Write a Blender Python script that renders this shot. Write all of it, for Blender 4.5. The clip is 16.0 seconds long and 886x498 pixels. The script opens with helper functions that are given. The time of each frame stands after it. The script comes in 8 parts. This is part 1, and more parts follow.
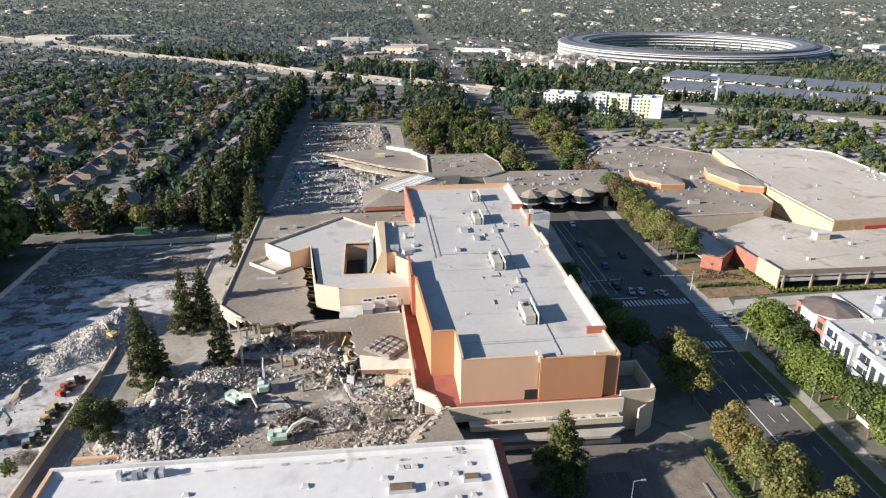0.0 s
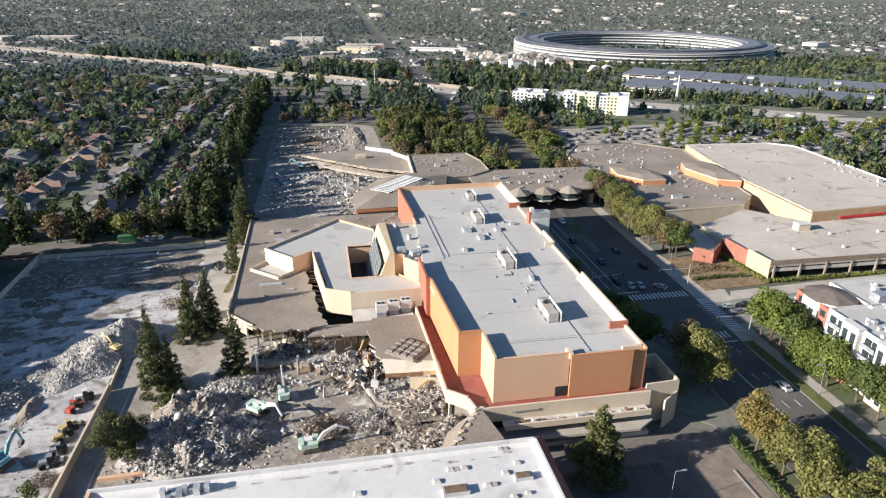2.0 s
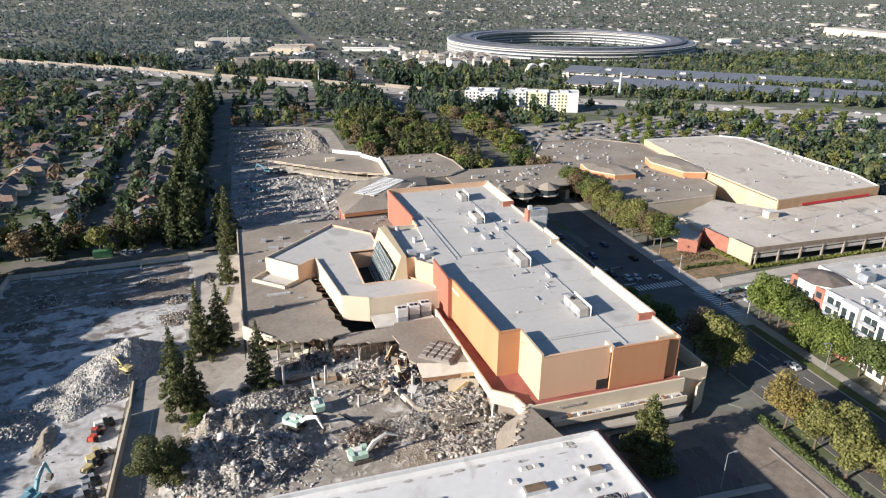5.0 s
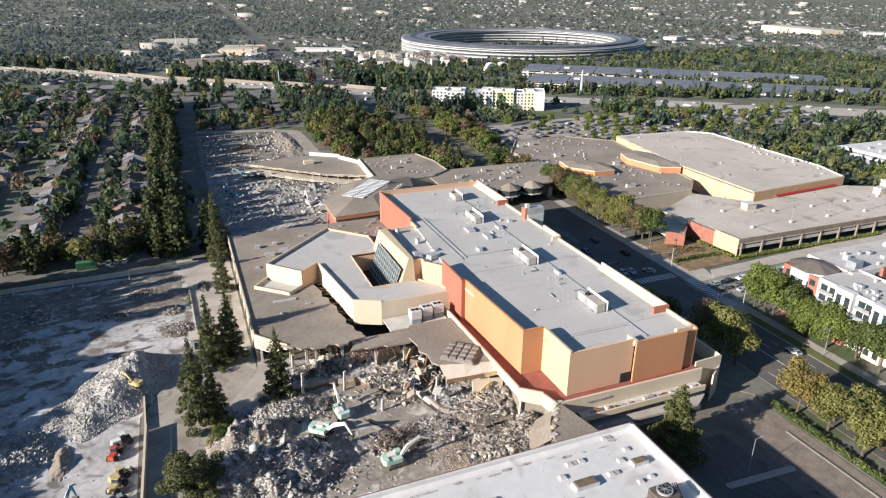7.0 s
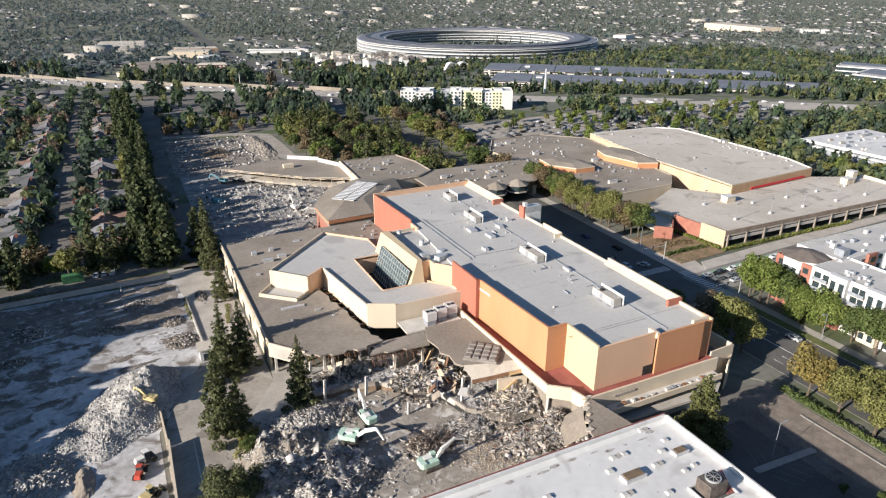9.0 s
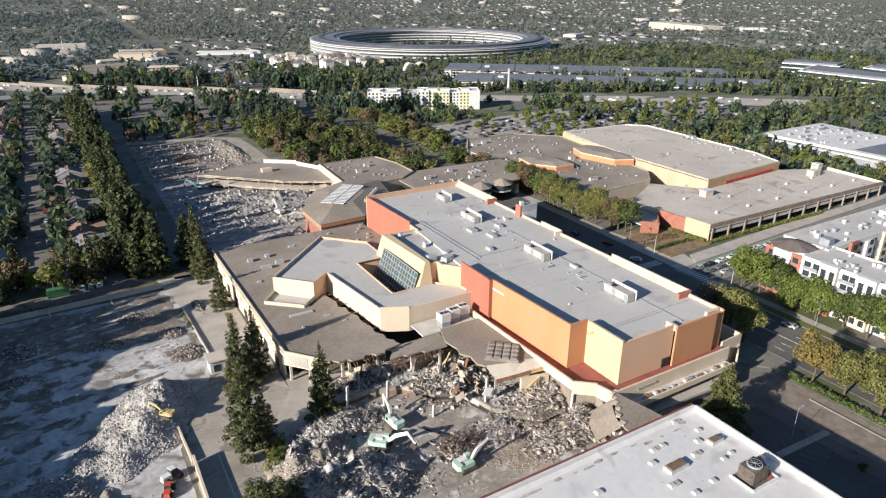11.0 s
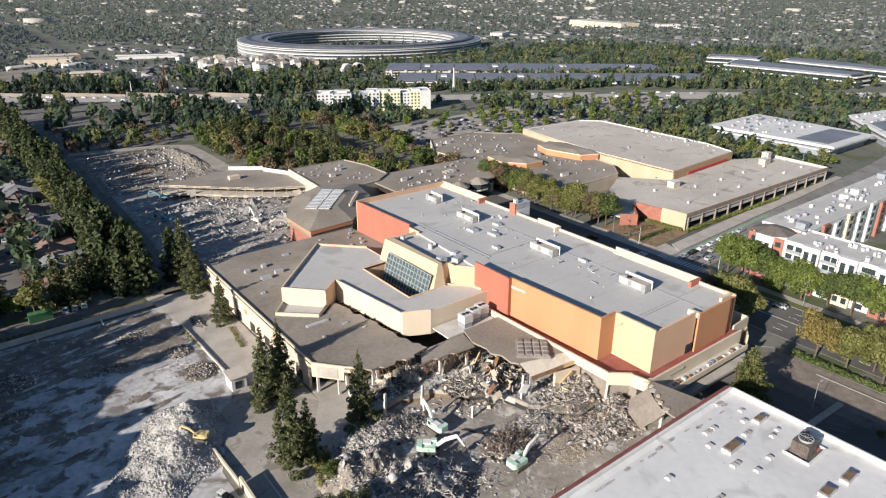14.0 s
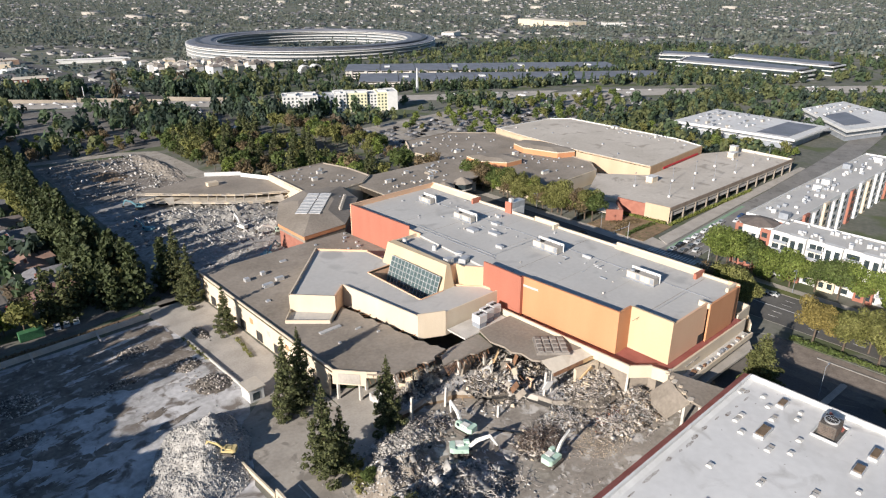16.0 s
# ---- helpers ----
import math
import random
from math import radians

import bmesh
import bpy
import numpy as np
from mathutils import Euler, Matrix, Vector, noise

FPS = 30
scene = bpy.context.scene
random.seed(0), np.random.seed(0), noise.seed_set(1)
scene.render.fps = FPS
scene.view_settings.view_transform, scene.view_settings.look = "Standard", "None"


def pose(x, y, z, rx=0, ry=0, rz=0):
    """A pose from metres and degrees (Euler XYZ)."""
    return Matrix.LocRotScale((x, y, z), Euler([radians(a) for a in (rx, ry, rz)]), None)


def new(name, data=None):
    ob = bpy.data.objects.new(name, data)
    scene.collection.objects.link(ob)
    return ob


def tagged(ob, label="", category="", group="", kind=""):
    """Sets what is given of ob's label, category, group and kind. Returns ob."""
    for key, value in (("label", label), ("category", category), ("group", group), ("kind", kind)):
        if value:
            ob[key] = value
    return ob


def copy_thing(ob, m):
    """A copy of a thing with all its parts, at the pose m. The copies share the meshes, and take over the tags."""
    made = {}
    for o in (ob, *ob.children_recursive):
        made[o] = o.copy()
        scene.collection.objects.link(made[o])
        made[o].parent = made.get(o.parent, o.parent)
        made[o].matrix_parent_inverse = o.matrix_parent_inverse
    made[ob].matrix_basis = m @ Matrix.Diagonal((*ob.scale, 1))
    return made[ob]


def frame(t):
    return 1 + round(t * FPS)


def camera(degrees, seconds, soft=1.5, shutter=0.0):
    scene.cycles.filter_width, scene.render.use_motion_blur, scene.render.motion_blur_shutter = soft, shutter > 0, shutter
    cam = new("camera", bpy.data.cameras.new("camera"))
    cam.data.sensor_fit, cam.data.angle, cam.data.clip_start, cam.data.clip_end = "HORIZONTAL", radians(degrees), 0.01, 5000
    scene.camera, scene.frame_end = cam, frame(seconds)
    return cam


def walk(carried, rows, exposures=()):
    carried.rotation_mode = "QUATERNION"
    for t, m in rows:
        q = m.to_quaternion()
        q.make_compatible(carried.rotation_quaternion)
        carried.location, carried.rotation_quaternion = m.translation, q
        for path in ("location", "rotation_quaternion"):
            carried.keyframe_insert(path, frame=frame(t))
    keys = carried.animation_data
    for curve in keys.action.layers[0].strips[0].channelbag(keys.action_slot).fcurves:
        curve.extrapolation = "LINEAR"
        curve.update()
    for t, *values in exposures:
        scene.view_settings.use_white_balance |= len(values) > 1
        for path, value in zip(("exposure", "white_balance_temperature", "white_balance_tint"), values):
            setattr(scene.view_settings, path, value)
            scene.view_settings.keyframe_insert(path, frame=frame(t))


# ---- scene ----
cam = camera(67.8, 16.0, soft=1.2)
METRES, EYE, TILT, LEAN, TURN = 130.0, 94.6, -22.4, -0.1, -6.1
ROWS = [
    (0.0, 0.0, 0.0, 0.0, 0.0, 0.0, -0.0),
    (0.5, -0.031, 0.0012, 0.0008, -0.99, -0.02, 0.41),
    (1.0, -0.0627, 0.0025, 0.0018, -2.04, -0.06, 0.77),
    (1.5, -0.0942, 0.0039, 0.0031, -3.07, -0.1, 1.14),
    (2.0, -0.1256, 0.0057, 0.0047, -4.12, -0.13, 1.53),
    (2.5, -0.1572, 0.0077, 0.007, -5.15, -0.19, 1.95),
    (3.0, -0.1886, 0.0107, 0.0086, -6.21, -0.25, 2.34),
    (3.5, -0.2195, 0.0144, 0.0107, -7.25, -0.32, 2.75),
    (4.0, -0.2503, 0.0186, 0.0133, -8.28, -0.37, 3.15),
    (6.5, -0.4029, 0.0478, 0.0289, -13.59, -0.81, 5.27),
    (7.0, -0.4327, 0.0553, 0.0325, -14.65, -0.92, 5.69),
    (7.5, -0.4624, 0.0633, 0.0364, -15.71, -1.04, 6.11),
    (8.0, -0.4919, 0.072, 0.0403, -16.74, -1.16, 6.55),
    (8.5, -0.5212, 0.081, 0.0445, -17.77, -1.29, 6.97),
    (9.0, -0.5503, 0.0908, 0.0489, -18.81, -1.41, 7.4),
    (11.5, -0.6929, 0.1487, 0.0748, -24.23, -2.21, 9.4),
    (12.0, -0.7207, 0.1617, 0.0806, -25.32, -2.4, 9.82),
    (12.5, -0.748, 0.1751, 0.0866, -26.4, -2.59, 10.21),
    (13.0, -0.7752, 0.1891, 0.0929, -27.49, -2.8, 10.62),
    (13.5, -0.8024, 0.2035, 0.0995, -28.59, -3.02, 11.03),
    (14.0, -0.8291, 0.2185, 0.1066, -29.68, -3.24, 11.48),
    (14.5, -0.8557, 0.2335, 0.1139, -30.77, -3.47, 11.95),
    (15.0, -0.8815, 0.249, 0.1214, -31.87, -3.71, 12.34),
    (15.5, -0.9072, 0.2656, 0.1289, -33.0, -3.96, 12.73),
    (16.0, -0.9322, 0.2823, 0.1365, -34.11, -4.21, 13.13),
]
walk(cam, [(t, pose(0, 0, EYE, TILT, LEAN, TURN) @ pose(METRES * x, METRES * y, METRES * z, 90 + pitch, roll, yaw)) for t, x, y, z, yaw, pitch, roll in ROWS], exposures=((0.0, 1.06), (6.0, 0.97), (16.0, 0.73)))

# ---- world, sun, exposure ----
SUN_DIR = Vector((math.cos(radians(11)) * math.cos(radians(20.5)), math.sin(radians(11)) * math.cos(radians(20.5)), -math.sin(radians(20.5))))
world = bpy.data.worlds.new("sky")
scene.world = world
world.use_nodes = True
wn = world.node_tree
sky = wn.nodes.new("ShaderNodeTexSky")
sky.sky_type = "NISHITA"
sky.sun_disc = False
sky.sun_elevation = radians(20.5)
sky.sun_rotation = math.atan2(-SUN_DIR.x, -SUN_DIR.y)
sky.air_density, sky.dust_density, sky.ozone_density = 1.0, 0.2, 4.0
wn.links.new(sky.outputs[0], wn.nodes["Background"].inputs[0])
wn.nodes["Background"].inputs[1].default_value = 0.06
sun = new("sun", bpy.data.lights.new("sun", "SUN"))
sun.data.energy, sun.data.angle, sun.data.color = 5.0, radians(0.6), (1.0, 0.915, 0.825)
sun.rotation_mode = "QUATERNION"
sun.rotation_quaternion = SUN_DIR.to_track_quat("-Z", "Y")
sun.location = (-300, -50, 200)
scene.view_settings.exposure = 0.76


# ---- materials ----
def M(name, a, b, scale=0.15, fine=3.0, rough=0.85, bump=0.15, metal=0.0, spread=0.0, island=0.0, streak=0.0, c=None, patch=0.5, translucent=0.0, spec=0.3):
    """A surface of two mixed colours with broad stains, fine grain and relief; c: a third colour in broken patches."""
    m = bpy.data.materials.new(name)
    m.use_nodes = True
    t = m.node_tree
    n, L = t.nodes, t.links.new
    p = n["Principled BSDF"]
    p.inputs["Roughness"].default_value, p.inputs["Metallic"].default_value = rough, metal
    p.inputs["Specular IOR Level"].default_value = spec
    co = n.new("ShaderNodeTexCoord")
    src = co.outputs["Object"]
    if streak:
        mp = n.new("ShaderNodeMapping")
        mp.inputs["Scale"].default_value = (1.0, 1.0, streak)
        L(src, mp.inputs[0])
        src = mp.outputs[0]
    n1, n2 = n.new("ShaderNodeTexNoise"), n.new("ShaderNodeTexNoise")
    n1.inputs["Scale"].default_value, n1.inputs["Detail"].default_value = scale, 6.0
    n2.inputs["Scale"].default_value, n2.inputs["Detail"].default_value = fine, 4.0
    L(src, n1.inputs["Vector"]), L(co.outputs["Object"], n2.inputs["Vector"])
    add = n.new("ShaderNodeMath")
    add.operation = "MULTIPLY_ADD"
    add.inputs[1].default_value = 0.45
    L(n2.outputs["Fac"], add.inputs[0])
    half = n.new("ShaderNodeMath")
    half.operation = "MULTIPLY_ADD"
    half.inputs[1].default_value, half.inputs[2].default_value = 0.75, -0.1
    L(n1.outputs["Fac"], half.inputs[0]), L(half.outputs[0], add.inputs[2])
    ramp = n.new("ShaderNodeValToRGB")
    ramp.color_ramp.elements[0].position, ramp.color_ramp.elements[1].position = 0.33, 0.67
    ramp.color_ramp.elements[0].color, ramp.color_ramp.elements[1].color = (*a, 1), (*b, 1)
    L(add.outputs[0], ramp.inputs[0])
    out = ramp.outputs[0]
    if c:
        n3 = n.new("ShaderNodeTexNoise")
        n3.inputs["Scale"].default_value, n3.inputs["Detail"].default_value, n3.inputs["Distortion"].default_value = scale * 2.3, 7.0, 0.6
        L(co.outputs["Object"], n3.inputs["Vector"])
        r3 = n.new("ShaderNodeValToRGB")
        r3.color_ramp.elements[0].position, r3.color_ramp.elements[1].position = patch, patch + 0.1
        L(n3.outputs["Fac"], r3.inputs[0])
        mx = n.new("ShaderNodeMixRGB")
        mx.inputs[2].default_value = (*c, 1)
        L(r3.outputs[0], mx.inputs[0]), L(out, mx.inputs[1])
        out = mx.outputs[0]
    if spread or island:
        hs = n.new("ShaderNodeHueSaturation")
        val = n.new("ShaderNodeMapRange")
        val.inputs["To Min"].default_value, val.inputs["To Max"].default_value = 1 - max(spread, island), 1 + max(spread, island)
        hue = n.new("ShaderNodeMapRange")
        hue.inputs["To Min"].default_value, hue.inputs["To Max"].default_value = 0.5 - 0.035, 0.5 + 0.03
        if island:
            g = n.new("ShaderNodeNewGeometry")
            L(g.outputs["Random Per Island"], val.inputs[0])
        else:
            g = n.new("ShaderNodeObjectInfo")
            L(g.outputs["Random"], val.inputs[0])
        g2 = n.new("ShaderNodeObjectInfo")
        L(g2.outputs["Random"], hue.inputs[0])
        L(val.outputs[0], hs.inputs["Value"])
        if spread:
            L(hue.outputs[0], hs.inputs["Hue"])
        L(out, hs.inputs["Color"])
        out = hs.outputs[0]
    L(out, p.inputs["Base Color"])
    if bump:
        bp = n.new("ShaderNodeBump")
        bp.inputs["Strength"].default_value, bp.inputs["Distance"].default_value = bump, 0.1
        L(n2.outputs["Fac"], bp.inputs["Height"]), L(bp.outputs[0], p.inputs["Normal"])
    if translucent:
        tr = n.new("ShaderNodeBsdfTranslucent")
        L(out, tr.inputs["Color"])
        mix = n.new("ShaderNodeMixShader")
        mix.inputs[0].default_value = translucent
        L(p.outputs[0], mix.inputs[1]), L(tr.outputs[0], mix.inputs[2])
        L(mix.outputs[0], n["Material Output"].inputs[0])
    return m


EARTH = M("dry_earth_and_grass", (0.1, 0.108, 0.088), (0.2, 0.195, 0.168), 0.02, 0.4, 0.95, 0.2, c=(0.09, 0.11, 0.055), patch=0.5)
ASPHALT = M("asphalt", (0.078, 0.076, 0.075), (0.135, 0.13, 0.12), 0.08, 2.0, 0.85, 0.1, c=(0.1, 0.096, 0.09), patch=0.56)
ASPHALT_PALE = M("sun_bleached_asphalt", (0.17, 0.165, 0.155), (0.26, 0.25, 0.235), 0.09, 1.5, 0.9, 0.1, c=(0.14, 0.135, 0.125), patch=0.58)
ASPHALT_OLD = M("weathered_asphalt", (0.12, 0.11, 0.1), (0.2, 0.185, 0.165), 0.09, 1.5, 0.9, 0.1, c=(0.1, 0.092, 0.085), patch=0.58)
FIELD = M("grey_field_dust", (0.16, 0.155, 0.15), (0.36, 0.355, 0.345), 0.15, 1.0, 0.95, 0.5, c=(0.15, 0.135, 0.12), patch=0.55)
DUST = M("dusty_concrete", (0.28, 0.272, 0.262), (0.6, 0.592, 0.588), 0.09, 0.7, 0.95, 0.6, c=(0.17, 0.148, 0.13), patch=0.535)
SLAB = M("broken_floor_slab", (0.2, 0.178, 0.152), (0.38, 0.345, 0.3), 0.12, 1.0, 0.9, 0.3, c=(0.52, 0.5, 0.47), patch=0.545)
ROAD_DUSTY = M("dusty_service_asphalt", (0.27, 0.243, 0.21), (0.4, 0.366, 0.318), 0.12, 1.0, 0.9, 0.1, c=(0.23, 0.207, 0.178), patch=0.56)
SOIL = M("brown_soil", (0.12, 0.085, 0.055), (0.25, 0.18, 0.12), 0.12, 1.0, 0.95, 0.5)
CONCRETE = M("concrete", (0.42, 0.395, 0.36), (0.6, 0.57, 0.52), 0.3, 3.0, 0.85, 0.1)
PAVING = M("pale_pavement", (0.33, 0.305, 0.27), (0.46, 0.425, 0.38), 0.2, 2.0, 0.9, 0.1)
PAINT = M("road_paint", (0.5, 0.5, 0.48), (0.7, 0.7, 0.68), 0.5, 4.0, 0.7, 0.05)
GREENLANE = M("green_lane_paint", (0.18, 0.29, 0.19), (0.25, 0.37, 0.25), 0.5, 4.0, 0.8, 0.05)
ROOF_GREY = M("pale_grey_roof_membrane", (0.43, 0.42, 0.4), (0.5, 0.49, 0.465), 0.05, 0.8, 0.7, 0.03, c=(0.38, 0.372, 0.355), patch=0.58)
ROOF_WHITE = M("white_roof_coating", (0.55, 0.545, 0.53), (0.66, 0.655, 0.64), 0.06, 0.6, 0.6, 0.05, c=(0.48, 0.47, 0.45), patch=0.58)
ROOF_TAN = M("tan_gravel_roof", (0.2, 0.172, 0.14), (0.32, 0.28, 0.235), 0.06, 1.2, 0.95, 0.2, c=(0.23, 0.2, 0.17), patch=0.6)
ROOF_LIGHT = M("light_tan_deck", (0.46, 0.41, 0.34), (0.58, 0.53, 0.45), 0.05, 0.8, 0.9, 0.05)
ROOF_DECK = M("tan_concrete_deck", (0.43, 0.39, 0.335), (0.55, 0.505, 0.445), 0.05, 0.8, 0.9, 0.05, c=(0.34, 0.305, 0.26), patch=0.58)
TAN_WALL = M("tan_stucco", (0.45, 0.345, 0.235), (0.52, 0.415, 0.295), 0.15, 4.0, 0.9, 0.05, streak=0.2)
CREAM = M("cream_stucco", (0.55, 0.46, 0.345), (0.62, 0.535, 0.415), 0.2, 4.0, 0.9, 0.05, streak=0.25)
PEACH = M("peach_stucco", (0.61, 0.385, 0.25), (0.68, 0.45, 0.3), 0.15, 4.0, 0.9, 0.05, streak=0.2)
ORANGE = M("orange_stucco", (0.475, 0.222, 0.112), (0.53, 0.265, 0.14), 0.15, 4.0, 0.9, 0.05, streak=0.2)
YELLOW = M("yellow_stucco", (0.5, 0.395, 0.255), (0.555, 0.45, 0.305), 0.15, 4.0, 0.9, 0.05, streak=0.2)
RED = M("brick_red_stucco", (0.34, 0.125, 0.085), (0.41, 0.16, 0.11), 0.15, 4.0, 0.9, 0.05, streak=0.2)
MAROON = M("maroon_coping", (0.24, 0.075, 0.06), (0.34, 0.12, 0.1), 0.3, 3.0, 0.8, 0.05)
WHITE = M("white_paint", (0.52, 0.52, 0.51), (0.62, 0.615, 0.6), 0.4, 4.0, 0.7, 0.03)
METAL = M("galvanised_sheet", (0.45, 0.46, 0.47), (0.62, 0.62, 0.62), 0.8, 5.0, 0.45, 0.05, metal=0.4)
# near-black: painted shade of interiors and openings; also dark fans, pipe and scrap
DARK = M("painted_shade_and_dark_parts", (0.02, 0.02, 0.022), (0.05, 0.048, 0.045), 0.5, 3.0, 0.9, 0.1)
RUST = M("rusted_steel", (0.13, 0.07, 0.042), (0.26, 0.145, 0.085), 1.0, 5.0, 0.8, 0.1)
GLASS = M("dark_window_glass", (0.02, 0.03, 0.035), (0.05, 0.065, 0.07), 1.0, 3.0, 0.08, 0.0, spec=0.6)
SKYGLASS = M("grid_glazing", (0.05, 0.078, 0.082), (0.1, 0.14, 0.145), 1.0, 3.0, 0.12, 0.0, spec=0.6)
SOLAR = M("solar_panel", (0.13, 0.133, 0.15), (0.21, 0.213, 0.235), 0.1, 1.0, 0.5, 0.0, spec=0.35)
RUBBLE = M("concrete_rubble", (0.2, 0.192, 0.18), (0.5, 0.482, 0.455), 0.25, 1.6, 0.95, 0.2, island=0.55)
RUBBLE_MIX = M("mixed_debris", (0.1, 0.084, 0.072), (0.56, 0.515, 0.465), 0.5, 2.0, 0.95, 0.2, island=0.85)
RUBBLE_EVEN = M("crushed_pale_rubble", (0.25, 0.243, 0.232), (0.42, 0.41, 0.39), 0.25, 1.6, 0.95, 0.2, island=0.35)
TAN_CHIPS = M("tan_chips", (0.3, 0.24, 0.175), (0.46, 0.39, 0.3), 0.5, 2.0, 0.95, 0.2, island=0.4)
RUST_DARK = M("dark_rusted_steel", (0.06, 0.045, 0.038), (0.17, 0.125, 0.1), 1.0, 5.0, 0.8, 0.1, island=0.5)
RUBBLE_BED = M("pale_crushed_concrete", (0.3, 0.285, 0.265), (0.5, 0.48, 0.45), 0.4, 2.0, 0.95, 1.0)
MOUND = M("crushed_concrete", (0.2, 0.19, 0.17), (0.43, 0.41, 0.38), 0.6, 3.0, 0.95, 1.0)
BROWN_CRUSH = M("brown_crushed_concrete", (0.19, 0.16, 0.13), (0.36, 0.32, 0.27), 0.5, 3.0, 0.95, 1.0)
DEBRIS_BED = M("dark_debris_bed", (0.07, 0.06, 0.05), (0.25, 0.22, 0.185), 0.9, 3.0, 0.95, 1.0)
TIMBER = M("raw_timber", (0.36, 0.24, 0.125), (0.52, 0.37, 0.21), 1.0, 5.0, 0.8, 0.1)
BARK = M("bark", (0.08, 0.06, 0.045), (0.16, 0.125, 0.095), 1.0, 6.0, 0.95, 0.4)
LEAF = M("broadleaf_green", (0.065, 0.1, 0.028), (0.15, 0.185, 0.06), 0.3, 2.0, 0.7, 0.0, island=0.5, translucent=0.4)
LEAF_BRIGHT = M("bright_street_foliage", (0.12, 0.17, 0.035), (0.23, 0.27, 0.075), 0.3, 2.0, 0.7, 0.0, island=0.5, translucent=0.42)
LEAF_OLIVE = M("olive_foliage", (0.14, 0.15, 0.045), (0.255, 0.25, 0.09), 0.3, 2.0, 0.7, 0.0, island=0.45, translucent=0.42)
LEAF_BROWN = M("browning_foliage", (0.13, 0.1, 0.06), (0.24, 0.18, 0.1), 0.3, 2.0, 0.75, 0.0, island=0.4, translucent=0.35)
LEAF_GOLD = M("golden_foliage", (0.2, 0.165, 0.055), (0.33, 0.265, 0.09), 0.3, 2.0, 0.75, 0.0, island=0.35, translucent=0.4)
LEAF_RED = M("rust_red_foliage", (0.2, 0.08, 0.03), (0.3, 0.13, 0.05), 0.3, 2.0, 0.75, 0.0, spread=0.15, translucent=0.25)
LEAF_PINE = M("pine_foliage", (0.085, 0.1, 0.035), (0.18, 0.185, 0.07), 0.4, 2.0, 0.75, 0.0, island=0.5, translucent=0.38)
LEAF_DARK = M("dark_conifer_foliage", (0.06, 0.072, 0.03), (0.135, 0.145, 0.062), 0.4, 2.0, 0.75, 0.0, island=0.6, translucent=0.3)
LEAF_REDWOOD = M("redwood_foliage", (0.05, 0.068, 0.03), (0.108, 0.128, 0.056), 0.4, 2.0, 0.75, 0.0, island=0.5, translucent=0.35)
TOWN_LEAVES = [M("neighbourhood_foliage_" + n, a, b, 0.06, 0.3, 0.9, 0.0, island=0.35, translucent=0.45) for n, a, b in (
    ("green", (0.06, 0.098, 0.052), (0.125, 0.168, 0.092)), ("olive", (0.115, 0.138, 0.06), (0.2, 0.215, 0.1)), ("dark", (0.042, 0.066, 0.05), (0.085, 0.114, 0.084)), ("dry", (0.14, 0.112, 0.078), (0.225, 0.175, 0.12)))]
# far leaves: air haze mixed into the leaf colours as pale blue-grey
HAZED_LEAVES = [M("hazed_foliage_" + n, a, b, 0.01, 0.06, 0.9, 0.0, island=0.25, translucent=0.45) for n, a, b in (
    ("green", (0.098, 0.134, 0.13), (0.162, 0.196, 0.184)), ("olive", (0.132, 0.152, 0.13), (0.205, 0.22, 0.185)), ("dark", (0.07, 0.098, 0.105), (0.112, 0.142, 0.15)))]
GRASS = M("lawn", (0.08, 0.095, 0.032), (0.145, 0.155, 0.06), 0.3, 3.0, 0.9, 0.3)
HEDGE = M("hedge_leaves", (0.08, 0.1, 0.02), (0.17, 0.18, 0.045), 0.5, 3.0, 0.85, 0.5)
TYRE = M("tyre_rubber", (0.015, 0.015, 0.015), (0.03, 0.03, 0.03), 1.0, 4.0, 0.9, 0.0)
MINT = M("mint_machine_paint", (0.36, 0.52, 0.42), (0.5, 0.66, 0.56), 0.8, 4.0, 0.5, 0.03)
MACHINE_WHITE = M("dusty_white_machine_paint", (0.58, 0.58, 0.54), (0.74, 0.73, 0.69), 0.8, 4.0, 0.5, 0.03)
MACHINE_YELLOW = M("yellow_machine_paint", (0.42, 0.33, 0.15), (0.56, 0.46, 0.24), 0.8, 4.0, 0.6, 0.03)
MACHINE_BLUE = M("blue_machine_paint", (0.12, 0.28, 0.34), (0.2, 0.38, 0.43), 0.8, 4.0, 0.6, 0.03)
MACHINE_RED = M("red_machine_paint", (0.42, 0.06, 0.04), (0.55, 0.1, 0.06), 0.8, 4.0, 0.5, 0.03)
HOUSE_WALL = M("house_stucco", (0.4, 0.36, 0.3), (0.58, 0.53, 0.46), 0.4, 4.0, 0.9, 0.05, spread=0.25)
SHINGLE = M("house_shingles", (0.11, 0.11, 0.118), (0.2, 0.198, 0.205), 0.6, 5.0, 0.9, 0.2, spread=0.45)
SHINGLE_TAN = M("tan_shingles", (0.15, 0.132, 0.118), (0.235, 0.208, 0.185), 0.6, 5.0, 0.9, 0.2, spread=0.3)
TILE_ROOF = M("terracotta_roof", (0.22, 0.15, 0.115), (0.31, 0.215, 0.165), 0.6, 5.0, 0.9, 0.2, spread=0.25)
BRICK = M("red_brick", (0.27, 0.11, 0.08), (0.36, 0.16, 0.115), 0.5, 5.0, 0.9, 0.1)
PALEYELLOW = M("pale_yellow_panel", (0.58, 0.56, 0.38), (0.66, 0.64, 0.46), 0.4, 4.0, 0.85, 0.03)
GREYPANEL = M("blue_grey_panel", (0.2, 0.22, 0.25), (0.3, 0.32, 0.35), 0.4, 4.0, 0.8, 0.03)


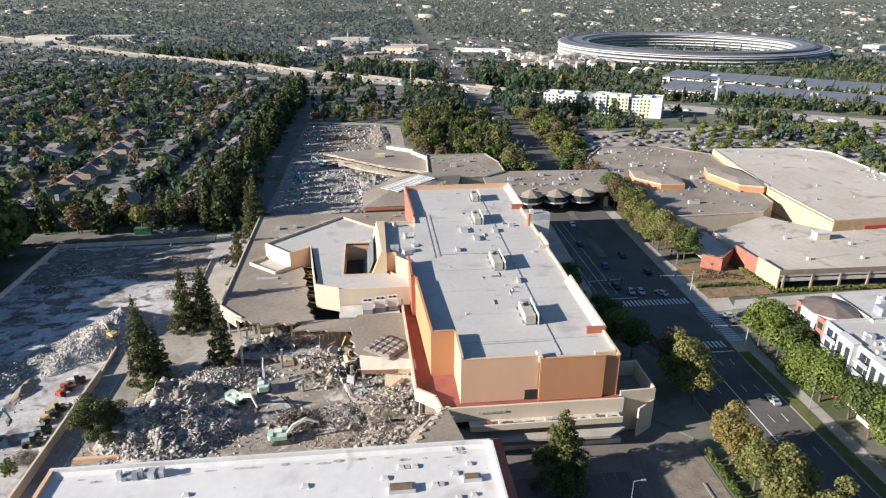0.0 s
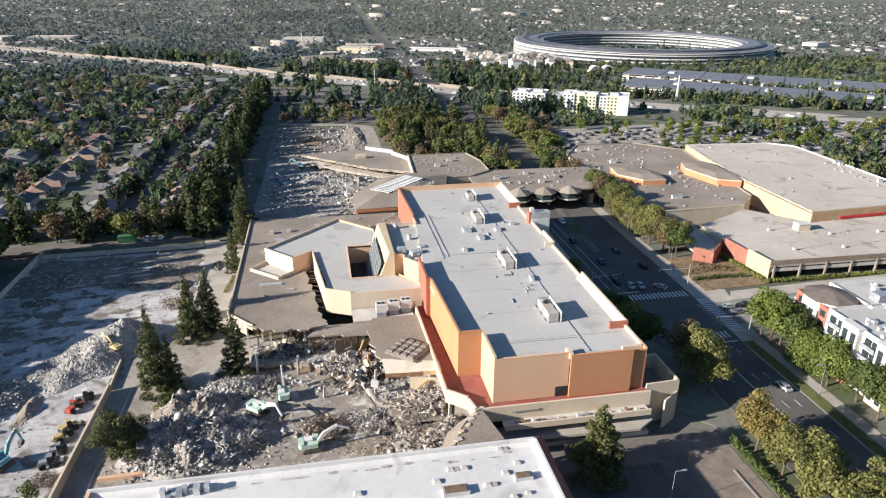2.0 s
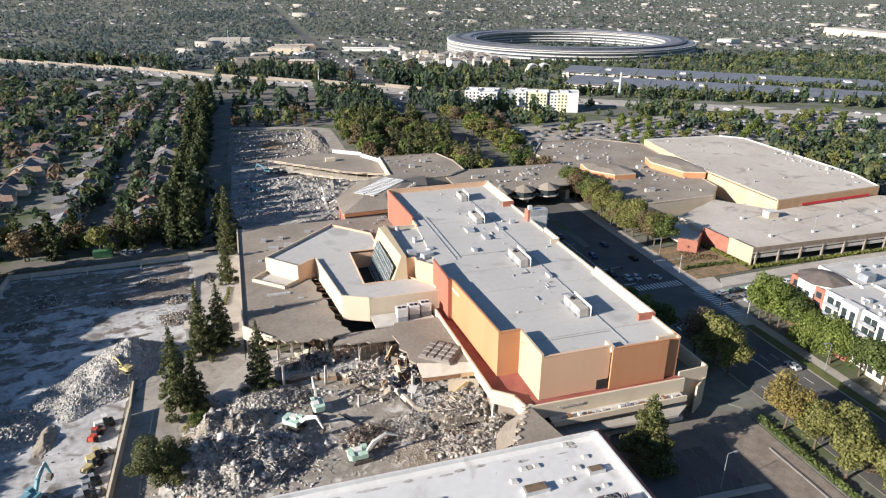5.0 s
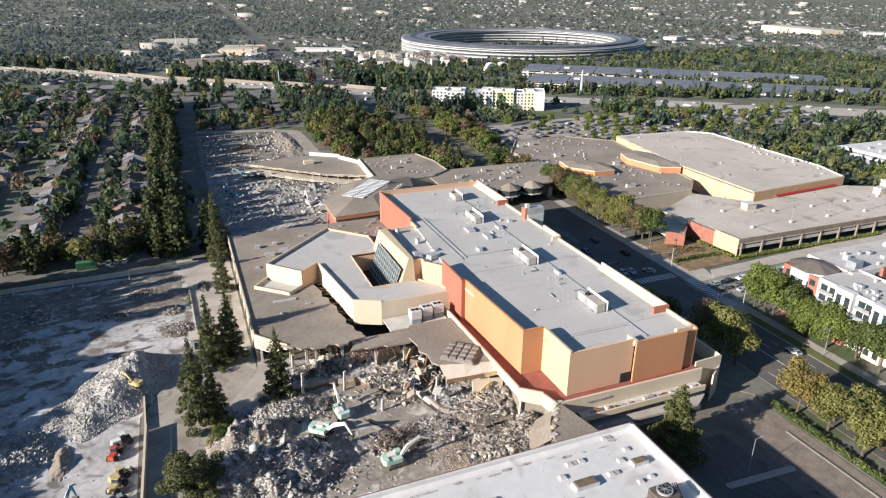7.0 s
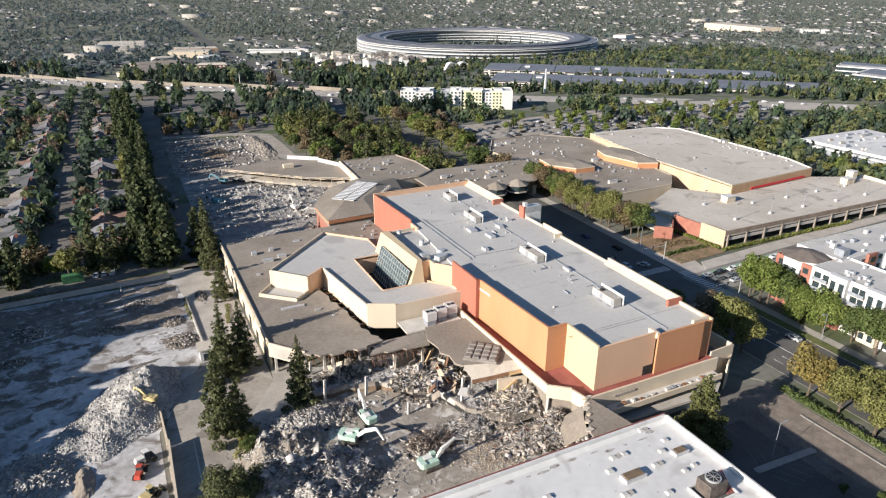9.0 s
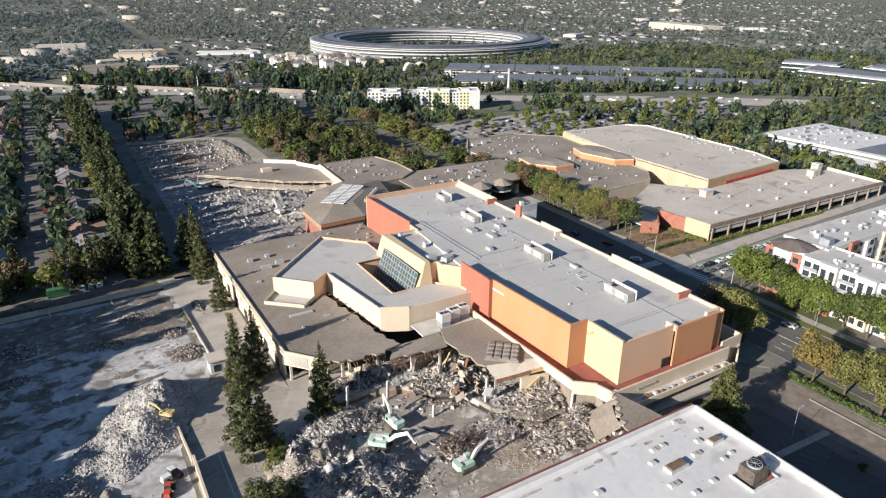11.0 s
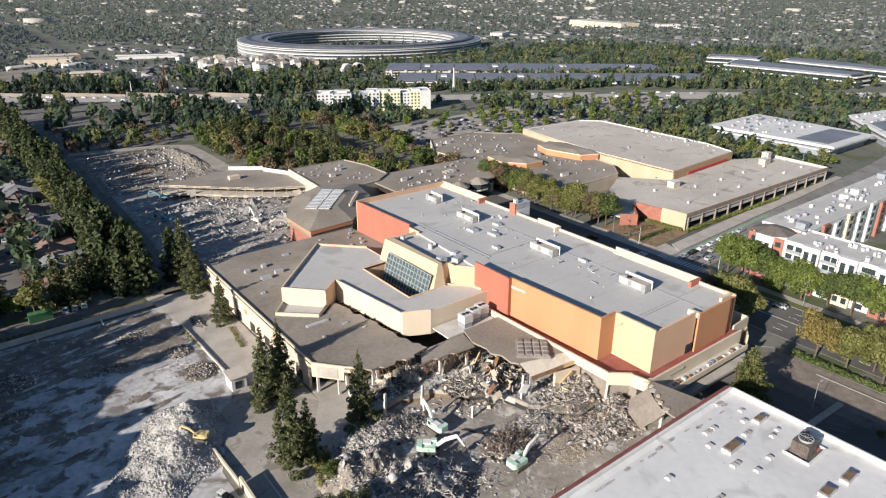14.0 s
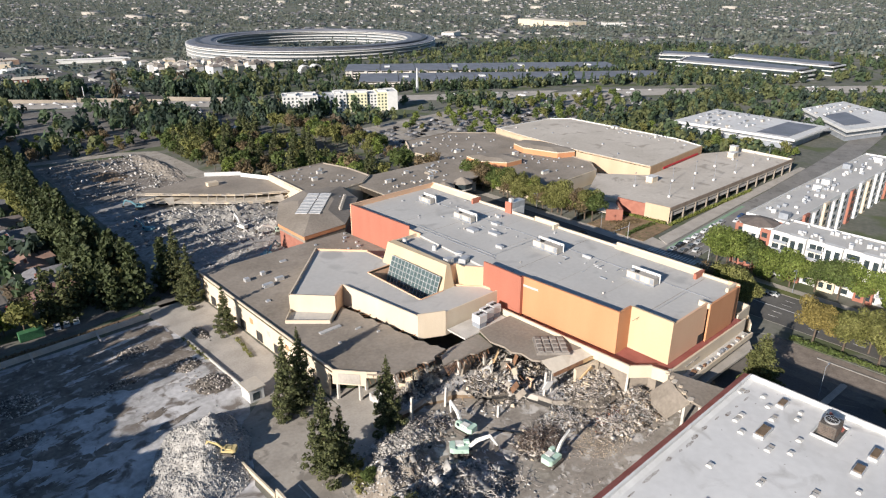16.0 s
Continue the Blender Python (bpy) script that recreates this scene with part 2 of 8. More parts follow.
# ---- building blocks ----
class Geo:
    """Collects faces for one mesh."""
    def __init__(self):
        self.v, self.f = [], []

    def quad(self, *pts):
        i = len(self.v)
        self.v += [tuple(p) for p in pts]
        self.f.append(tuple(range(i, i + len(pts))))
        return self

    def prism(self, poly, z0, z1, top=None):
        """An upright solid on a polygon given counter-clockwise; z1 may be one height a corner."""
        area = sum(poly[i - 1][0] * poly[i][1] - poly[i][0] * poly[i - 1][1] for i in range(len(poly)))
        poly = poly if area > 0 else poly[::-1]
        n, i = len(poly), len(self.v)
        tp = top or poly
        hi = z1 if callable(z1) else (lambda x, y: z1)
        self.v += [(x, y, z0) for x, y in poly] + [(x, y, hi(x, y)) for x, y in tp]
        self.f.append(tuple(range(i + n - 1, i - 1, -1)))
        self.f.append(tuple(range(i + n, i + 2 * n)))
        for k in range(n):
            k2 = (k + 1) % n
            self.f.append((i + k, i + k2, i + n + k2, i + n + k))
        return self

    def box(self, x0, x1, y0, y1, z0, z1):
        return self.prism([(x0, y0), (x1, y0), (x1, y1), (x0, y1)], z0, z1)

    def wall(self, p, q, z0, z1, t=0.4):
        """An upright slab from p to q, t thick to the left of its run."""
        d = Vector((q[0] - p[0], q[1] - p[1])).normalized()
        p, q = (p[0] + d.x * 0.004, p[1] + d.y * 0.004), (q[0] - d.x * 0.004, q[1] - d.y * 0.004)
        nx, ny = -d.y * t, d.x * t
        return self.prism([p, q, (q[0] + nx, q[1] + ny), (p[0] + nx, p[1] + ny)], z0, z1)

    def beam(self, p, q, w, h=None, w2=None, h2=None):
        """A bar from p to q, tapering when w2 is given."""
        p, q = Vector(p), Vector(q)
        h = h or w
        w2, h2 = w2 or w, h2 or (w2 or h)
        d = (q - p).normalized()
        s = d.cross(Vector((0, 0, 1)))
        s = s.normalized() if s.length > 1e-3 else Vector((1, 0, 0))
        u = s.cross(d)
        i = len(self.v)
        for o, a, b in ((p, w / 2, h / 2), (q, w2 / 2, h2 / 2)):
            self.v += [tuple(o + s * x * a + u * y * b) for x, y in ((-1, -1), (1, -1), (1, 1), (-1, 1))]
        self.f += [(i + 3, i + 2, i + 1, i), (i + 4, i + 5, i + 6, i + 7)]
        self.f += [(i + k, i + (k + 1) % 4, i + 4 + (k + 1) % 4, i + 4 + k) for k in range(4)]
        return self

    def tube(self, p, q, r, r2=None, n=10):
        p, q = Vector(p), Vector(q)
        r2 = r if r2 is None else r2
        d = (q - p).normalized()
        s = d.orthogonal().normalized()
        u = d.cross(s)
        i = len(self.v)
        for o, a in ((p, r), (q, r2)):
            self.v += [tuple(o + (s * math.cos(k * math.tau / n) + u * math.sin(k * math.tau / n)) * a) for k in range(n)]
        self.f += [tuple(range(i + n - 1, i - 1, -1)), tuple(range(i + n, i + 2 * n))]
        self.f += [(i + k, i + (k + 1) % n, i + n + (k + 1) % n, i + n + k) for k in range(n)]
        return self

    def mesh(self, name, material, origin=(0, 0, 0)):
        me = bpy.data.meshes.new(name)
        o = origin
        me.from_pydata([(x - o[0], y - o[1], z - o[2]) for x, y, z in self.v], [], self.f)
        me.materials.append(material)
        me.validate()
        return me

    def part(self, name, material, parent, label="", local=False):
        ob = new(name, self.mesh(name, material, (0, 0, 0) if local else tuple(ROOT.get(parent.name, parent.location))))
        ob.parent = parent
        ROOT[ob.name] = ROOT.get(parent.name, tuple(parent.location))
        return tagged(ob, label)

    def solo(self, name, material, label="", category="", kind="", group="", origin=(0, 0, 0)):
        ob = new(name, self.mesh(name, material, origin))
        ob.location = origin
        return tagged(ob, label, category, group, kind)


ROOT = {}


def thing(name, label, category, at=(0, 0, 0), group="", kind=""):
    ob = new(name)
    ob.location = at
    ob.empty_display_size = 0.5
    ROOT[ob.name] = tuple(at)
    return tagged(ob, label, category, group, kind)


def zg(y):
    """The height of the land: level at the site, then a gentle fall to the north."""
    return 0.0 if y < 430 else (-(y - 430) * 0.038 if y < 1290 else -32.68)


def put(proto, x, y, z=None, turn=0.0, s=1.0):
    m = pose(x, y, zg(y) if z is None else z, 0, 0, turn)
    ob = copy_thing(proto, m)
    ob.scale = (s, s, s) if not isinstance(s, tuple) else s
    return ob


def drop(proto):
    """Takes a pattern away once its copies stand."""
    for o in (*proto.children_recursive, proto):
        bpy.data.objects.remove(o)


def inside(x, y, poly):
    c = False
    for i in range(len(poly)):
        (x1, y1), (x2, y2) = poly[i - 1], poly[i]
        if (y1 > y) != (y2 > y) and x < (x2 - x1) * (y - y1) / (y2 - y1) + x1:
            c = not c
    return c


# ---- ground, roads, lots ----
xs = [-6000, -4000, -2800, -2000, -1400, -1000, -700, -500] + list(range(-400, 401, 50)) + [500, 700, 1000, 1400, 2000, 2800, 4000, 6000]
ys = [-600, -300, -150] + list(range(-100, 400, 50)) + [430, 500, 600, 700, 800, 900, 1000, 1150, 1290, 1500, 2000, 2600, 3400, 4400, 6500]
g = Geo()
g.v = [(x, y, zg(y)) for y in ys for x in xs]
nx = len(xs)
g.f = [(j * nx + i, j * nx + i + 1, (j + 1) * nx + i + 1, (j + 1) * nx + i) for j in range(len(ys) - 1) for i in range(nx - 1)]
g.solo("ground", EARTH, "dry brown earth with sparse green grass", "ground", "structure")


def clip_y(poly, k, below):
    """The part of a polygon on one side of the line y = k."""
    out = []
    for (x1, y1), (x2, y2) in zip(poly, poly[1:] + poly[:1]):
        a, b = (y1 <= k) == below, (y2 <= k) == below
        if a:
            out.append((x1, y1))
        if a != b:
            f = (k - y1) / (y2 - y1)
            out.append((x1 + (x2 - x1) * f, k))
    return out


def sheet(name, poly, material, label, category, up=0.05, kind="structure"):
    """A flat laid surface with a little thickness; it follows the land."""
    g = Geo()
    area = sum(poly[i - 1][0] * poly[i][1] - poly[i][0] * poly[i - 1][1] for i in range(len(poly)))
    poly = poly if area > 0 else poly[::-1]
    for below in (True, False):
        p = clip_y(poly, 430.0, below)
        if len(p) > 2:
            n, i = len(p), len(g.v)
            g.v += [(x, y, zg(y) + up) for x, y in p] + [(x, y, zg(y) - 0.3) for x, y in p]
            g.f.append(tuple(range(i, i + n)))
            g.f += [(i + (k + 1) % n, i + k, i + n + k, i + n + (k + 1) % n) for k in range(n)]
    return g.solo(name, material, label, category, kind)


def ragged(poly, step=3.0, amp=2.0, seed=1):
    """A polygon with an uneven, wandering outline."""
    out = []
    for (x1, y1), (x2, y2) in zip(poly, poly[1:] + poly[:1]):
        n = max(1, int(math.hypot(x2 - x1, y2 - y1) / step))
        for k in range(n):
            x, y = x1 + (x2 - x1) * k / n, y1 + (y2 - y1) * k / n
            out.append((x + amp * noise.fractal((x * 0.13, y * 0.13, seed), 0.8, 2.0, 4), y + amp * noise.fractal((x * 0.13, y * 0.13, seed + 9), 0.8, 2.0, 4)))
    return out


def blot(name, x, y, r1, r2, turn, seed, material, label, up):
    """A thin spilled patch with a frayed outline."""
    g, n = Geo(), 84
    c, s = math.cos(turn), math.sin(turn)
    rim_ = []
    for k in range(n):
        t = k * math.tau / n
        r = max(0.12, 1 + 0.9 * noise.fractal((math.cos(t) * 1.6, math.sin(t) * 1.6, seed * 3.7), 0.55, 2.0, 6))
        a, b = r1 * r * math.cos(t), r2 * r * math.sin(t)
        rim_.append((x + a * c - b * s, y + a * s + b * c))
    for p, q in zip(rim_, rim_[1:] + rim_[:1]):
        g.quad((x, y, up), (*p, up), (*q, up)).quad((*p, up), (*p, 0.0), (*q, 0.0), (*q, up))
    return g.solo(name, material, label, "ground patch", "structure")


def strip(name, pts, width, material, label, category, up=0.08, kind="structure"):
    """A road along a line of points; it follows the land."""
    cuts = []
    for (x1, y1), (x2, y2) in zip(pts, pts[1:]):
        cuts.append((x1, y1))
        for k in sorted((k for k in (430, 1290) if min(y1, y2) < k < max(y1, y2)), key=lambda k: abs(k - y1)):
            f = (k - y1) / (y2 - y1)
            cuts.append((x1 + (x2 - x1) * f, k))
    cuts.append(pts[-1])
    g = Geo()
    side = []
    for i, p in enumerate(cuts):
        a, b = cuts[max(i - 1, 0)], cuts[min(i + 1, len(cuts) - 1)]
        d = Vector((b[0] - a[0], b[1] - a[1])).normalized()
        w = width[min(i, len(width) - 1)] if isinstance(width, list) else width
        side.append(((p[0] - d.y * w / 2, p[1] + d.x * w / 2), (p[0] + d.y * w / 2, p[1] - d.x * w / 2)))
    for (l1, r1), (l2, r2) in zip(side, side[1:]):
        g.quad((*r1, zg(r1[1]) + up), (*r2, zg(r2[1]) + up), (*l2, zg(l2[1]) + up), (*l1, zg(l1[1]) + up))
    return g.solo(name, material, label, category, kind)
# avenue, parkway, lots and dusty ground
sheet("avenue_pavement", [(75.2, -60), (103.4, -60), (103.4, 150), (108, 166), (112, 182), (104, 196), (104, 300), (66, 300), (62, 190), (62, 164), (70, 158), (75.2, 140)], PAVING, "pale concrete pavement beside the wide avenue", "pavement", 0.12)
strip("road_1", [(85.8, -80), (85.8, 138), (82.7, 166), (86, 262), (88, 330), (91, 430), (96, 540), (105, 720), (112, 1000), (118, 1290), (130, 2600), (140, 4400)], [20.8, 20.8, 30, 27, 24, 22, 22], ASPHALT, "wide dark asphalt avenue", "road", 0.2)
strip("road_2", [(96, 162.4), (142, 164), (174, 165.6), (212, 166.8), (300, 172), (380, 180), (600, 192), (900, 200)], 14, ASPHALT_PALE, "grey asphalt parkway with a green lane", "road", 0.22)
sheet("parkway_pavement", [(108, 170), (142, 171.6), (175, 173.2), (212, 174.4), (262, 177), (262, 180), (212, 179.4), (175, 179), (142, 177.6), (112, 176)], PAVING, "pale pavement along the parkway", "pavement", 0.3)
strip("green_lane", [(104, 167.6), (142, 169.3), (175, 171)], 1.5, GREENLANE, "green painted bicycle lane", "road marking", 0.25)
sheet("avenue_verge", [(67.9, -60), (75.2, -60), (75.2, 140), (70, 158), (64, 160), (62, 120), (67.9, 113)], EARTH, "bare earth verge below the avenue trees", "verge", 0.16)
sheet("parking_lot", [(20, 60), (67.6, 60), (67.6, 112), (52, 116), (20, 116)], ASPHALT_OLD, "worn asphalt car park with faded stall lines", "car park", 0.06)
sheet("back_lot", [(-75, -60), (62, -60), (62, 60), (20, 60), (20, 40), (-75, 40)], ASPHALT_OLD, "worn asphalt behind the white store", "car park", 0.05)
sheet("demolition_lot", [(-122, 90), (-73, 90), (-73, 158), (-58, 190), (-59, 228), (-62, 243), (-121, 242)], DUST, "pale dusty concrete of a cleared lot", "cleared lot", 0.05)
BROWN_SOIL = M("brown_dusty_soil", (0.12, 0.1, 0.082), (0.26, 0.228, 0.195), 0.2, 0.9, 0.95, 0.6, c=(0.37, 0.345, 0.315), patch=0.56)
WHITE_DUST = M("white_concrete_dust", (0.38, 0.37, 0.36), (0.62, 0.61, 0.6), 0.25, 1.2, 0.95, 0.4, c=(0.3, 0.28, 0.26), patch=0.52)
sheet("soil_band", ragged([(-118, 209), (-95, 214), (-82, 212), (-72, 209), (-61, 216), (-62, 240), (-118, 240)], 1.5, 3.0, 3), BROWN_SOIL, "dark brown soil on the cleared lot", "cleared lot", 0.11)
rg = random.Random(12)
for k, (x, y, r1, r2) in enumerate(((-105, 198, 10, 4), (-95, 190.5, 6, 2.4), (-87, 201.6, 3.2, 1.4), (-80, 195.8, 3, 1.1), (-108, 184, 7, 2.0), (-97, 181, 4.5, 1.2), (-110, 172, 6, 1.8), (-92, 208, 5, 1.2))):
    blot("soil_patch", x, y, r1, r2, 0.12, k + 1, BROWN_SOIL, "broad patch of dark brown soil on the lot", 0.09 + 0.004 * k)
for k in range(30):
    x, y, r1, r2 = rg.uniform(-116, -66), rg.uniform(112, 206), rg.uniform(1.5, 5.0), rg.uniform(0.7, 1.8)
    if (x + 78) ** 2 + (y - 171) ** 2 < 340 or x > -76 and y < 165:
        continue
    if k % 2:
        blot("dust_patch", x, y, r1, r2, rg.uniform(-0.2, 0.5), k + 20, WHITE_DUST, "patch of white concrete dust on the lot", 0.13 + 0.003 * k)
    else:
        blot("soil_patch", x, y, r1, r2, rg.uniform(-0.2, 0.5), k + 20, BROWN_SOIL, "patch of dark brown soil on the lot", 0.13 + 0.003 * k)
for k in range(12):
    x, y, r1, r2 = rg.uniform(-112, -66), rg.uniform(212, 238), rg.uniform(1.5, 6), rg.uniform(0.3, 0.9)
    blot("dust_patch", x, y, r1, r2, rg.uniform(0, 0.25), k + 60, WHITE_DUST, "streak of pale dust on brown soil", 0.13 + 0.004 * k)
sheet("demolition_floor", [(-64, 100), (22, 100), (22, 118), (9, 160), (-40, 166), (-52, 158), (-64, 150)], SLAB, "broken concrete floor slab with dust", "floor slab", 0.07)
sheet("service_road", [(-72.5, 80), (-61, 80), (-61, 140), (-53, 156), (-45, 168), (-56, 186), (-66, 178), (-72, 158)], ROAD_DUSTY, "curving grey service road with tyre marks", "road", 0.09)
sheet("deck_apron", [(-45, 168), (-53, 156), (-52, 150), (-38, 150), (-30, 166), (-44, 178)], PAVING, "dusty paving in front of the torn deck", "pavement", 0.085)
sheet("forecourt", [(-58.5, 186), (-45, 168), (-45, 252), (-63, 252), (-60, 228)], PAVING, "pale paved forecourt littered with dust", "pavement", 0.08)
sheet("perimeter_path", [(-180, 250), (-62, 252.5), (-58, 259), (-180, 254.5)], ASPHALT_OLD, "grey gravel path behind the retaining wall", "path", 0.07)
strip("perimeter_road", [(-54, 250), (-55, 350), (-52, 430), (-48, 470)], 7, ASPHALT_OLD, "narrow grey service road beside tall trees", "road", 0.08)
sheet("demolition_field", [(-48, 250), (5, 252), (30, 300), (30, 340), (5, 362), (-46, 372)], FIELD, "grey dusty demolition field", "cleared lot", 0.06)
# brown soil; its dark tone also replaces the boundary row's missing shade
sheet("excavated_pit", [(-48, 372), (8, 364), (10, 452), (-46, 466)], BROWN_SOIL, "cleared floor of brown soil, darkened for the tree row's shade", "cleared lot", 0.05)
strip("ring_lane", [(-46, 478), (0, 466), (14, 455), (14, 392), (30, 345)], 10, ROAD_DUSTY, "pale lane bending round the cleared ground", "road", 0.1)
sheet("north_car_park", [(-60, 480), (40, 470), (64, 560), (50, 660), (-20, 720), (-55, 700)], ASPHALT_OLD, "grey car park with scattered trees", "car park", 0.07)
sheet("east_car_park", [(112, 300), (180, 335), (250, 330), (330, 320), (400, 400), (250, 430), (120, 420)], ROAD_DUSTY, "grey car park full of parked cars", "car park", 0.07)
strip("freeway", [(-1100, 1900), (-412, 1220), (-175, 965), (-68, 823), (33, 722), (147, 597), (290, 477), (447, 354), (604, 231), (900, 0)], 36, PAVING, "pale concrete freeway between trees", "freeway", 0.3)
FREEWAY = [(-1100, 1900), (-412, 1220), (-175, 965), (-68, 823), (33, 722), (147, 597), (290, 477), (447, 354), (604, 231)]
g = Geo()
for (x1, y1), (x2, y2) in zip(FREEWAY[:5], FREEWAY[1:6]):
    n = max(1, int(math.hypot(x2 - x1, y2 - y1) / 60))
    d = Vector((x2 - x1, y2 - y1)).normalized() * 21
    for k in range(n):
        a = (x1 + (x2 - x1) * k / n - d.y, y1 + (y2 - y1) * k / n + d.x)
        b = (x1 + (x2 - x1) * (k + 1) / n - d.y, y1 + (y2 - y1) * (k + 1) / n + d.x)
        z = zg((a[1] + b[1]) / 2)
        g.wall(a, b, z - 1.5, z + 3.0, 0.5)
g.solo("sound_wall", ROOF_TAN, "tan masonry sound wall along the freeway", "wall", "structure")
strip("soil_bank", [(-135, 246), (-64, 248)], 4.5, SOIL, "dry brown soil bank along the retaining wall", "soil bank", 0.12)
strip("grass_verge", [(98.3, 20), (98.3, 146)], 3.2, GRASS, "green grass verge beside the avenue", "grass", 0.26)
sheet("corner_garden", [(104, 178), (127, 179), (127, 197), (114, 205), (104, 205)], M("dry_planting", (0.16, 0.11, 0.07), (0.3, 0.21, 0.13), 0.4, 2.0, 0.95, 0.5, c=(0.1, 0.11, 0.04), patch=0.55), "dry brown planting bed at the corner", "garden", 0.3)
strip("median", [(86, 20), (86, 140)], 0.35, PAINT, "worn white median line", "road marking", 0.225)
strip("median_north", [(82.0, 214), (84.2, 266)], 3.0, EARTH, "planted median with dry earth", "median", 0.36)

# lane lines, crosswalks, stall lines
g = Geo()
for x in (79.2, 82.6, 89.3, 92.6):
    for k in range(20, 148, 12):
        g.box(x - 0.08, x + 0.08, k, k + 3, 0.2, 0.215)
for x in (70, 73.4, 76.5):
    g.box(x - 0.09, x + 0.09, 184, 250, 0.2, 0.215)
g.box(68, 82, 180.6, 181.1, 0.2, 0.215).box(86.4, 95.8, 146.6, 147.1, 0.2, 0.215)
for y in (160.0, 163.6):
    for k in range(106, 200, 9):
        g.box(k, k + 3, y - 0.08, y + 0.08, 0.22, 0.235)
g.solo("lane_markings", PAINT, "white painted lane lines on asphalt", "road marking", "structure")


def crosswalk(x0, x1, y0, y1, along_x):
    cw = thing("crosswalk", "white ladder crosswalk painted on dark asphalt", "crosswalk", ((x0 + x1) / 2, (y0 + y1) / 2, 0.2), "crosswalks", "structure")
    n = int((x1 - x0 if along_x else y1 - y0) / 1.25)
    for k in range(n):
        if along_x:
            a = x0 + k * 1.25
            Geo().box(a, a + 0.62, y0, y1, 0.2, 0.222).part("stripe", PAINT, cw)
        else:
            a = y0 + k * 1.25
            Geo().box(x0, x1, a, a + 0.62, 0.2, 0.222).part("stripe", PAINT, cw)


crosswalk(67.4, 97.4, 175.4, 179.0, True)
crosswalk(97.5, 101.5, 152, 174, False)
crosswalk(77, 96, 149, 152.4, True)
g = Geo()
for k in range(9):
    g.box(30 + k * 2.8, 30.12 + k * 2.8, 99.5, 104.5, 0.06, 0.075)
for k in range(7):
    for s_ in (-1, 1):
        x = 40 + k * 2.6
        y = 91.2 if s_ > 0 else 88.3
        g.quad((x, y, 0.075), (x + 0.12, y, 0.075), (x + 2.2 + 0.12, y + s_ * 4.6, 0.075), (x + 2.2, y + s_ * 4.6, 0.075))
g.solo("stall_lines", ASPHALT_PALE, "faded white parking stall lines", "road marking", "structure")


ki = thing("parking_island", "long pale concrete kerb island in the car park", "kerb", (47, 89.8, 0), kind="structure")
Geo().prism([(38.4, 89.4), (55.2, 88.6), (55.6, 89.3), (55.2, 90.2), (38.4, 91.0), (38.0, 90.2)], 0, 0.22).part("kerb", PAVING, ki)
pi = thing("planter_island", "low kerbed planter with dry plants", "planter", (64, 80, 0), kind="structure")
Geo().prism([(63.6, 99), (64.0, 60), (64.4, 60), (64.0, 99)], 0, 0.3).part("kerb", ASPHALT_PALE, pi)
# brown asphalt with sunlight put into its colour, beyond the store's shadow
sheet("lit_asphalt", [(55, 60.5), (67.4, 60.5), (67.4, 111), (62, 111), (56, 104), (54, 94)], M("sunlit_brown_worn_asphalt", (0.16, 0.135, 0.115), (0.27, 0.23, 0.195), 0.4, 2.0, 0.9, 0.1), "brownish patched asphalt, coloured paler where the sun reaches", "car park", 0.068)
# darker sheet painted where the white store's shadow lies
sheet("dark_asphalt", [(24, 104), (50, 104), (50, 60.5), (24, 60.5)], ASPHALT, "car park asphalt, coloured darker in the store's shade", "car park", 0.066)

# ---- the mall: big theatre block ----
def roofed(name, poly, z0, z1, wall_mat, roof_mat, label, category, para=0.8, t=0.4, lining=None):
    """A block with walls, a sunk roof and a parapet all round."""
    area = sum(poly[i - 1][0] * poly[i][1] - poly[i][0] * poly[i - 1][1] for i in range(len(poly)))
    poly = poly if area > 0 else poly[::-1]
    cx, cy = sum(p[0] for p in poly) / len(poly), sum(p[1] for p in poly) / len(poly)
    lining = lining or roof_mat
    b = thing(name, label, category, (cx, cy, z0))
    for p, q in zip(poly, poly[1:] + poly[:1]):
        Geo().wall(p, q, z0, z1, t).part("wall", wall_mat, b)
        d = Vector((q[0] - p[0], q[1] - p[1])).normalized()
        o = Vector((-d.y, d.x)) * (t + 0.003)
        Geo().wall((p[0] + o.x + d.x * t, p[1] + o.y + d.y * t), (q[0] + o.x - d.x * t, q[1] + o.y - d.y * t), z1 - para, z1 + 0.12, 0.12).part("parapet_lining", lining, b)
    i = Geo().prism(poly, z1 - para - 0.3, z1 - para - 0.004)
    i.part("roof", roof_mat, b)
    return b


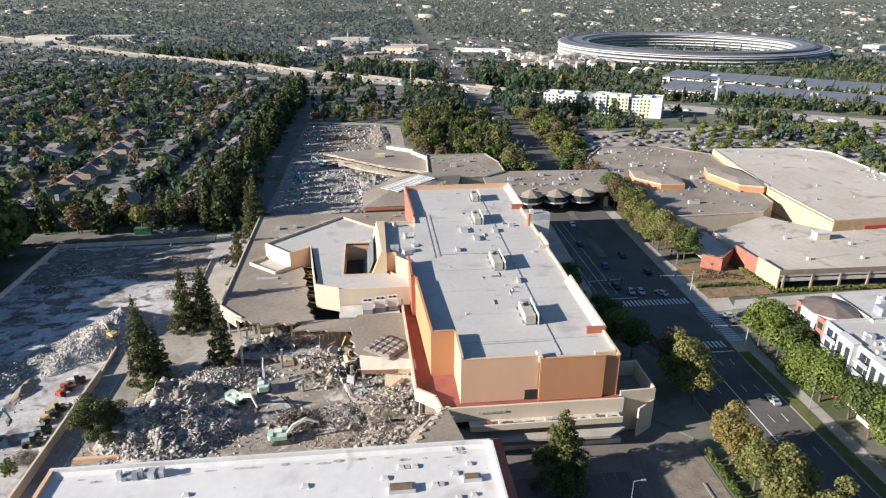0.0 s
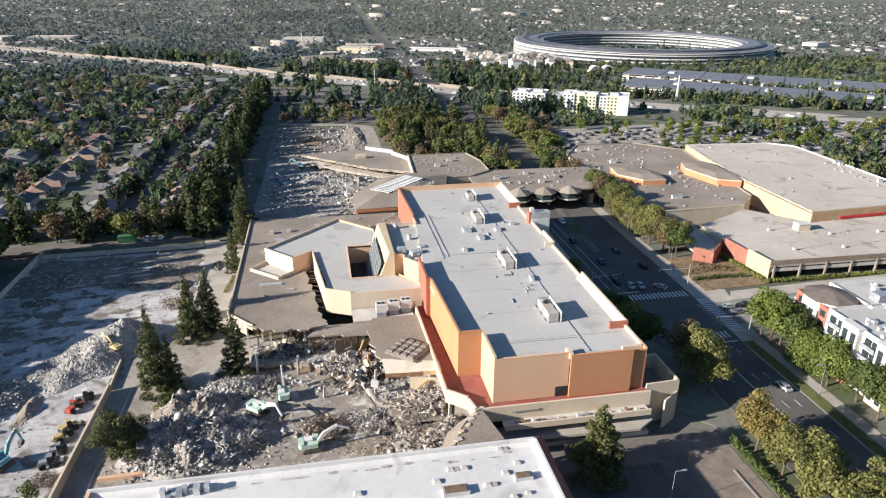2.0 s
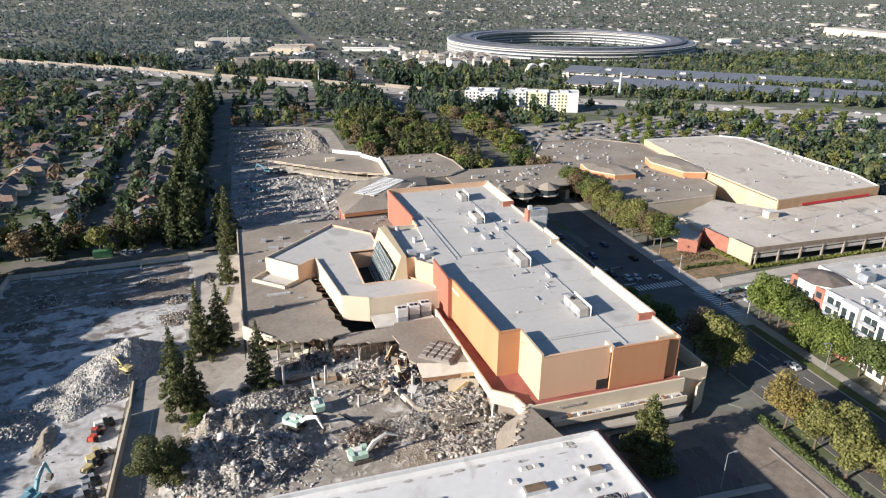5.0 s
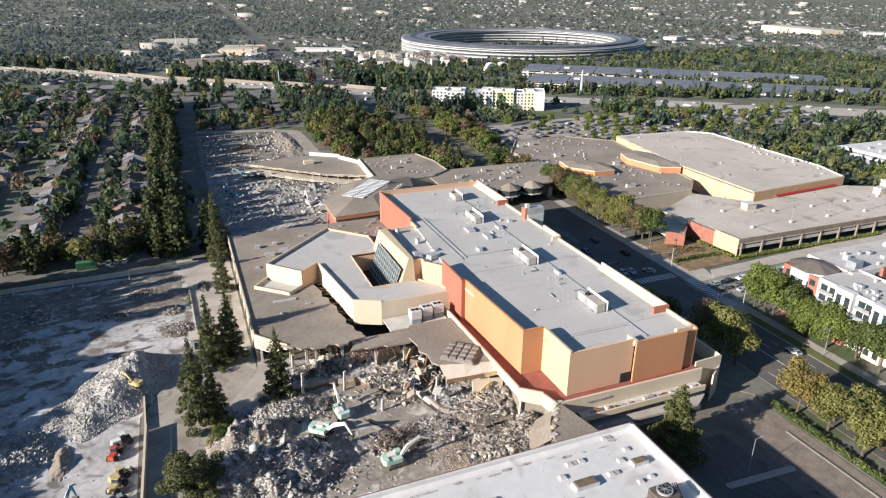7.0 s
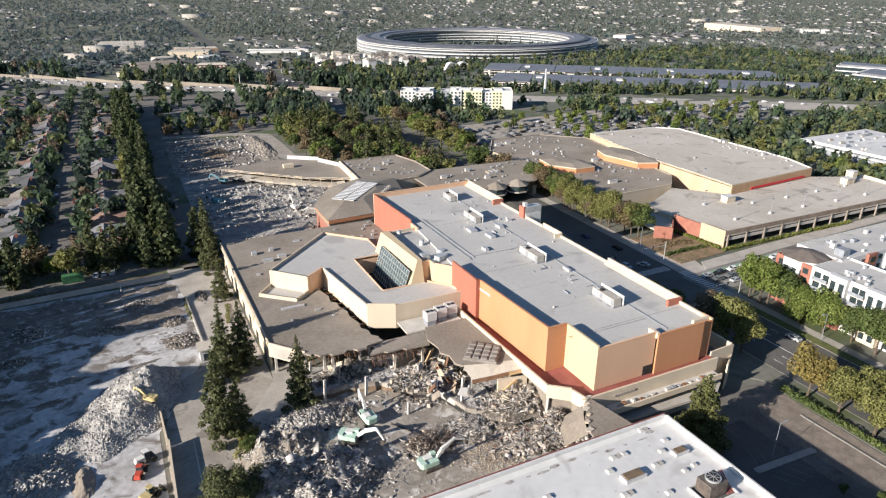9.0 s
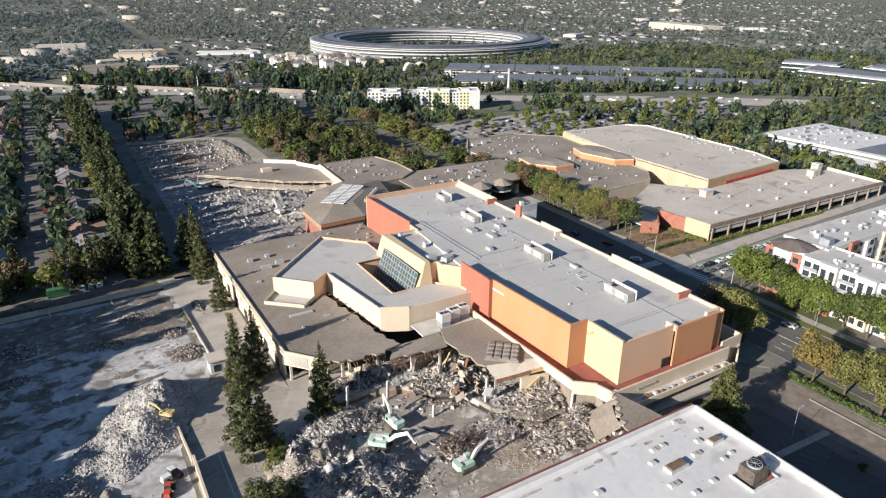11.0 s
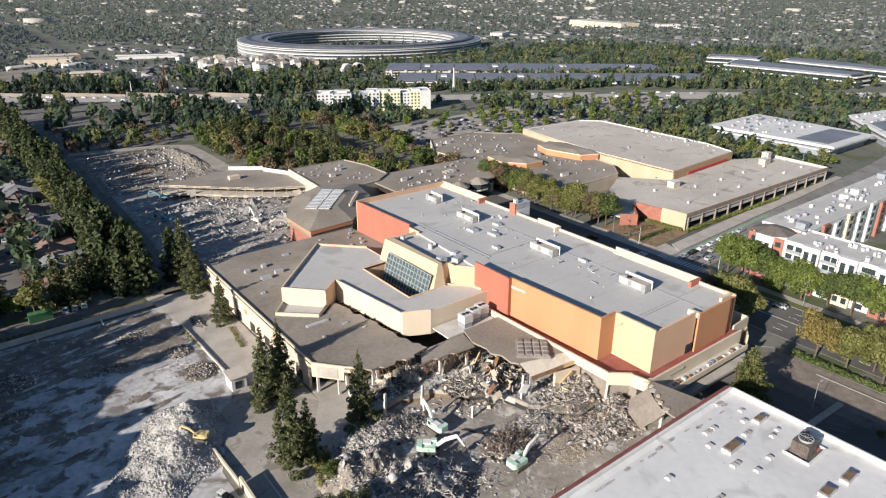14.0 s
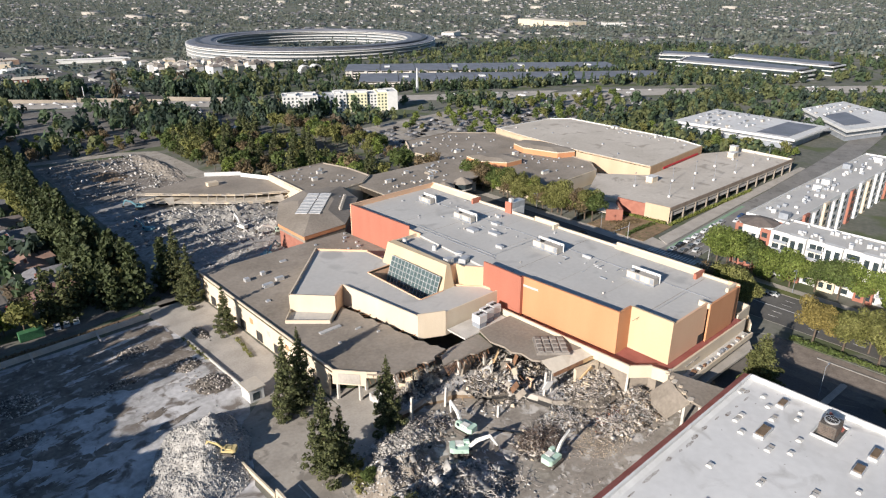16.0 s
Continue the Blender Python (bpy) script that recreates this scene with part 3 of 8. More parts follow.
main = thing("theatre_block", "large peach, orange and red stucco building, grey flat roof", "building", (31, 180, 0))
ZR = 18.9
Geo().prism([(17.0, 118.3), (50.8, 118.3), (50.8, 242.6), (11.4, 242.6), (12.6, 205), (9.9, 172.2), (8.9, 172.2), (8.9, 159), (9.6, 159), (11.6, 129.8), (17.0, 129.8)], ZR - 0.6, ZR).part("roof", ROOF_GREY, main)
T = 0.45
walls = [
    ("south_wall", PEACH, (16.6, 118), (33.5, 118), 9.4, 20.2), ("south_bay", ORANGE, (33.5, 117.2), (47.8, 117.2), 9.4, 19.9), ("south_end", ORANGE, (47.8, 117.8), (51.2, 117.8), 9.4, 19.3),
    ("east_wall", CREAM, (51.2, 117.8), (51.2, 129), 0, 19.6), ("east_wall", CREAM, (51.6, 129), (51.6, 157), 0, 20.4), ("east_wall", CREAM, (51.2, 157), (51.2, 180), 0, 19.5),
    ("east_wall", CREAM, (51.6, 180), (51.6, 190), 0, 20.2), ("east_wall", CREAM, (51.2, 190), (51.2, 217), 0, 19.5), ("east_wall", CREAM, (51.8, 217), (51.8, 243.4), 0, 20.6),
    ("north_wall", PEACH, (51.8, 243), (11.2, 243), 0, 20.5), ("red_wall", RED, (11.2, 243), (12.4, 211), 0, 20.4),
    ("inner_wall", PEACH, (12.4, 211), (12.4, 205.6), 14, 19.4),
    ("red_wall", RED, (8.6, 173), (8.6, 158.8), 8.6, 21.2), ("red_return", RED, (8.6, 158.8), (9.7, 158.8), 8.6, 21.2),
    ("west_wall", ORANGE, (9.7, 158.8), (11.2, 129.4), 8.6, 21.0), ("west_return", ORANGE, (11.2, 129.4), (16.6, 129.4), 8.6, 20.9), ("yellow_wall", YELLOW, (16.6, 129.4), (16.6, 118), 8.6, 20.8)]
for n, m, p, q, z0, z1 in walls:
    Geo().wall(p, q, z0, z1, T).part(n, m, main)
for x0, x1, y0, y1, z0, z1, m in [(47.0, 51.6, 128.4, 129.2, ZR, 20.5, RED), (47.6, 51.8, 216.6, 217.4, ZR, 20.7, RED), (48.5, 51.4, 179.6, 180.1, ZR, 20.2, CREAM), (45.8, 50.4, 118.6, 119.4, ZR, 20.0, CREAM), (33.2, 34.0, 117.4, 120.4, ZR, 20.3, CREAM), (50.6, 51.2, 118, 121, ZR, 19.9, PEACH)]:
    Geo().box(x0, x1, y0, y1, z0, z1).part("parapet_return", m, main)
# sloped inner linings of the raised eastern parapets
for y0, y1 in ((129.2, 156.8), (217.4, 243)):
    Geo().quad((49.6, y0, ZR + 0.01), (51.6, y0, 20.3), (51.6, y1, 20.3), (49.6, y1, ZR + 0.01)).part("parapet_lining", CREAM, main)
# copings
for n, m, p, q, z0, z1 in walls:
    d = Vector((q[0] - p[0], q[1] - p[1])).normalized()
    o = (d.y * 0.06, -d.x * 0.06)
    Geo().wall((p[0] + o[0], p[1] + o[1]), (q[0] + o[0], q[1] + o[1]), z1, z1 + 0.12, T + 0.12).part("coping", m, main)
# lower storeys, terrace and its parapet
Geo().prism([(7.4, 122.9), (11.6, 119.3), (12.4, 115.6), (52, 115.4), (52, 129), (17, 129), (12, 159), (12, 166), (6.2, 166)], 8.9, 9.3).part("terrace_floor", MAROON, main)
Geo().prism([(11.6, 131), (16.9, 130.2), (51, 119), (51, 242), (12.8, 242), (12.8, 180), (9.8, 170)], 0, 9).part("core", CREAM, main)
for p, q, z0, z1, m in [((6.0, 166.5), (7.0, 122.6), 8.5, 10.9, CREAM), ((7.0, 122.6), (11.2, 119.0), 7.6, 10.9, CREAM), ((11.2, 119.0), (12.0, 115.2), 7.4, 10.6, CREAM), ((12.0, 115.2), (52, 115.0), 6.6, 10.2, CREAM)]:
    Geo().wall(p, q, z0, z1, 0.5).part("terrace_parapet", m, main)
Geo().prism([(7.6, 166), (8.4, 124), (12.8, 120.5), (13.4, 116.5), (16, 130), (12, 166)], 0, 8.9).part("broken_lower_wall", ROOF_TAN, main)
Geo().box(18, 51, 112.6, 115.2, 6.3, 6.7).part("ledge", CONCRETE, main)
Geo().box(18, 51, 112.2, 112.6, 6.1, 7.5).part("ledge_wall", CREAM, main)
Geo().prism([(12, 116), (18, 111.6), (48, 110.4), (52, 113), (52, 118)], 3.6, 4.2).part("canopy", PAVING, main)
# black block painted as the shade under the canopy
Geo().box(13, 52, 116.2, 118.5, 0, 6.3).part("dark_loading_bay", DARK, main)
Geo().box(12, 51.5, 113, 114, 0, 1.2).part("dock_wall", CONCRETE, main)
# black plate on the wall, painted as the shade of an opening
Geo().box(30.6, 33.3, 117.9, 118.2, 9.5, 11.9).part("opening", DARK, main)
rl = random.Random(6)
for k in range(15):
    x, w = 20 + k * 2.0 + rl.uniform(-0.5, 0.5), rl.uniform(0.4, 1.3)
    Geo().box(x, x + w, 113.1, 113.1 + rl.uniform(0.5, 1.2), 6.7, 6.7 + rl.uniform(0.25, 0.8)).part("ledge_unit", rl.choice((GREYPANEL, METAL, RUST, CONCRETE, GREYPANEL)), main)
for k in range(7):
    Geo().box(20 + k * 0.9, 20.6 + k * 0.9, 114.9, 115.0, 8.6, 9.1).part("vent", PAVING, main)
# south-eastern walled annex
for p, q, z0, z1 in [((52, 117.2), (60.2, 117.6), 0, 10.5), ((60.2, 117.6), (60.2, 129.5), 0, 10.5), ((60.2, 129.5), (52, 129.5), 0, 10.3), ((55.6, 114.6), (60.2, 117.6), 0, 7.5)]:
    Geo().wall(p, q, z0, z1, 0.4).part("annex_wall", CREAM, main)
Geo().box(52.1, 59.8, 118, 129.1, 6.2, 6.5).part("annex_floor", ROOF_TAN, main)
# stair tower on the east side
Geo().box(49.7, 50.4, 199.8, 202.6, ZR, 22.9).part("tower_wall", RED, main)
Geo().box(50.4, 57, 199.8, 202.6, 0, 22.7).part("tower", METAL, main)
Geo().box(50.6, 56.8, 199.7, 199.8, 16, 20.5).part("tower_panel", WHITE, main)
Geo().box(50.2, 51.4, 200.2, 201.4, 22.7, 24.2).part("tower_cap", WHITE, main)


def rooftop_unit(x, y, z, w, d, h, turn=0, mat=PAVING, screen=True):
    u = thing("rooftop_unit", "boxy galvanised rooftop air handling unit with a tall screen", "air conditioner", (x, y, z), "rooftop units")
    Geo().box(-w / 2, w / 2, -d / 2, d / 2, 0.35, h).part("casing", mat, u, local=True)
    Geo().box(-w / 2 - 0.1, w / 2 + 0.1, -d / 2 - 0.1, d / 2 + 0.1, 0, 0.35).part("curb", GREYPANEL, u, local=True)
    n = max(2, int(max(w, d) / 1.4))
    for k in range(n):
        f = (k + 0.5) / n - 0.5
        if d > w:
            Geo().box(-w / 2 - 0.05, -w / 2, f * d - d / n * 0.38, f * d + d / n * 0.38, 0.6, h - 0.25).part("grille", CONCRETE if k % 3 else GREYPANEL, u, local=True)
        else:
            Geo().box(f * w - w / n * 0.35, f * w + w / n * 0.35, -d / 2 - 0.05, -d / 2, 0.6, h - 0.25).part("grille", CONCRETE, u, local=True)
    if screen:
        for k, f in enumerate((0.36, 0.2)):
            Geo().tube((-0.1, d * f, h), (-0.1, d * f, h + 0.28), w * 0.3, w * 0.27, 14).part("fan", DARK if k else GREYPANEL, u, local=True)
        Geo().box(w / 2 + 0.6, w / 2 + 0.75, -d / 2 - 0.2, d / 2 + 0.2, 0.1, 2.85).part("screen", WHITE, u, local=True)
        for f in (-0.4, 0.0, 0.4):
            Geo().beam((w / 2 + 0.6, d * f, 2.6), (w / 2 - 0.3, d * f, h), 0.12).part("strut", METAL, u, local=True)
            Geo().tube((-w / 2 - 0.5, d * f, 0.12), (-w / 2 - 0.5, d * f + 1.6, 0.12), 0.1, 0.1, 6).part("pipe", GREYPANEL, u, local=True)
    u.rotation_euler = (0, 0, radians(turn))
    return u


rooftop_unit(36.2, 229.5, ZR, 2.0, 6.5, 2.1)
rooftop_unit(33.4, 206.5, ZR, 2.0, 8.6, 2.1)
rooftop_unit(33.4, 170.0, ZR, 2.3, 9.5, 2.3)
rooftop_unit(35.2, 138.0, ZR, 2.3, 8.5, 2.3)
g = Geo()
rnd = random.Random(5)
for y0, y1, x in ((120, 236, 38.6), (176, 214, 16.5), (177, 212, 18.0)):
    y = y0
    g = Geo()
    while y < y1:
        g.box(x - 0.05, x + 0.05, y, y + 5.2, ZR + 0.15, ZR + 0.25)
        g.box(x - 0.2, x + 0.2, y, y + 0.2, ZR, ZR + 0.16)
        y += 5.3
    g.part("roof_pipe", GREYPANEL, main)
Geo().box(17, 40, 178, 178.12, ZR + 0.1, ZR + 0.2).part("roof_pipe", METAL, main)
Geo().box(20, 38, 126, 126.12, ZR + 0.1, ZR + 0.2).part("roof_pipe", METAL, main)
for k in range(9):
    y = 127 + k * 13.2
    Geo().box(13.5, 49.4, y, y + 0.14, ZR, ZR + 0.012).part("membrane_lap", ROOF_TAN if k % 3 == 0 else PAVING, main)
for k in range(26):
    x, y = 31 + rnd.uniform(-4, 7), rnd.choice((132, 146, 152, 163, 178, 190, 197, 214, 222)) + rnd.uniform(-2.5, 2.5)
    if abs(x - 34.5) < 3.0 and min(abs(y - a) for a in (229.5, 206.5, 170, 138)) < 6.5:
        continue
    L_ = rnd.uniform(0.6, 2.6)
    Geo().box(x, x + (L_ if k % 2 else 0.14), y, y + (0.14 if k % 2 else L_), ZR, ZR + rnd.uniform(0.15, 0.5)).part("conduit", GREYPANEL if k % 3 else METAL, main)
for k in range(30):
    x, y = rnd.uniform(20, 48), rnd.uniform(122, 238)
    if abs(x - 34.5) < 3.5 and min(abs(y - a) for a in (229, 206, 170, 138)) < 7:
        continue
    w, h = rnd.uniform(0.2, 0.6), rnd.uniform(0.2, 0.6)
    Geo().box(x - w / 2, x + w / 2, y - w / 2, y + w / 2, ZR, ZR + h).part("roof_vent", METAL if k % 3 else CONCRETE, main)
for x, y, w, d in ((28, 197, 2.4, 3.6), (38, 196, 1.6, 3), (31, 190, 1.8, 4), (44, 200, 1.5, 1.2), (24, 181, 1.2, 2.6), (37.5, 158, 0.8, 3)):
    Geo().box(x - w / 2, x + w / 2, y - d / 2, y + d / 2, ZR, ZR + 0.8).part("roof_hatch", METAL, main)

# low cream cinema wing with a sunken court and a sloped glass wall
cin = thing("cinema_wing", "low cream stucco cinema wing with a sunken court", "building", (-12, 195, 0))
ZC = 13.4
CP = [(-36.5, 205), (-27.5, 195.4), (-21.6, 200.2), (-18, 170.9), (-11.1, 167.6), (9.4, 167.3), (8.6, 173), (2.6, 181), (-0.4, 206), (-0.4, 217), (-12.4, 229.5)]
g = Geo()
g.prism([(-36.3, 205), (-27.4, 195.8), (-21.3, 200.6), (-21.3, 203.3), (-0.6, 203.3), (-0.6, 216.8), (-12.4, 229.2)], ZC - 0.5, ZC)
g.prism([(-21.3, 203.3), (-17.8, 178.8), (-10.2, 178.8), (-10.2, 203.3)], ZC - 0.5, ZC)
g.prism([(-17.7, 178.8), (-17.7, 171.2), (-11, 168), (8.6, 167.7), (8.4, 173), (2.6, 178.8)], ZC - 0.5, ZC)
g.part("roof", ROOF_GREY, cin)
for (p, q), m, z0, z1 in zip(zip(CP, CP[1:] + CP[:1]), [CREAM, PEACH, CREAM, CREAM, CREAM, PEACH, PEACH, YELLOW, PEACH, PEACH, CREAM], [7.6] * 3 + [7.2] * 3 + [9] * 2 + [0] * 3, [14.2] * 3 + [14.6] + [14.2] + [14.0] + [13.6, 13.5, 13.6, 14.0, 14.2]):
    Geo().wall(p, q, z0, z1, 0.4).part("wall", m, cin)
Geo().prism([(-41.1, 199.6), (-32, 191.4), (-27.6, 195.3), (-36.5, 204.8)], 7.6, 8.9).part("apron_roof", ROOF_GREY, cin)
for p, q in (((-41.1, 199.8), (-32, 191.5)), ((-32, 191.5), (-27.6, 195.4)), ((-36.6, 204.9), (-41.1, 199.8))):
    Geo().wall(p, q, 7.3, 9.8, 0.3).part("apron_wall", CREAM, cin)
for p, q in (((-10.2, 203.3), (-10.2, 178.8)), ((-10.2, 178.8), (-2.0, 178.8)), ((-2.0, 203.3), (-10.2, 203.3))):
    Geo().wall(q, p, 7.5, ZC + 0.25, 0.3).part("court_wall", PEACH, cin)
# court floor in black: the shade of the void is in its colour
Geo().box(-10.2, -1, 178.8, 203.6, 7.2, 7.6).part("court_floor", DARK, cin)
# sloped yellow wall with the glazing in it
Geo().prism([(-2.4, 178.4), (2.6, 178.4), (2.6, 207), (-2.4, 207)], 12.0, 19.9, top=[(1.2, 180.6), (2.6, 180.6), (2.6, 206.4), (0.0, 206.4)]).part("sloped_wall", YELLOW, cin)
glz = thing("glass_wall", "sloped glazed wall with a pale metal grid", "window wall", (-3.5, 191, 7.6))
def gp(u, v, o=0.0):
    """A point of the glazing: u along, v up its slope."""
    return (-4.4 + 3.2 * v - o, 202.4 - 22.0 * u, 7.6 + 9.3 * v + o * 0.3)
for i in range(14):
    for j in range(6):
        u0, u1, v0, v1 = i / 14, (i + 1) / 14, j / 6, (j + 1) / 6
        Geo().quad(gp(u0, v0, 0.12), gp(u1, v0, 0.12), gp(u1, v1, 0.12), gp(u0, v1, 0.12)).part("pane", SKYGLASS, glz)
g = Geo()
for i in range(15):
    g.beam(gp(i / 14, 0, 0.16), gp(i / 14, 1, 0.16), 0.16)
for j in range(7):
    g.beam(gp(0, j / 6, 0.16), gp(1, j / 6, 0.16), 0.16)
g.part("grid", METAL, glz)

# middle block between cinema wing and theatre
mid = thing("middle_block", "peach and yellow stucco roof block with air units", "building", (7, 193, 13))
Geo().prism([(2.2, 181), (2.2, 207.2), (12.6, 207.2), (12.6, 180), (10, 173), (8.9, 173), (5.4, 177.4), (5.4, 181)], 13, 18.2).part("roof", ROOF_GREY, mid)
for p, q, m, z1 in [((2.4, 207.2), (2.4, 180.8), YELLOW, 19.6), ((2.4, 180.8), (5.2, 180.8), PEACH, 19.2), ((5.2, 180.8), (5.2, 177.2), YELLOW, 19.2), ((5.2, 177.2), (8.6, 173), PEACH, 19.6), ((12.4, 207.4), (2.4, 207.4), CREAM, 19.2)]:
    Geo().wall(p, q, 12.6, z1, 0.4).part("parapet", m, mid)
for x, y, r, h in ((5.8, 205.2, 0.7, 1.5), (8.9, 194.5, 0.7, 1.6)):
    t_ = thing("roof_tank", "small round white roof fan housing", "roof fan", (x, y, 18.2), "roof fans")
    Geo().tube((0, 0, 0), (0, 0, h), r, r, 16).part("drum", WHITE, t_, local=True)
    Geo().tube((0, 0, h), (0, 0, h + 0.25), r * 1.15, r * 0.5, 16).part("cap", METAL, t_, local=True)
rooftop_unit(5.2, 184, 18.2, 2.6, 2.0, 1.8, 0, METAL, False)
rooftop_unit(9.2, 181.5, 18.2, 3.4, 2.2, 1.6, 20, METAL, False)
rooftop_unit(11.5, 186, 18.2, 1.6, 2.2, 1.2, 20, METAL, False)

# chillers on their pad
pad = Geo().box(-11, 5.5, 160.2, 167, 8.9, 9.3).solo("equipment_pad", CONCRETE, "concrete equipment platform beside the cinema wall", "platform", "structure")
for x, y in ((-3.3, 162.6), (0.2, 163.4), (3.6, 164)):
    c = thing("chiller", "white boxy rooftop cooling tower with dark fans", "chiller", (x, y, 9.3), "chillers")
    Geo().box(-1.4, 1.4, -1.5, 1.5, 1.4, 3.6).part("casing", WHITE, c, local=True)
    Geo().box(-1.3, 1.3, -1.4, 1.4, 0, 1.4).part("grille", GREYPANEL, c, local=True)
    for dx in (-0.6, 0.6):
        Geo().tube((dx, 0, 3.6), (dx, 0, 3.75), 0.5, 0.5, 14).part("fan", DARK, c, local=True)

# ---- broken parking deck in front of the cinema wing ----
deck = thing("parking_deck", "low tan-roofed mall wing with cream fascia and a torn southern edge", "building", (-30, 205, 0))
ZD = 8.8
edge = [(-39.2, 164.8), (-36.4, 161.6), (-35.6, 161.9), (-34.4, 160.2), (-32.2, 160.4), (-31.4, 159.5), (-28.2, 159.3), (-27.4, 160.1), (-25.9, 159.9), (-25.2, 158.9), (-22.8, 158.8), (-22.2, 159.8), (-17.6, 160.5)]
rim = [(-18.2, 162.4), (-17.9, 163), (-19.4, 164.6), (-19.2, 167), (-20.6, 169.2), (-20.1, 172), (-21.2, 176.4), (-20.8, 180), (-22.0, 183.2), (-21.8, 186), (-23.3, 187.5), (-22.7, 191), (-24.2, 197.6)]
Geo().prism([(-44.8, 247.5), (-44.8, 171.4)] + edge + rim + [(-30, 192), (-41, 200), (-36.5, 206), (-12, 230), (-8, 247.5)], ZD - 0.45, ZD).part("roof", ROOF_TAN, deck)
Geo().prism([(-12, 229.5), (-0.4, 217), (12, 211), (11.3, 247.5), (-8, 247.5)], ZD - 0.45, ZD - 0.05).part("roof", ROOF_TAN, deck)
Geo().prism([(-23.2, 155.2), (-19.5, 155.3), (-18.7, 154.6), (-14.6, 154.7), (-13.8, 153.9), (-7.6, 153.6), (-6, 160.2), (-17, 160.2), (-20.8, 158.6)], ZD - 0.4, ZD).part("roof_strip", ROOF_TAN, deck)
Geo().prism([(-8, 154), (-7.2, 149.4), (-7.9, 147), (-6.4, 144.8), (-6.8, 141), (-5.6, 139.4), (-4.2, 139.2), (0, 137.6), (3.6, 137), (8.0, 135.8), (6.4, 160), (-6, 160)], 9.5, 10.0).part("roof_patch", ROOF_TAN, deck)
# the front of the patch has sagged: a pale torn slab with a raw timber edge
g = Geo()
S1, S2 = [(-5.4, 139.3, 9.95), (0.2, 137.55, 9.95), (3.6, 136.95, 9.95), (8.0, 135.8, 9.95)], [(-5.0, 135.6, 8.0), (-0.4, 134.6, 8.4), (3.8, 133.7, 8.9), (8.0, 132.6, 9.4)]
for k in range(3):
    g.quad(S2[k], S2[k + 1], S1[k + 1], S1[k])
    g.quad(*[(x, y, z - 0.35) for x, y, z in (S1[k], S1[k + 1], S2[k + 1], S2[k])])
g.part("sagged_slab", ROOF_LIGHT, deck, "pale sagged roof slab")
for k in range(3):
    Geo().beam((S2[k][0], S2[k][1] - 0.1, S2[k][2] - 0.5), (S2[k + 1][0], S2[k + 1][1] - 0.1, S2[k + 1][2] - 0.5), 0.4, 0.9).part("torn_edge", RUST if k < 2 else TIMBER, deck)
Geo().prism([(0.5, 132.9), (7.6, 131.4), (7.9, 132.4), (0.8, 133.9)], 3.4, 7.6).part("cracked_wall", CREAM, deck)
Geo().wall((-44.8, 247.5), (-44.8, 171.4), 7.6, 9.3, 0.4).part("fascia", CREAM, deck)
Geo().wall((-44.8, 171.4), (-39.4, 165), 5.2, 9.2, 0.4).part("fascia", CREAM, deck)
Geo().wall((-39.4, 165), (-37.5, 163.2), 7.5, 9.2, 0.3).part("fascia", CREAM, deck)
Geo().wall((-43.9, 170.3), (-40.4, 166.1), 5.6, 8.4, -0.06).part("window_band", PAVING, deck, "pale boarded window band")
Geo().box(-44.3, -43.7, 174, 247, 0, 7.7).part("back_wall", CREAM, deck)
for k in range(7):
    # black plates on the wall, painted as shaded doorways
    Geo().box(-44.36, -44.2, 178 + k * 10, 181.5 + k * 10, 0.2, 3.2).part("doorway", DARK, deck)
    Geo().box(-44.36, -44.2, 183 + k * 10, 185 + k * 10, 4.2, 5.8).part("window", ORANGE if k % 2 else PAVING, deck)
# added black block, stands in for the shade under the deck roof
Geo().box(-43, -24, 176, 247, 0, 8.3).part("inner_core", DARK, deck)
for x, y in ((-43.2, 171.6), (-39.6, 167.4), (-33, 162), (-24, 160.8), (-16, 157.2), (-9, 155), (-4.6, 136.4), (-22, 172), (-20, 165), (-36, 170), (-30, 165)):
    Geo().box(x - 0.3, x + 0.3, y - 0.3, y + 0.3, 0, 8.4).part("column", CONCRETE, deck)
rnd = random.Random(8)
for k in range(26):
    y = 160.5 + k * 1.5
    x = -22.8 + rnd.uniform(-0.5, 0.5)
    Geo().beam((x, y, 8.5), (x + rnd.uniform(3, 5.5), y + rnd.uniform(-1, 1), 8.4 - rnd.uniform(0, 1.5)), 0.14).part("joist", RUST if k % 3 else CONCRETE, deck)
for k in range(34):
    f = k / 33 * (len(edge) - 1.001)
    i = int(f)
    x, y = (edge[i][j] + (edge[i + 1][j] - edge[i][j]) * (f - i) for j in (0, 1))
    Geo().beam((x, y + 0.3, 8.5), (x + rnd.uniform(-0.8, 0.8), y - rnd.uniform(0.5, 2.2), 8.3 - rnd.uniform(0, 2.2)), 0.1).part("torn_bar", RUST, deck)
for k in range(30):
    x = -23 + k * 0.5
    Geo().beam((x, 155.2, 8.4), (x + rnd.uniform(-0.3, 0.3), 154.2 - rnd.uniform(0, 0.8), 8.2 - rnd.uniform(0, 2.6)), 0.1).part("torn_bar", RUST, deck)
for x, y, w, d in ((-34, 188.5, 6.5, 1.2), (-28, 184, 1.6, 0.6), (-33, 224, 3.2, 1.6), (-36, 232, 1.6, 1.6), (-30, 233, 1.4, 1.4), (-28, 226, 2.6, 1.4), (-38, 215, 1.2, 1.2), (-20, 238, 2.2, 1.2), (-25, 179, 0.8, 0.5), (-36, 181, 0.7, 0.7)):
    Geo().box(x - w / 2, x + w / 2, y - d / 2, y + d / 2, ZD, ZD + (0.35 if d < 1.3 else 1.0)).part("roof_fixture", METAL, deck)
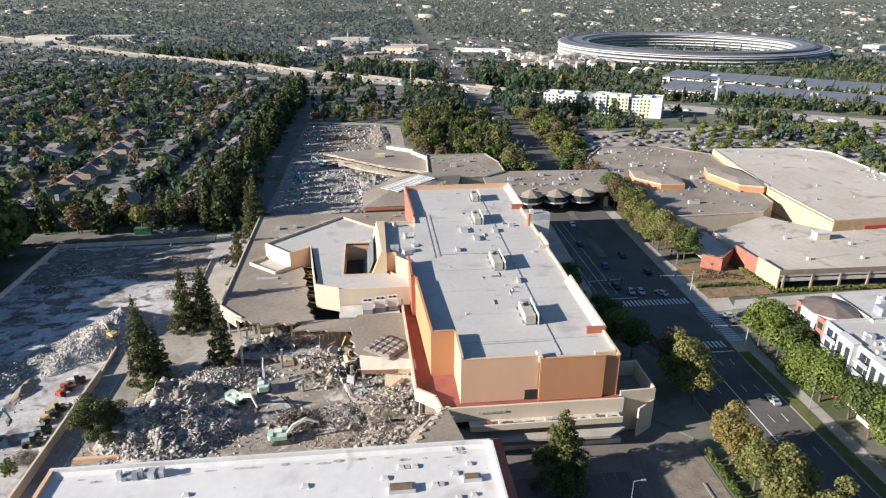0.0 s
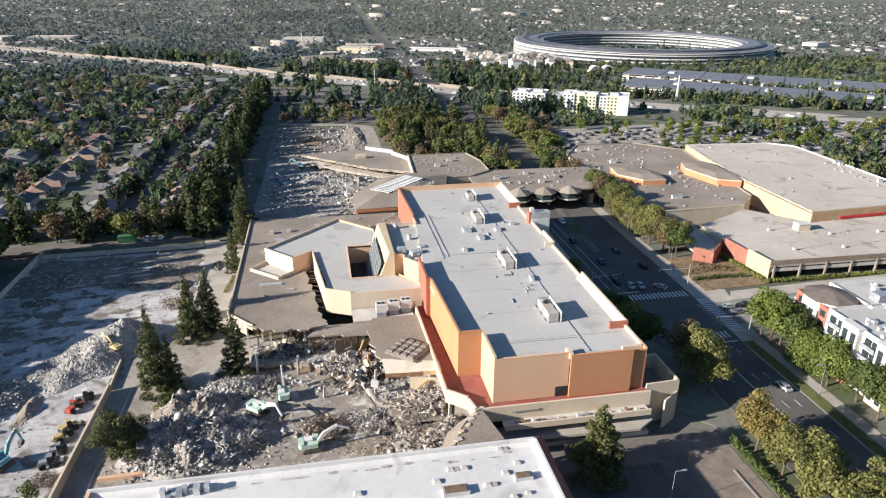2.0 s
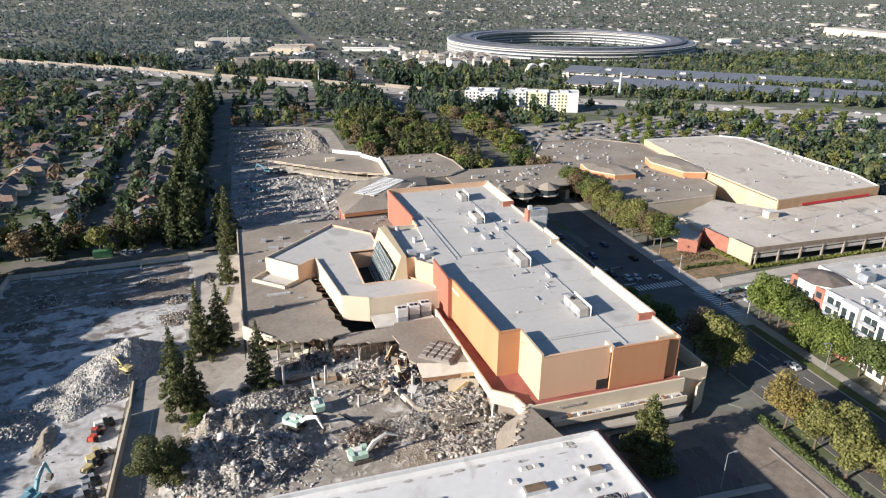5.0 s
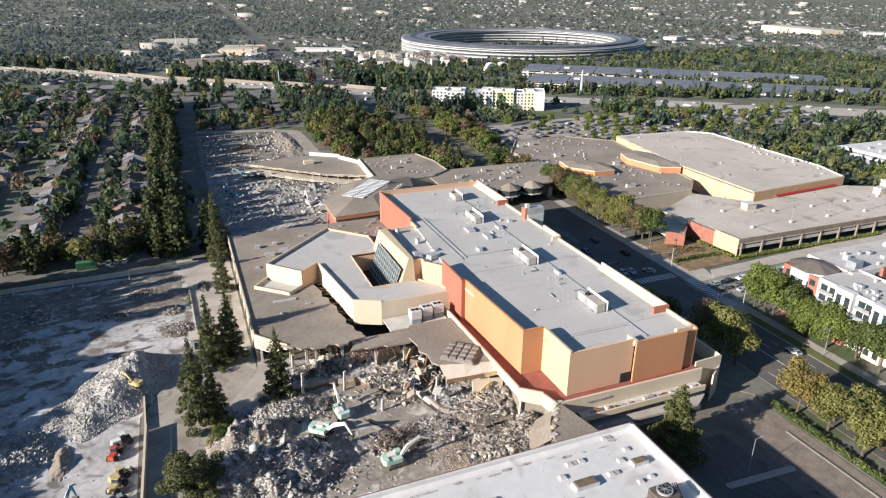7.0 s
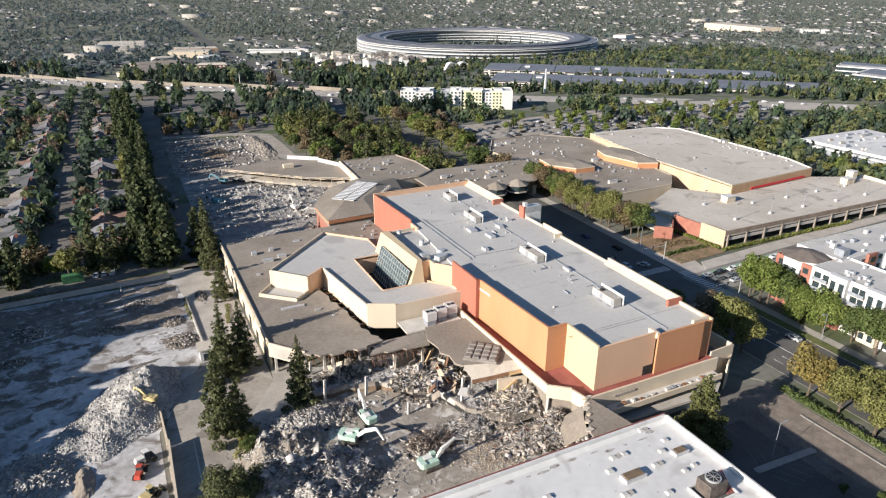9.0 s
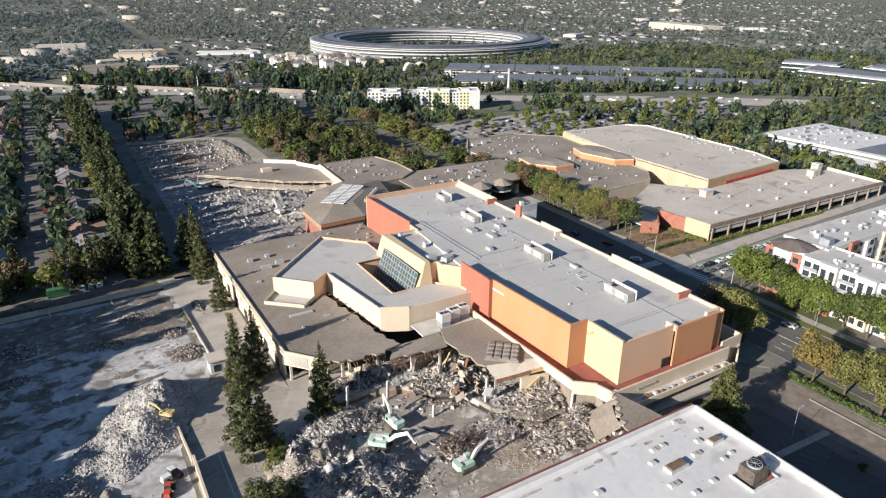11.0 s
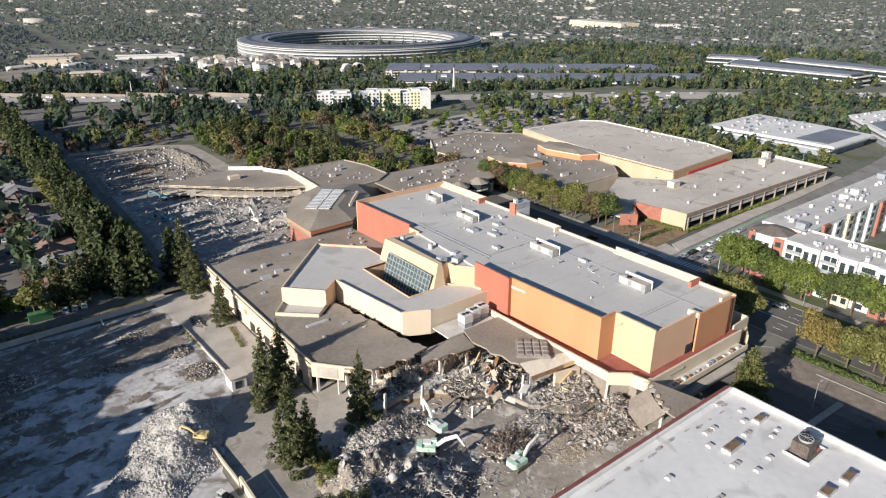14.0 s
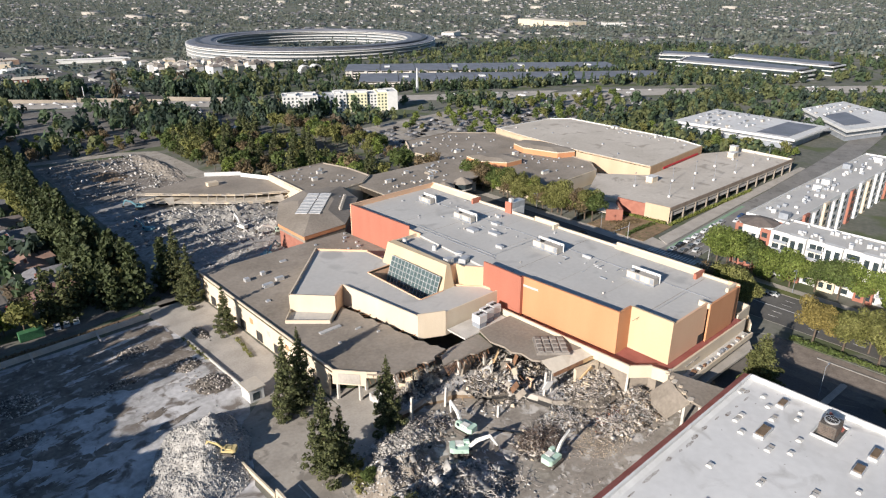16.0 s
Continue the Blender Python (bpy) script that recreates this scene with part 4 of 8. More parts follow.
sl = thing("waffle_skylight", "grey waffle-grid skylight standing on the torn roof", "skylight", (1.3, 141.8, 10.0))
sl.rotation_euler = (0, 0, radians(-41))
WAFFLE = M("brown_grey_fibreglass", (0.17, 0.152, 0.135), (0.27, 0.245, 0.22), 0.6, 3.0, 0.8, 0.1)
Geo().box(-4.1, 4.1, -4.0, 4.0, 0, 0.7).part("frame", WAFFLE, sl, local=True)
for i in range(4):
    for j in range(4):
        x, y = -3.0 + i * 2.0, -2.93 + j * 1.95
        Geo().prism([(x - 0.96, y - 0.93), (x + 0.96, y - 0.93), (x + 0.96, y + 0.93), (x - 0.96, y + 0.93)], 0.7, 1.0, top=[(x - 0.62, y - 0.6), (x + 0.62, y - 0.6), (x + 0.62, y + 0.6), (x - 0.62, y + 0.6)]).part("dome", WAFFLE, sl, local=True)

# ---- tan octagonal hall, galleries, bridge and eastern mall ----
octo = thing("octagonal_hall", "tan hipped octagonal mall hall with an orange fascia", "building", (12, 272, 0))
OP = [(-4.6, 249.6), (13.8, 250.6), (35, 273), (39, 292), (24, 298), (8, 290), (-4.4, 269)]
Geo().prism(OP, 8.7, 10.2).part("fascia", ORANGE, octo)
Geo().prism([(x * 0.985 + 0.2, y * 0.985 + 4) for x, y in OP], 7.4, 8.7).part("soffit", ROOF_TAN, octo)
Geo().prism([(x * 0.97 + 0.4, y * 0.97 + 8) for x, y in OP], 0, 7.4).part("wall", BRICK, octo)
for k in range(8):
    Geo().box(19.4 + k * 1.5, 20.3 + k * 1.5, 262.2 + k * 1.75, 263.2 + k * 1.75, 11.4, 12.5).part("roof_vent", PAVING, octo)
Geo().prism([(x * 1.03 - 0.4, y * 1.006 - 1.6) for x, y in OP], 10.2, 12.6, top=[(x * 0.45 + 8, y * 0.45 + 150) for x, y in OP]).part("roof", ROOF_TAN, octo)
ss = thing("slatted_skylight", "long ribbed skylight of pale metal slats", "skylight", (15, 272.5, 12.3))
for k in range(14):
    f = k / 13
    x, y = 6.5 + 16.5 * f, 264.5 + 17.5 * f
    Geo().beam((x - 3.8, y + 3.2, 12.75), (x - 0.3, y + 0.2, 12.75), 0.95, 0.5).part("slat", METAL, ss)
    Geo().beam((x + 0.1, y - 0.1, 12.75), (x + 3.4, y - 3.0, 12.75), 0.95, 0.5).part("slat", METAL, ss)
north = roofed("north_mall", [(27, 334.5), (25, 300), (40, 291), (52, 292.5), (62, 300), (62, 318), (58, 334.5)], 0, 9.4, CREAM, ROOF_TAN, "low tan-roofed northern mall wing", "building", 0.5)
bridge = thing("mall_bridge", "tan-roofed enclosed mall bridge across the avenue", "bridge", (81, 282, 0))
Geo().prism([(50, 266), (60, 264), (100, 266), (112, 272), (112, 300), (62, 302), (50, 294)], 8.0, 8.6).part("roof", ROOF_TAN, bridge)
Geo().prism([(51, 267.5), (60, 266), (100, 268), (111, 273.5), (111, 299), (62, 300.5), (51, 293)], 5.2, 8.0).part("wall", M("dark_bronze_glass", (0.03, 0.025, 0.02), (0.06, 0.05, 0.04), 1, 3, 0.3, 0), bridge)
Geo().box(66.5, 68.5, 270, 298, 0, 5.2).part("pier", CONCRETE, bridge)
Geo().box(101, 103, 270, 298, 0, 5.2).part("pier", CONCRETE, bridge)
Geo().box(81.5, 82.5, 270, 298, 0, 5.2).part("pier", CONCRETE, bridge)
for x in (66.4, 77.9, 89.4):
    hexa = [(x + 5.4 * math.cos(radians(a)), 265.5 + 5.0 * math.sin(radians(a))) for a in range(22, 382, 45)]
    Geo().prism(hexa, 8.0, 10.4, top=[(x + (a - x) * 0.12, 265.5 + (b - 265.5) * 0.12) for a, b in hexa]).part("hip_roof", ROOF_TAN, bridge)
    Geo().prism([(x + (a - x) * 0.86, 265.5 + (b - 265.5) * 0.86) for a, b in hexa], 5.4, 8.0).part("bay_window", GLASS, bridge)
    Geo().prism([(x + (a - x) * 0.98, 265.5 + (b - 265.5) * 0.98) for a, b in hexa], 5.0, 5.5).part("sill", PAVING, bridge)
east = roofed("east_mall", [(112, 236.5), (157, 238.5), (168, 250), (176, 300), (181, 332), (160, 352), (126, 352), (112, 330)], 0, 6.7, CREAM, ROOF_TAN, "low tan-roofed eastern mall wing", "building", 0.4)
for nm, poly, z in (("hip", [(122, 296), (120, 284), (128, 273), (139, 272.5), (141, 284), (134, 296)], 8.4), ("hip", [(160, 297), (156.5, 287), (161.5, 267), (171, 262.8), (175, 266), (175.4, 290), (171, 299)], 8.9)):
    h_ = thing("roof_lantern", "tan octagonal raised roof with a cream and orange fascia", "roof lantern", (sum(p[0] for p in poly) / len(poly), sum(p[1] for p in poly) / len(poly), 6.3))
    Geo().prism(poly, 6.3, z).part("fascia", ORANGE, h_)
    Geo().prism(poly, z, z + 0.5).part("trim", CREAM, h_)
    cx, cy = h_.location[:2]
    Geo().prism(poly, z + 0.5, z + 1.6, top=[(cx + (a - cx) * 0.5, cy + (b - cy) * 0.5) for a, b in poly]).part("roof", ROOF_TAN, h_)
store = roofed("department_store", [(172.5, 218), (232, 222), (238, 240), (240, 318), (229.5, 328), (181.5, 331), (176.5, 300), (172.5, 262)], 0, 9.6, TAN_WALL, ROOF_DECK, "large cream department store with a light tan flat roof", "building", 0.5, 0.4, WHITE)
Geo().wall((172.7, 217.9), (231.8, 221.9), 3, 9.2, -0.12).part("south_band", M("store_tan", (0.4, 0.26, 0.15), (0.5, 0.33, 0.2), 0.3, 3, 0.9, 0.05), store)
Geo().wall((186, 218.6), (226, 221.3), 5.7, 6.7, -0.3).part("red_band", M("red_sign_band", (0.5, 0.03, 0.04), (0.6, 0.05, 0.06), 0.5, 3, 0.6, 0), store)
gar = thing("parking_garage", "two-level tan parking garage with open sides and columns", "parking garage", (190, 205, 0))
GP = [(129.4, 182), (250.5, 180), (253, 211), (232, 221.6), (172.4, 217.6), (157, 238), (127, 222)]
dz = lambda x, y: 6.0 - max(0.0, y - 183) * 0.02
Geo().prism(GP, 4.7, dz).part("top_deck", ROOF_DECK, gar)
Geo().prism([(x + 0.8 * (1 if x < 190 else -1), y + 0.8) for x, y in GP], 2.9, 3.2).part("lower_deck", CONCRETE, gar)
# solid black block in place of the shade between the decks
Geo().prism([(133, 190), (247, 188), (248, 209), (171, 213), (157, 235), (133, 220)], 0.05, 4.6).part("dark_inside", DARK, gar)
Geo().wall((129.4, 181.9), (250.5, 179.9), 5.5, 7.1, 0.35).part("parapet", M("garage_brown", (0.2, 0.155, 0.12), (0.3, 0.24, 0.19), 0.4, 3, 0.9, 0.05), gar)
Geo().wall((129.4, 182.2), (250.5, 180.2), 2.9, 4.1, 0.3).part("parapet", CONCRETE, gar)
Geo().wall((127, 206), (128.3, 193), 0, 6.6, 0.5).part("ramp_wall", BRICK, gar)
Geo().wall((128.3, 193), (129.4, 182), 0, 7.2, 0.5).part("ramp_wall", TAN_WALL, gar)
Geo().wall((250.5, 180), (253, 211), 5.4, 7.0, 0.35).part("parapet", ROOF_LIGHT, gar)
Geo().wall((118, 197), (127, 206), 0, 5.2, 0.5).part("ramp_wall", BRICK, gar)
Geo().wall((113, 202), (118, 197), 0, 5.2, 0.5).part("ramp_wall", BRICK, gar)
Geo().wall((127, 222), (127, 206), 0, 5.6, 0.5).part("ramp_wall", CREAM, gar)
Geo().prism([(113, 202), (118, 197.5), (126.6, 206), (126.6, 226), (113, 228)], 3.4, 3.8).part("ramp_floor", ROOF_LIGHT, gar)
for k in range(13):
    x = 131 + k * 9.8
    Geo().box(x, x + 0.6, 181.75 - k * 0.16, 182.4 - k * 0.16, 0, 5.5).part("column", ROOF_TAN, gar)
for x, y in ((146, 192), (165, 191), (185, 191), (205, 190), (225, 190), (243, 190), (150, 212), (170, 204), (190, 203), (210, 203), (230, 203)):
    lp = thing("deck_light", "slim grey light pole on a white base", "light pole", (x, y, dz(x, y)), "deck lights")
    Geo().box(-0.5, 0.5, -0.5, 0.5, 0, 0.9).part("base", WHITE, lp, local=True)
    Geo().tube((0, 0, 0.9), (0, 0, 6.5), 0.1, 0.07, 6).part("pole", GREYPANEL, lp, local=True)
    Geo().box(-0.7, 0.7, -0.15, 0.15, 6.4, 6.6).part("head", GREYPANEL, lp, local=True)
for x, y, w, d, h in ((163, 211, 5, 3.5, 2.6), (236, 206, 5.5, 3.5, 2.6), (243, 209, 3.5, 3.5, 4.5)):
    sh = thing("stair_house", "small cream stair head on the garage deck", "stair head", (x, y, dz(x, y)), "stair heads")
    Geo().box(-w / 2, w / 2, -d / 2, d / 2, 0, h).part("wall", CREAM, sh, local=True)
    Geo().box(-w / 2 - 0.2, w / 2 + 0.2, -d / 2 - 0.2, d / 2 + 0.2, h, h + 0.2).part("roof", WHITE, sh, local=True)

# two-storey gallery left standing in the demolition field
gal = thing("gallery_ruin", "half-demolished two-storey concrete gallery with bare columns", "building ruin", (0, 335, 0))
GA = [(-27.5, 355), (-4, 332.8), (8, 322), (27, 312), (40, 318), (34, 330), (22, 350), (2, 362)]
Geo().prism(GA, 5.8, 6.2).part("roof_slab", ROOF_TAN, gal)
Geo().prism([(x, y - 1.8) for x, y in GA], 2.6, 2.95).part("floor_slab", ROOF_LIGHT, gal)
# solid black block in place of the shaded ground floor
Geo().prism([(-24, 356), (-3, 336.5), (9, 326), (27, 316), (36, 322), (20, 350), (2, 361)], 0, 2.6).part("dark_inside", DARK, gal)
for p, q in (((-19, 358), (0, 345)), ((0, 345), (12, 336)), ((12, 336), (30, 327))):
    Geo().wall(p, q, 2.95, 5.8, 0.3).part("back_wall", CREAM, gal)
rg = random.Random(4)
for p, q in (((-27.5, 355), (-4, 332.8)), ((-4, 332.8), (8, 322)), ((8, 322), (27, 312))):
    at = lambda f, o=0.0: (p[0] + (q[0] - p[0]) * f, p[1] + (q[1] - p[1]) * f - o)
    for k in range(8):
        f = k / 8
        Geo().wall(at(f), at(f + 0.125), 5.65 - rg.uniform(0, 0.25), 6.45 + rg.uniform(-0.15, 0.1), 0.3).part("fascia", CREAM if k % 3 else PAVING, gal)
        if rg.random() < 0.85:
            Geo().wall(at(f, 1.8), at(f + 0.125, 1.8), 2.35 - rg.uniform(0, 0.3), 3.1 + rg.uniform(-0.1, 0.1), 0.3).part("fascia", PAVING if k % 3 else CREAM, gal)
        x, y = at(f)
        if k % 2 == 0:
            Geo().box(x, x + 0.32, y + 0.4, y + 0.72, 0, 5.8).part("column", PAVING, gal)
        x, y = at(f + 0.06, rg.uniform(0.5, 2.5))
        if rg.random() < (0.1 if p[0] < 8 else 0.6):
            w, z = rg.uniform(1.2, 2.6), rg.uniform(1.0, 4.5)
            Geo().quad((x - w, y + 1.4, z + 1.6), (x - w * 0.6, y - 1.6, z - 0.9), (x + w * 0.7, y - 1.2, z - 1.0), (x + w, y + 1.5, z + 1.5)).quad((x + w, y + 1.5, z + 1.2), (x + w * 0.7, y - 1.2, z - 1.3), (x - w * 0.6, y - 1.6, z - 1.2), (x - w, y + 1.4, z + 1.3)).part("hanging_slab", ROOF_LIGHT, gal)
for p, q in (((7, 361), (21, 351)), ((20, 349), (36, 318)), ((36, 330), (27, 334))):
    Geo().wall(p, q, 6.3, 8.2, 0.35).part("parapet", WHITE, gal)
Geo().box(1, 6, 343, 346, 6.3, 8).part("roof_box", CREAM, gal)

# white-roofed store nearest to the camera's start
ws = thing("white_roof_store", "large store with a bright white flat roof and maroon coping", "building", (-20, 60, 0))
Geo().box(-58.7, 19.7, 20, 99.6, 12.2, 12.9).part("roof", ROOF_WHITE, ws)
for p, q, m, zt in (((-59.2, 100.1), (-59.2, 19.6), PEACH, 13.6), ((-59.2, 19.6), (20.2, 19.6), CREAM, 13.6), ((20.2, 19.6), (20.2, 100.1), ROOF_WHITE, 14.0), ((20.2, 100.1), (-59.2, 100.1), ROOF_WHITE, 14.0)):
    Geo().wall(p, q, 0, zt, 0.45).part("wall", m, ws)
Geo().wall((-59.35, 100.1), (-59.35, 19.5), 13.6, 13.7, 0.7).part("coping", PEACH, ws)
g = Geo()
g.quad((-59.2, 100.12, 13.65), (20.2, 100.12, 13.65), (22.3, 102.25, 12.15), (-59.2, 102.25, 12.15))
g.quad((-59.2, 102.25, 12.15), (22.3, 102.25, 12.15), (22.3, 102.25, 11.4), (-59.2, 102.25, 11.4))
g.quad((-59.2, 102.25, 11.4), (22.3, 102.25, 11.4), (20.2, 100.12, 11.4), (-59.2, 100.12, 11.4))
g.part("mansard", MAROON, ws)
g = Geo()
g.quad((20.22, 100.12, 13.65), (20.22, 19.6, 13.65), (22.3, 19.6, 12.15), (22.3, 102.25, 12.15))
g.quad((22.3, 102.25, 12.15), (22.3, 19.6, 12.15), (22.3, 19.6, 11.4), (22.3, 102.25, 11.4))
g.quad((22.3, 102.25, 11.4), (22.3, 19.6, 11.4), (20.22, 19.6, 11.4), (20.22, 100.12, 11.4))
g.part("mansard", MAROON, ws)
g = Geo()
g.quad((-58.7, 99.62, 13.3), (-58.7, 98.7, 12.905), (19.7, 98.7, 12.905), (19.7, 99.62, 13.3))
g.part("cant_strip", ROOF_WHITE, ws)
# ---- far landmarks ----
# flats
def facade_block(th, x0, y0, w, d, z0, z1, turn, wall_mat, storeys, bays, win=GLASS, roof=ROOF_WHITE, sides="sw", wh=0.5, ww=0.45):
    """A block of flats with real recessed windows on the named sides; (x0, y0) is its south-western corner."""
    c, s = math.cos(radians(turn)), math.sin(radians(turn))
    P = lambda a, b: (x0 + a * c - b * s, y0 + a * s + b * c)
    Geo().prism([P(0, 0), P(w, 0), P(w, d), P(0, d)], z0, z1).part("wall", wall_mat, th)
    Geo().prism([P(0.3, 0.3), P(w - 0.3, 0.3), P(w - 0.3, d - 0.3), P(0.3, d - 0.3)], z1, z1 + 0.06).part("roof", roof, th)
    g = Geo()
    for a, b in (((0, 0), (w, 0)), ((w, 0), (w, d)), ((w, d), (0, d)), ((0, d), (0, 0))):
        g.wall(P(*a), P(*b), z1, z1 + 0.7, 0.3)
    g.part("parapet", wall_mat, th)
    hs = (z1 - z0) / storeys
    for k in range(storeys):
        zb = z0 + k * hs + hs * (1 - wh) / 2
        if "s" in sides:
            for i in range(bays):
                a0 = w * (i + 0.5 - ww / 2) / bays
                a1 = w * (i + 0.5 + ww / 2) / bays
                Geo().prism([P(a0, -0.06), P(a1, -0.06), P(a1, 0.1), P(a0, 0.1)], zb, zb + hs * wh).part("window", win, th)
        nb = max(2, round(bays * d / w))
        for sd, xa, xb in (("w", -0.06, 0.1), ("e", w - 0.1, w + 0.06)):
            if sd in sides:
                for i in range(nb):
                    b0, b1 = d * (i + 0.5 - ww / 2) / nb, d * (i + 0.5 + ww / 2) / nb
                    Geo().prism([P(xa, b0), P(xb, b0), P(xb, b1), P(xa, b1)], zb, zb + hs * wh).part("window", win, th)


ho = thing("hotel", "white, grey and pale yellow six-storey hotel", "building", (172, 490, zg(490)))
zb, zt = zg(490) - 0.5, 12.3
D = (math.cos(radians(-27)), math.sin(radians(-27)))
H = lambda a, b=0.0: (132.5 + a * D[0] - b * D[1], 505.5 + a * D[1] + b * D[0])
for a, w, b, m, top in ((0, 12, 0, WHITE, 12), (12, 14, -5, WHITE, 12.0), (26, 13, 2, GREYPANEL, 11.2), (39, 9, -1, WHITE, 12.6), (48, 8, 0, PALEYELLOW, 12.2), (56, 8, -1, PALEYELLOW, 12.2), (64, 8, 1, WHITE, 11.4), (72, 8, -1, PALEYELLOW, 12.2)):
    facade_block(ho, *H(a, b), w, 17 - b, zb, top, -27, m, 6, max(3, int(w / 3)), sides="sw")
facade_block(ho, *H(80, -1.5), 8, 18, zb, 12.6, -27, WHITE, 6, 1, ww=0.3, sides="w")
for a, w in ((4, 6), (16, 7), (39, 5), (46, 9), (57, 8), (74, 6)):
    c = H(a, 6)
    Geo().beam((*c, 13.2), (*H(a + w, 6), 13.2), 6, 1.8).part("roof_house", WHITE, ho)
fp = thing("sculpture_tower", "slender pale lattice tower beside the trees", "tower", (287, 531, zg(531)))
Geo().tube((287, 531, zg(531)), (287, 531, zg(531) + 22), 1.6, 0.7, 8).part("shaft", METAL, fp)

# ring-shaped office building
RC = (512.5, 1068.7)
ring = thing("ring_office", "huge white and grey ring-shaped four-storey office building", "building", (*RC, zg(1068)))
def annulus(g, r0, r1, z0, z1, n=160, t0=None, t1=None):
    """A closed ring of rectangular section; t0 and t1: the radii at its top."""
    t0, t1 = t0 or r0, t1 or r1
    i = len(g.v)
    for k in range(n):
        c, s = math.cos(k * math.tau / n), math.sin(k * math.tau / n)
        g.v += [(RC[0] + r * c, RC[1] + r * s, z) for r, z in ((r0, z0), (r1, z0), (t1, z1), (t0, z1))]
    for k in range(n):
        a, b = i + k * 4, i + (k + 1) % n * 4
        for j in range(4):
            g.f.append((a + j, a + (j + 1) % 4, b + (j + 1) % 4, b + j))
    return g
RZ = zg(1068) - 0.5
annulus(Geo(), 167, 200.5, RZ, RZ + 22.4).part("glass_wall", M("pale_grey_glass", (0.16, 0.18, 0.2), (0.24, 0.26, 0.28), 0.02, 0.3, 0.2, 0), ring)
for k in range(4):
    annulus(Geo(), 161, 206.6, RZ + 4.3 + k * 4.9, RZ + 5.5 + k * 4.9).part("canopy", WHITE, ring)
annulus(Geo(), 158, 206.6, RZ + 21.6, RZ + 22.4).part("eave_band", WHITE, ring)
annulus(Geo(), 159, 205, RZ + 22.4, RZ + 23.2, t0=161, t1=203).part("roof", SOLAR, ring)
annulus(Geo(), 165, 191, RZ + 23.2, RZ + 25.0, t0=167, t1=190).part("upper_roof", SOLAR, ring)
annulus(Geo(), 184, 191.6, RZ + 23.2, RZ + 25.4).part("upper_rim", M("dark_rim", (0.05, 0.055, 0.07), (0.09, 0.095, 0.11), 0.1, 1, 0.5, 0), ring)

# long solar-roofed parking decks beyond the freeway
def long_deck(p, ang, L, Wd, z0, z1, n):
    c, s = math.cos(radians(ang)), math.sin(radians(ang))
    P = lambda a, b: (p[0] + a * c - b * s, p[1] + a * s + b * c)
    d = thing("solar_garage", "long parking structure under a dark solar panel roof", "parking garage", (*P(L / 2, Wd / 2), z0), "solar garages")
    # solid black block in place of the shade between the decks
    Geo().prism([P(2, 2), P(L - 2, 2), P(L - 2, Wd - 2), P(2, Wd - 2)], z0, z1 - 1.5).part("dark_inside", DARK, d)
    for k in range(4):
        z = z0 + (z1 - z0) * (k + 0.5) / 4.4
        Geo().prism([P(0.5, 0.5), P(L - 0.5, 0.5), P(L - 0.5, Wd), P(0.5, Wd)], z, z + 1.2).part("deck", CONCRETE, d)
    for k in range(n):
        a0, a1 = L * k / n + 0.4, L * (k + 1) / n - 0.4
        g = Geo().prism([P(a0, -1), P(a1, -1), P(a1, Wd + 1), P(a0, Wd + 1)], z1, z1 + 0.6)
        g.part("solar_roof", SOLAR, d)
        if k % 2:
            Geo().prism([P(a0 + 4, Wd * 0.45), P(a0 + 10, Wd * 0.45), P(a0 + 10, Wd * 0.65), P(a0 + 4, Wd * 0.65)], z1 + 0.6, z1 + 1.6).part("roof_house", WHITE, d)
    for k in range(int(L / 16)):
        Geo().prism([P(k * 16 + 5, -0.6), P(k * 16 + 8, -0.6), P(k * 16 + 8, 0.6), P(k * 16 + 5, 0.6)], z0, z1).part("stair_tower", CONCRETE, d)
    return d


long_deck((296.4, 662.8), -38, 305, 56, -11, 1.6, 8)
long_deck((261, 588.5), -38, 312, 56, -9, 1.6, 8)
arch_ = thing("white_arches", "pair of white arched canopies", "canopy", (325, 775, zg(775)))
for dx in (0, 16):
    g = Geo()
    for k in range(10):
        a0, a1 = math.pi * k / 10, math.pi * (k + 1) / 10
        g.beam((314 + dx + 8 * math.cos(a0), 775, -13 + 9 * math.sin(a0)), (314 + dx + 8 * math.cos(a1), 775, -13 + 9 * math.sin(a1)), 8, 1.2)
    g.part("arch", WHITE, arch_)

# white low modern offices to the north-east
def modern(poly, panel, z0, z1, label):
    """A low office with a broad overhanging roof edge, a roof panel field and rows of plant."""
    cx, cy = sum(p[0] for p in poly) / len(poly), sum(p[1] for p in poly) / len(poly)
    b = thing("modern_office", label, "building", (cx, cy, z0))
    ins = lambda f: [(cx + (x - cx) * f, cy + (y - cy) * f) for x, y in poly]
    Geo().prism(ins(0.9), z0, z1 - 1.4).part("wall", GREYPANEL, b)
    Geo().prism(ins(0.93), z0 + 3.2, z0 + 3.7).part("floor_band", WHITE, b)
    Geo().prism(ins(1.0), z1 - 1.4, z1 - 0.3).part("roof_edge", WHITE, b)
    Geo().prism(ins(0.98), z1 - 0.3, z1).part("roof", ROOF_WHITE, b)
    Geo().prism(panel, z1, z1 + 0.25).part("solar_panel", SOLAR, b)
    r = random.Random(int(cx))
    k = 0
    while k < 34:
        x, y = cx + r.uniform(-40, 40), cy + r.choice((-4, 4, 12, 19, 26, 32)) + r.uniform(-0.6, 0.6)
        if inside(x, y, ins(0.9)) and not inside(x, y, panel):
            w = r.uniform(1.0, 2.4)
            Geo().box(x - w, x + w, y - 0.7, y + 0.7, z1, z1 + r.uniform(0.5, 1.4)).part("roof_unit", r.choice((WHITE, METAL, PAVING, GREYPANEL)), b)
            k += 1
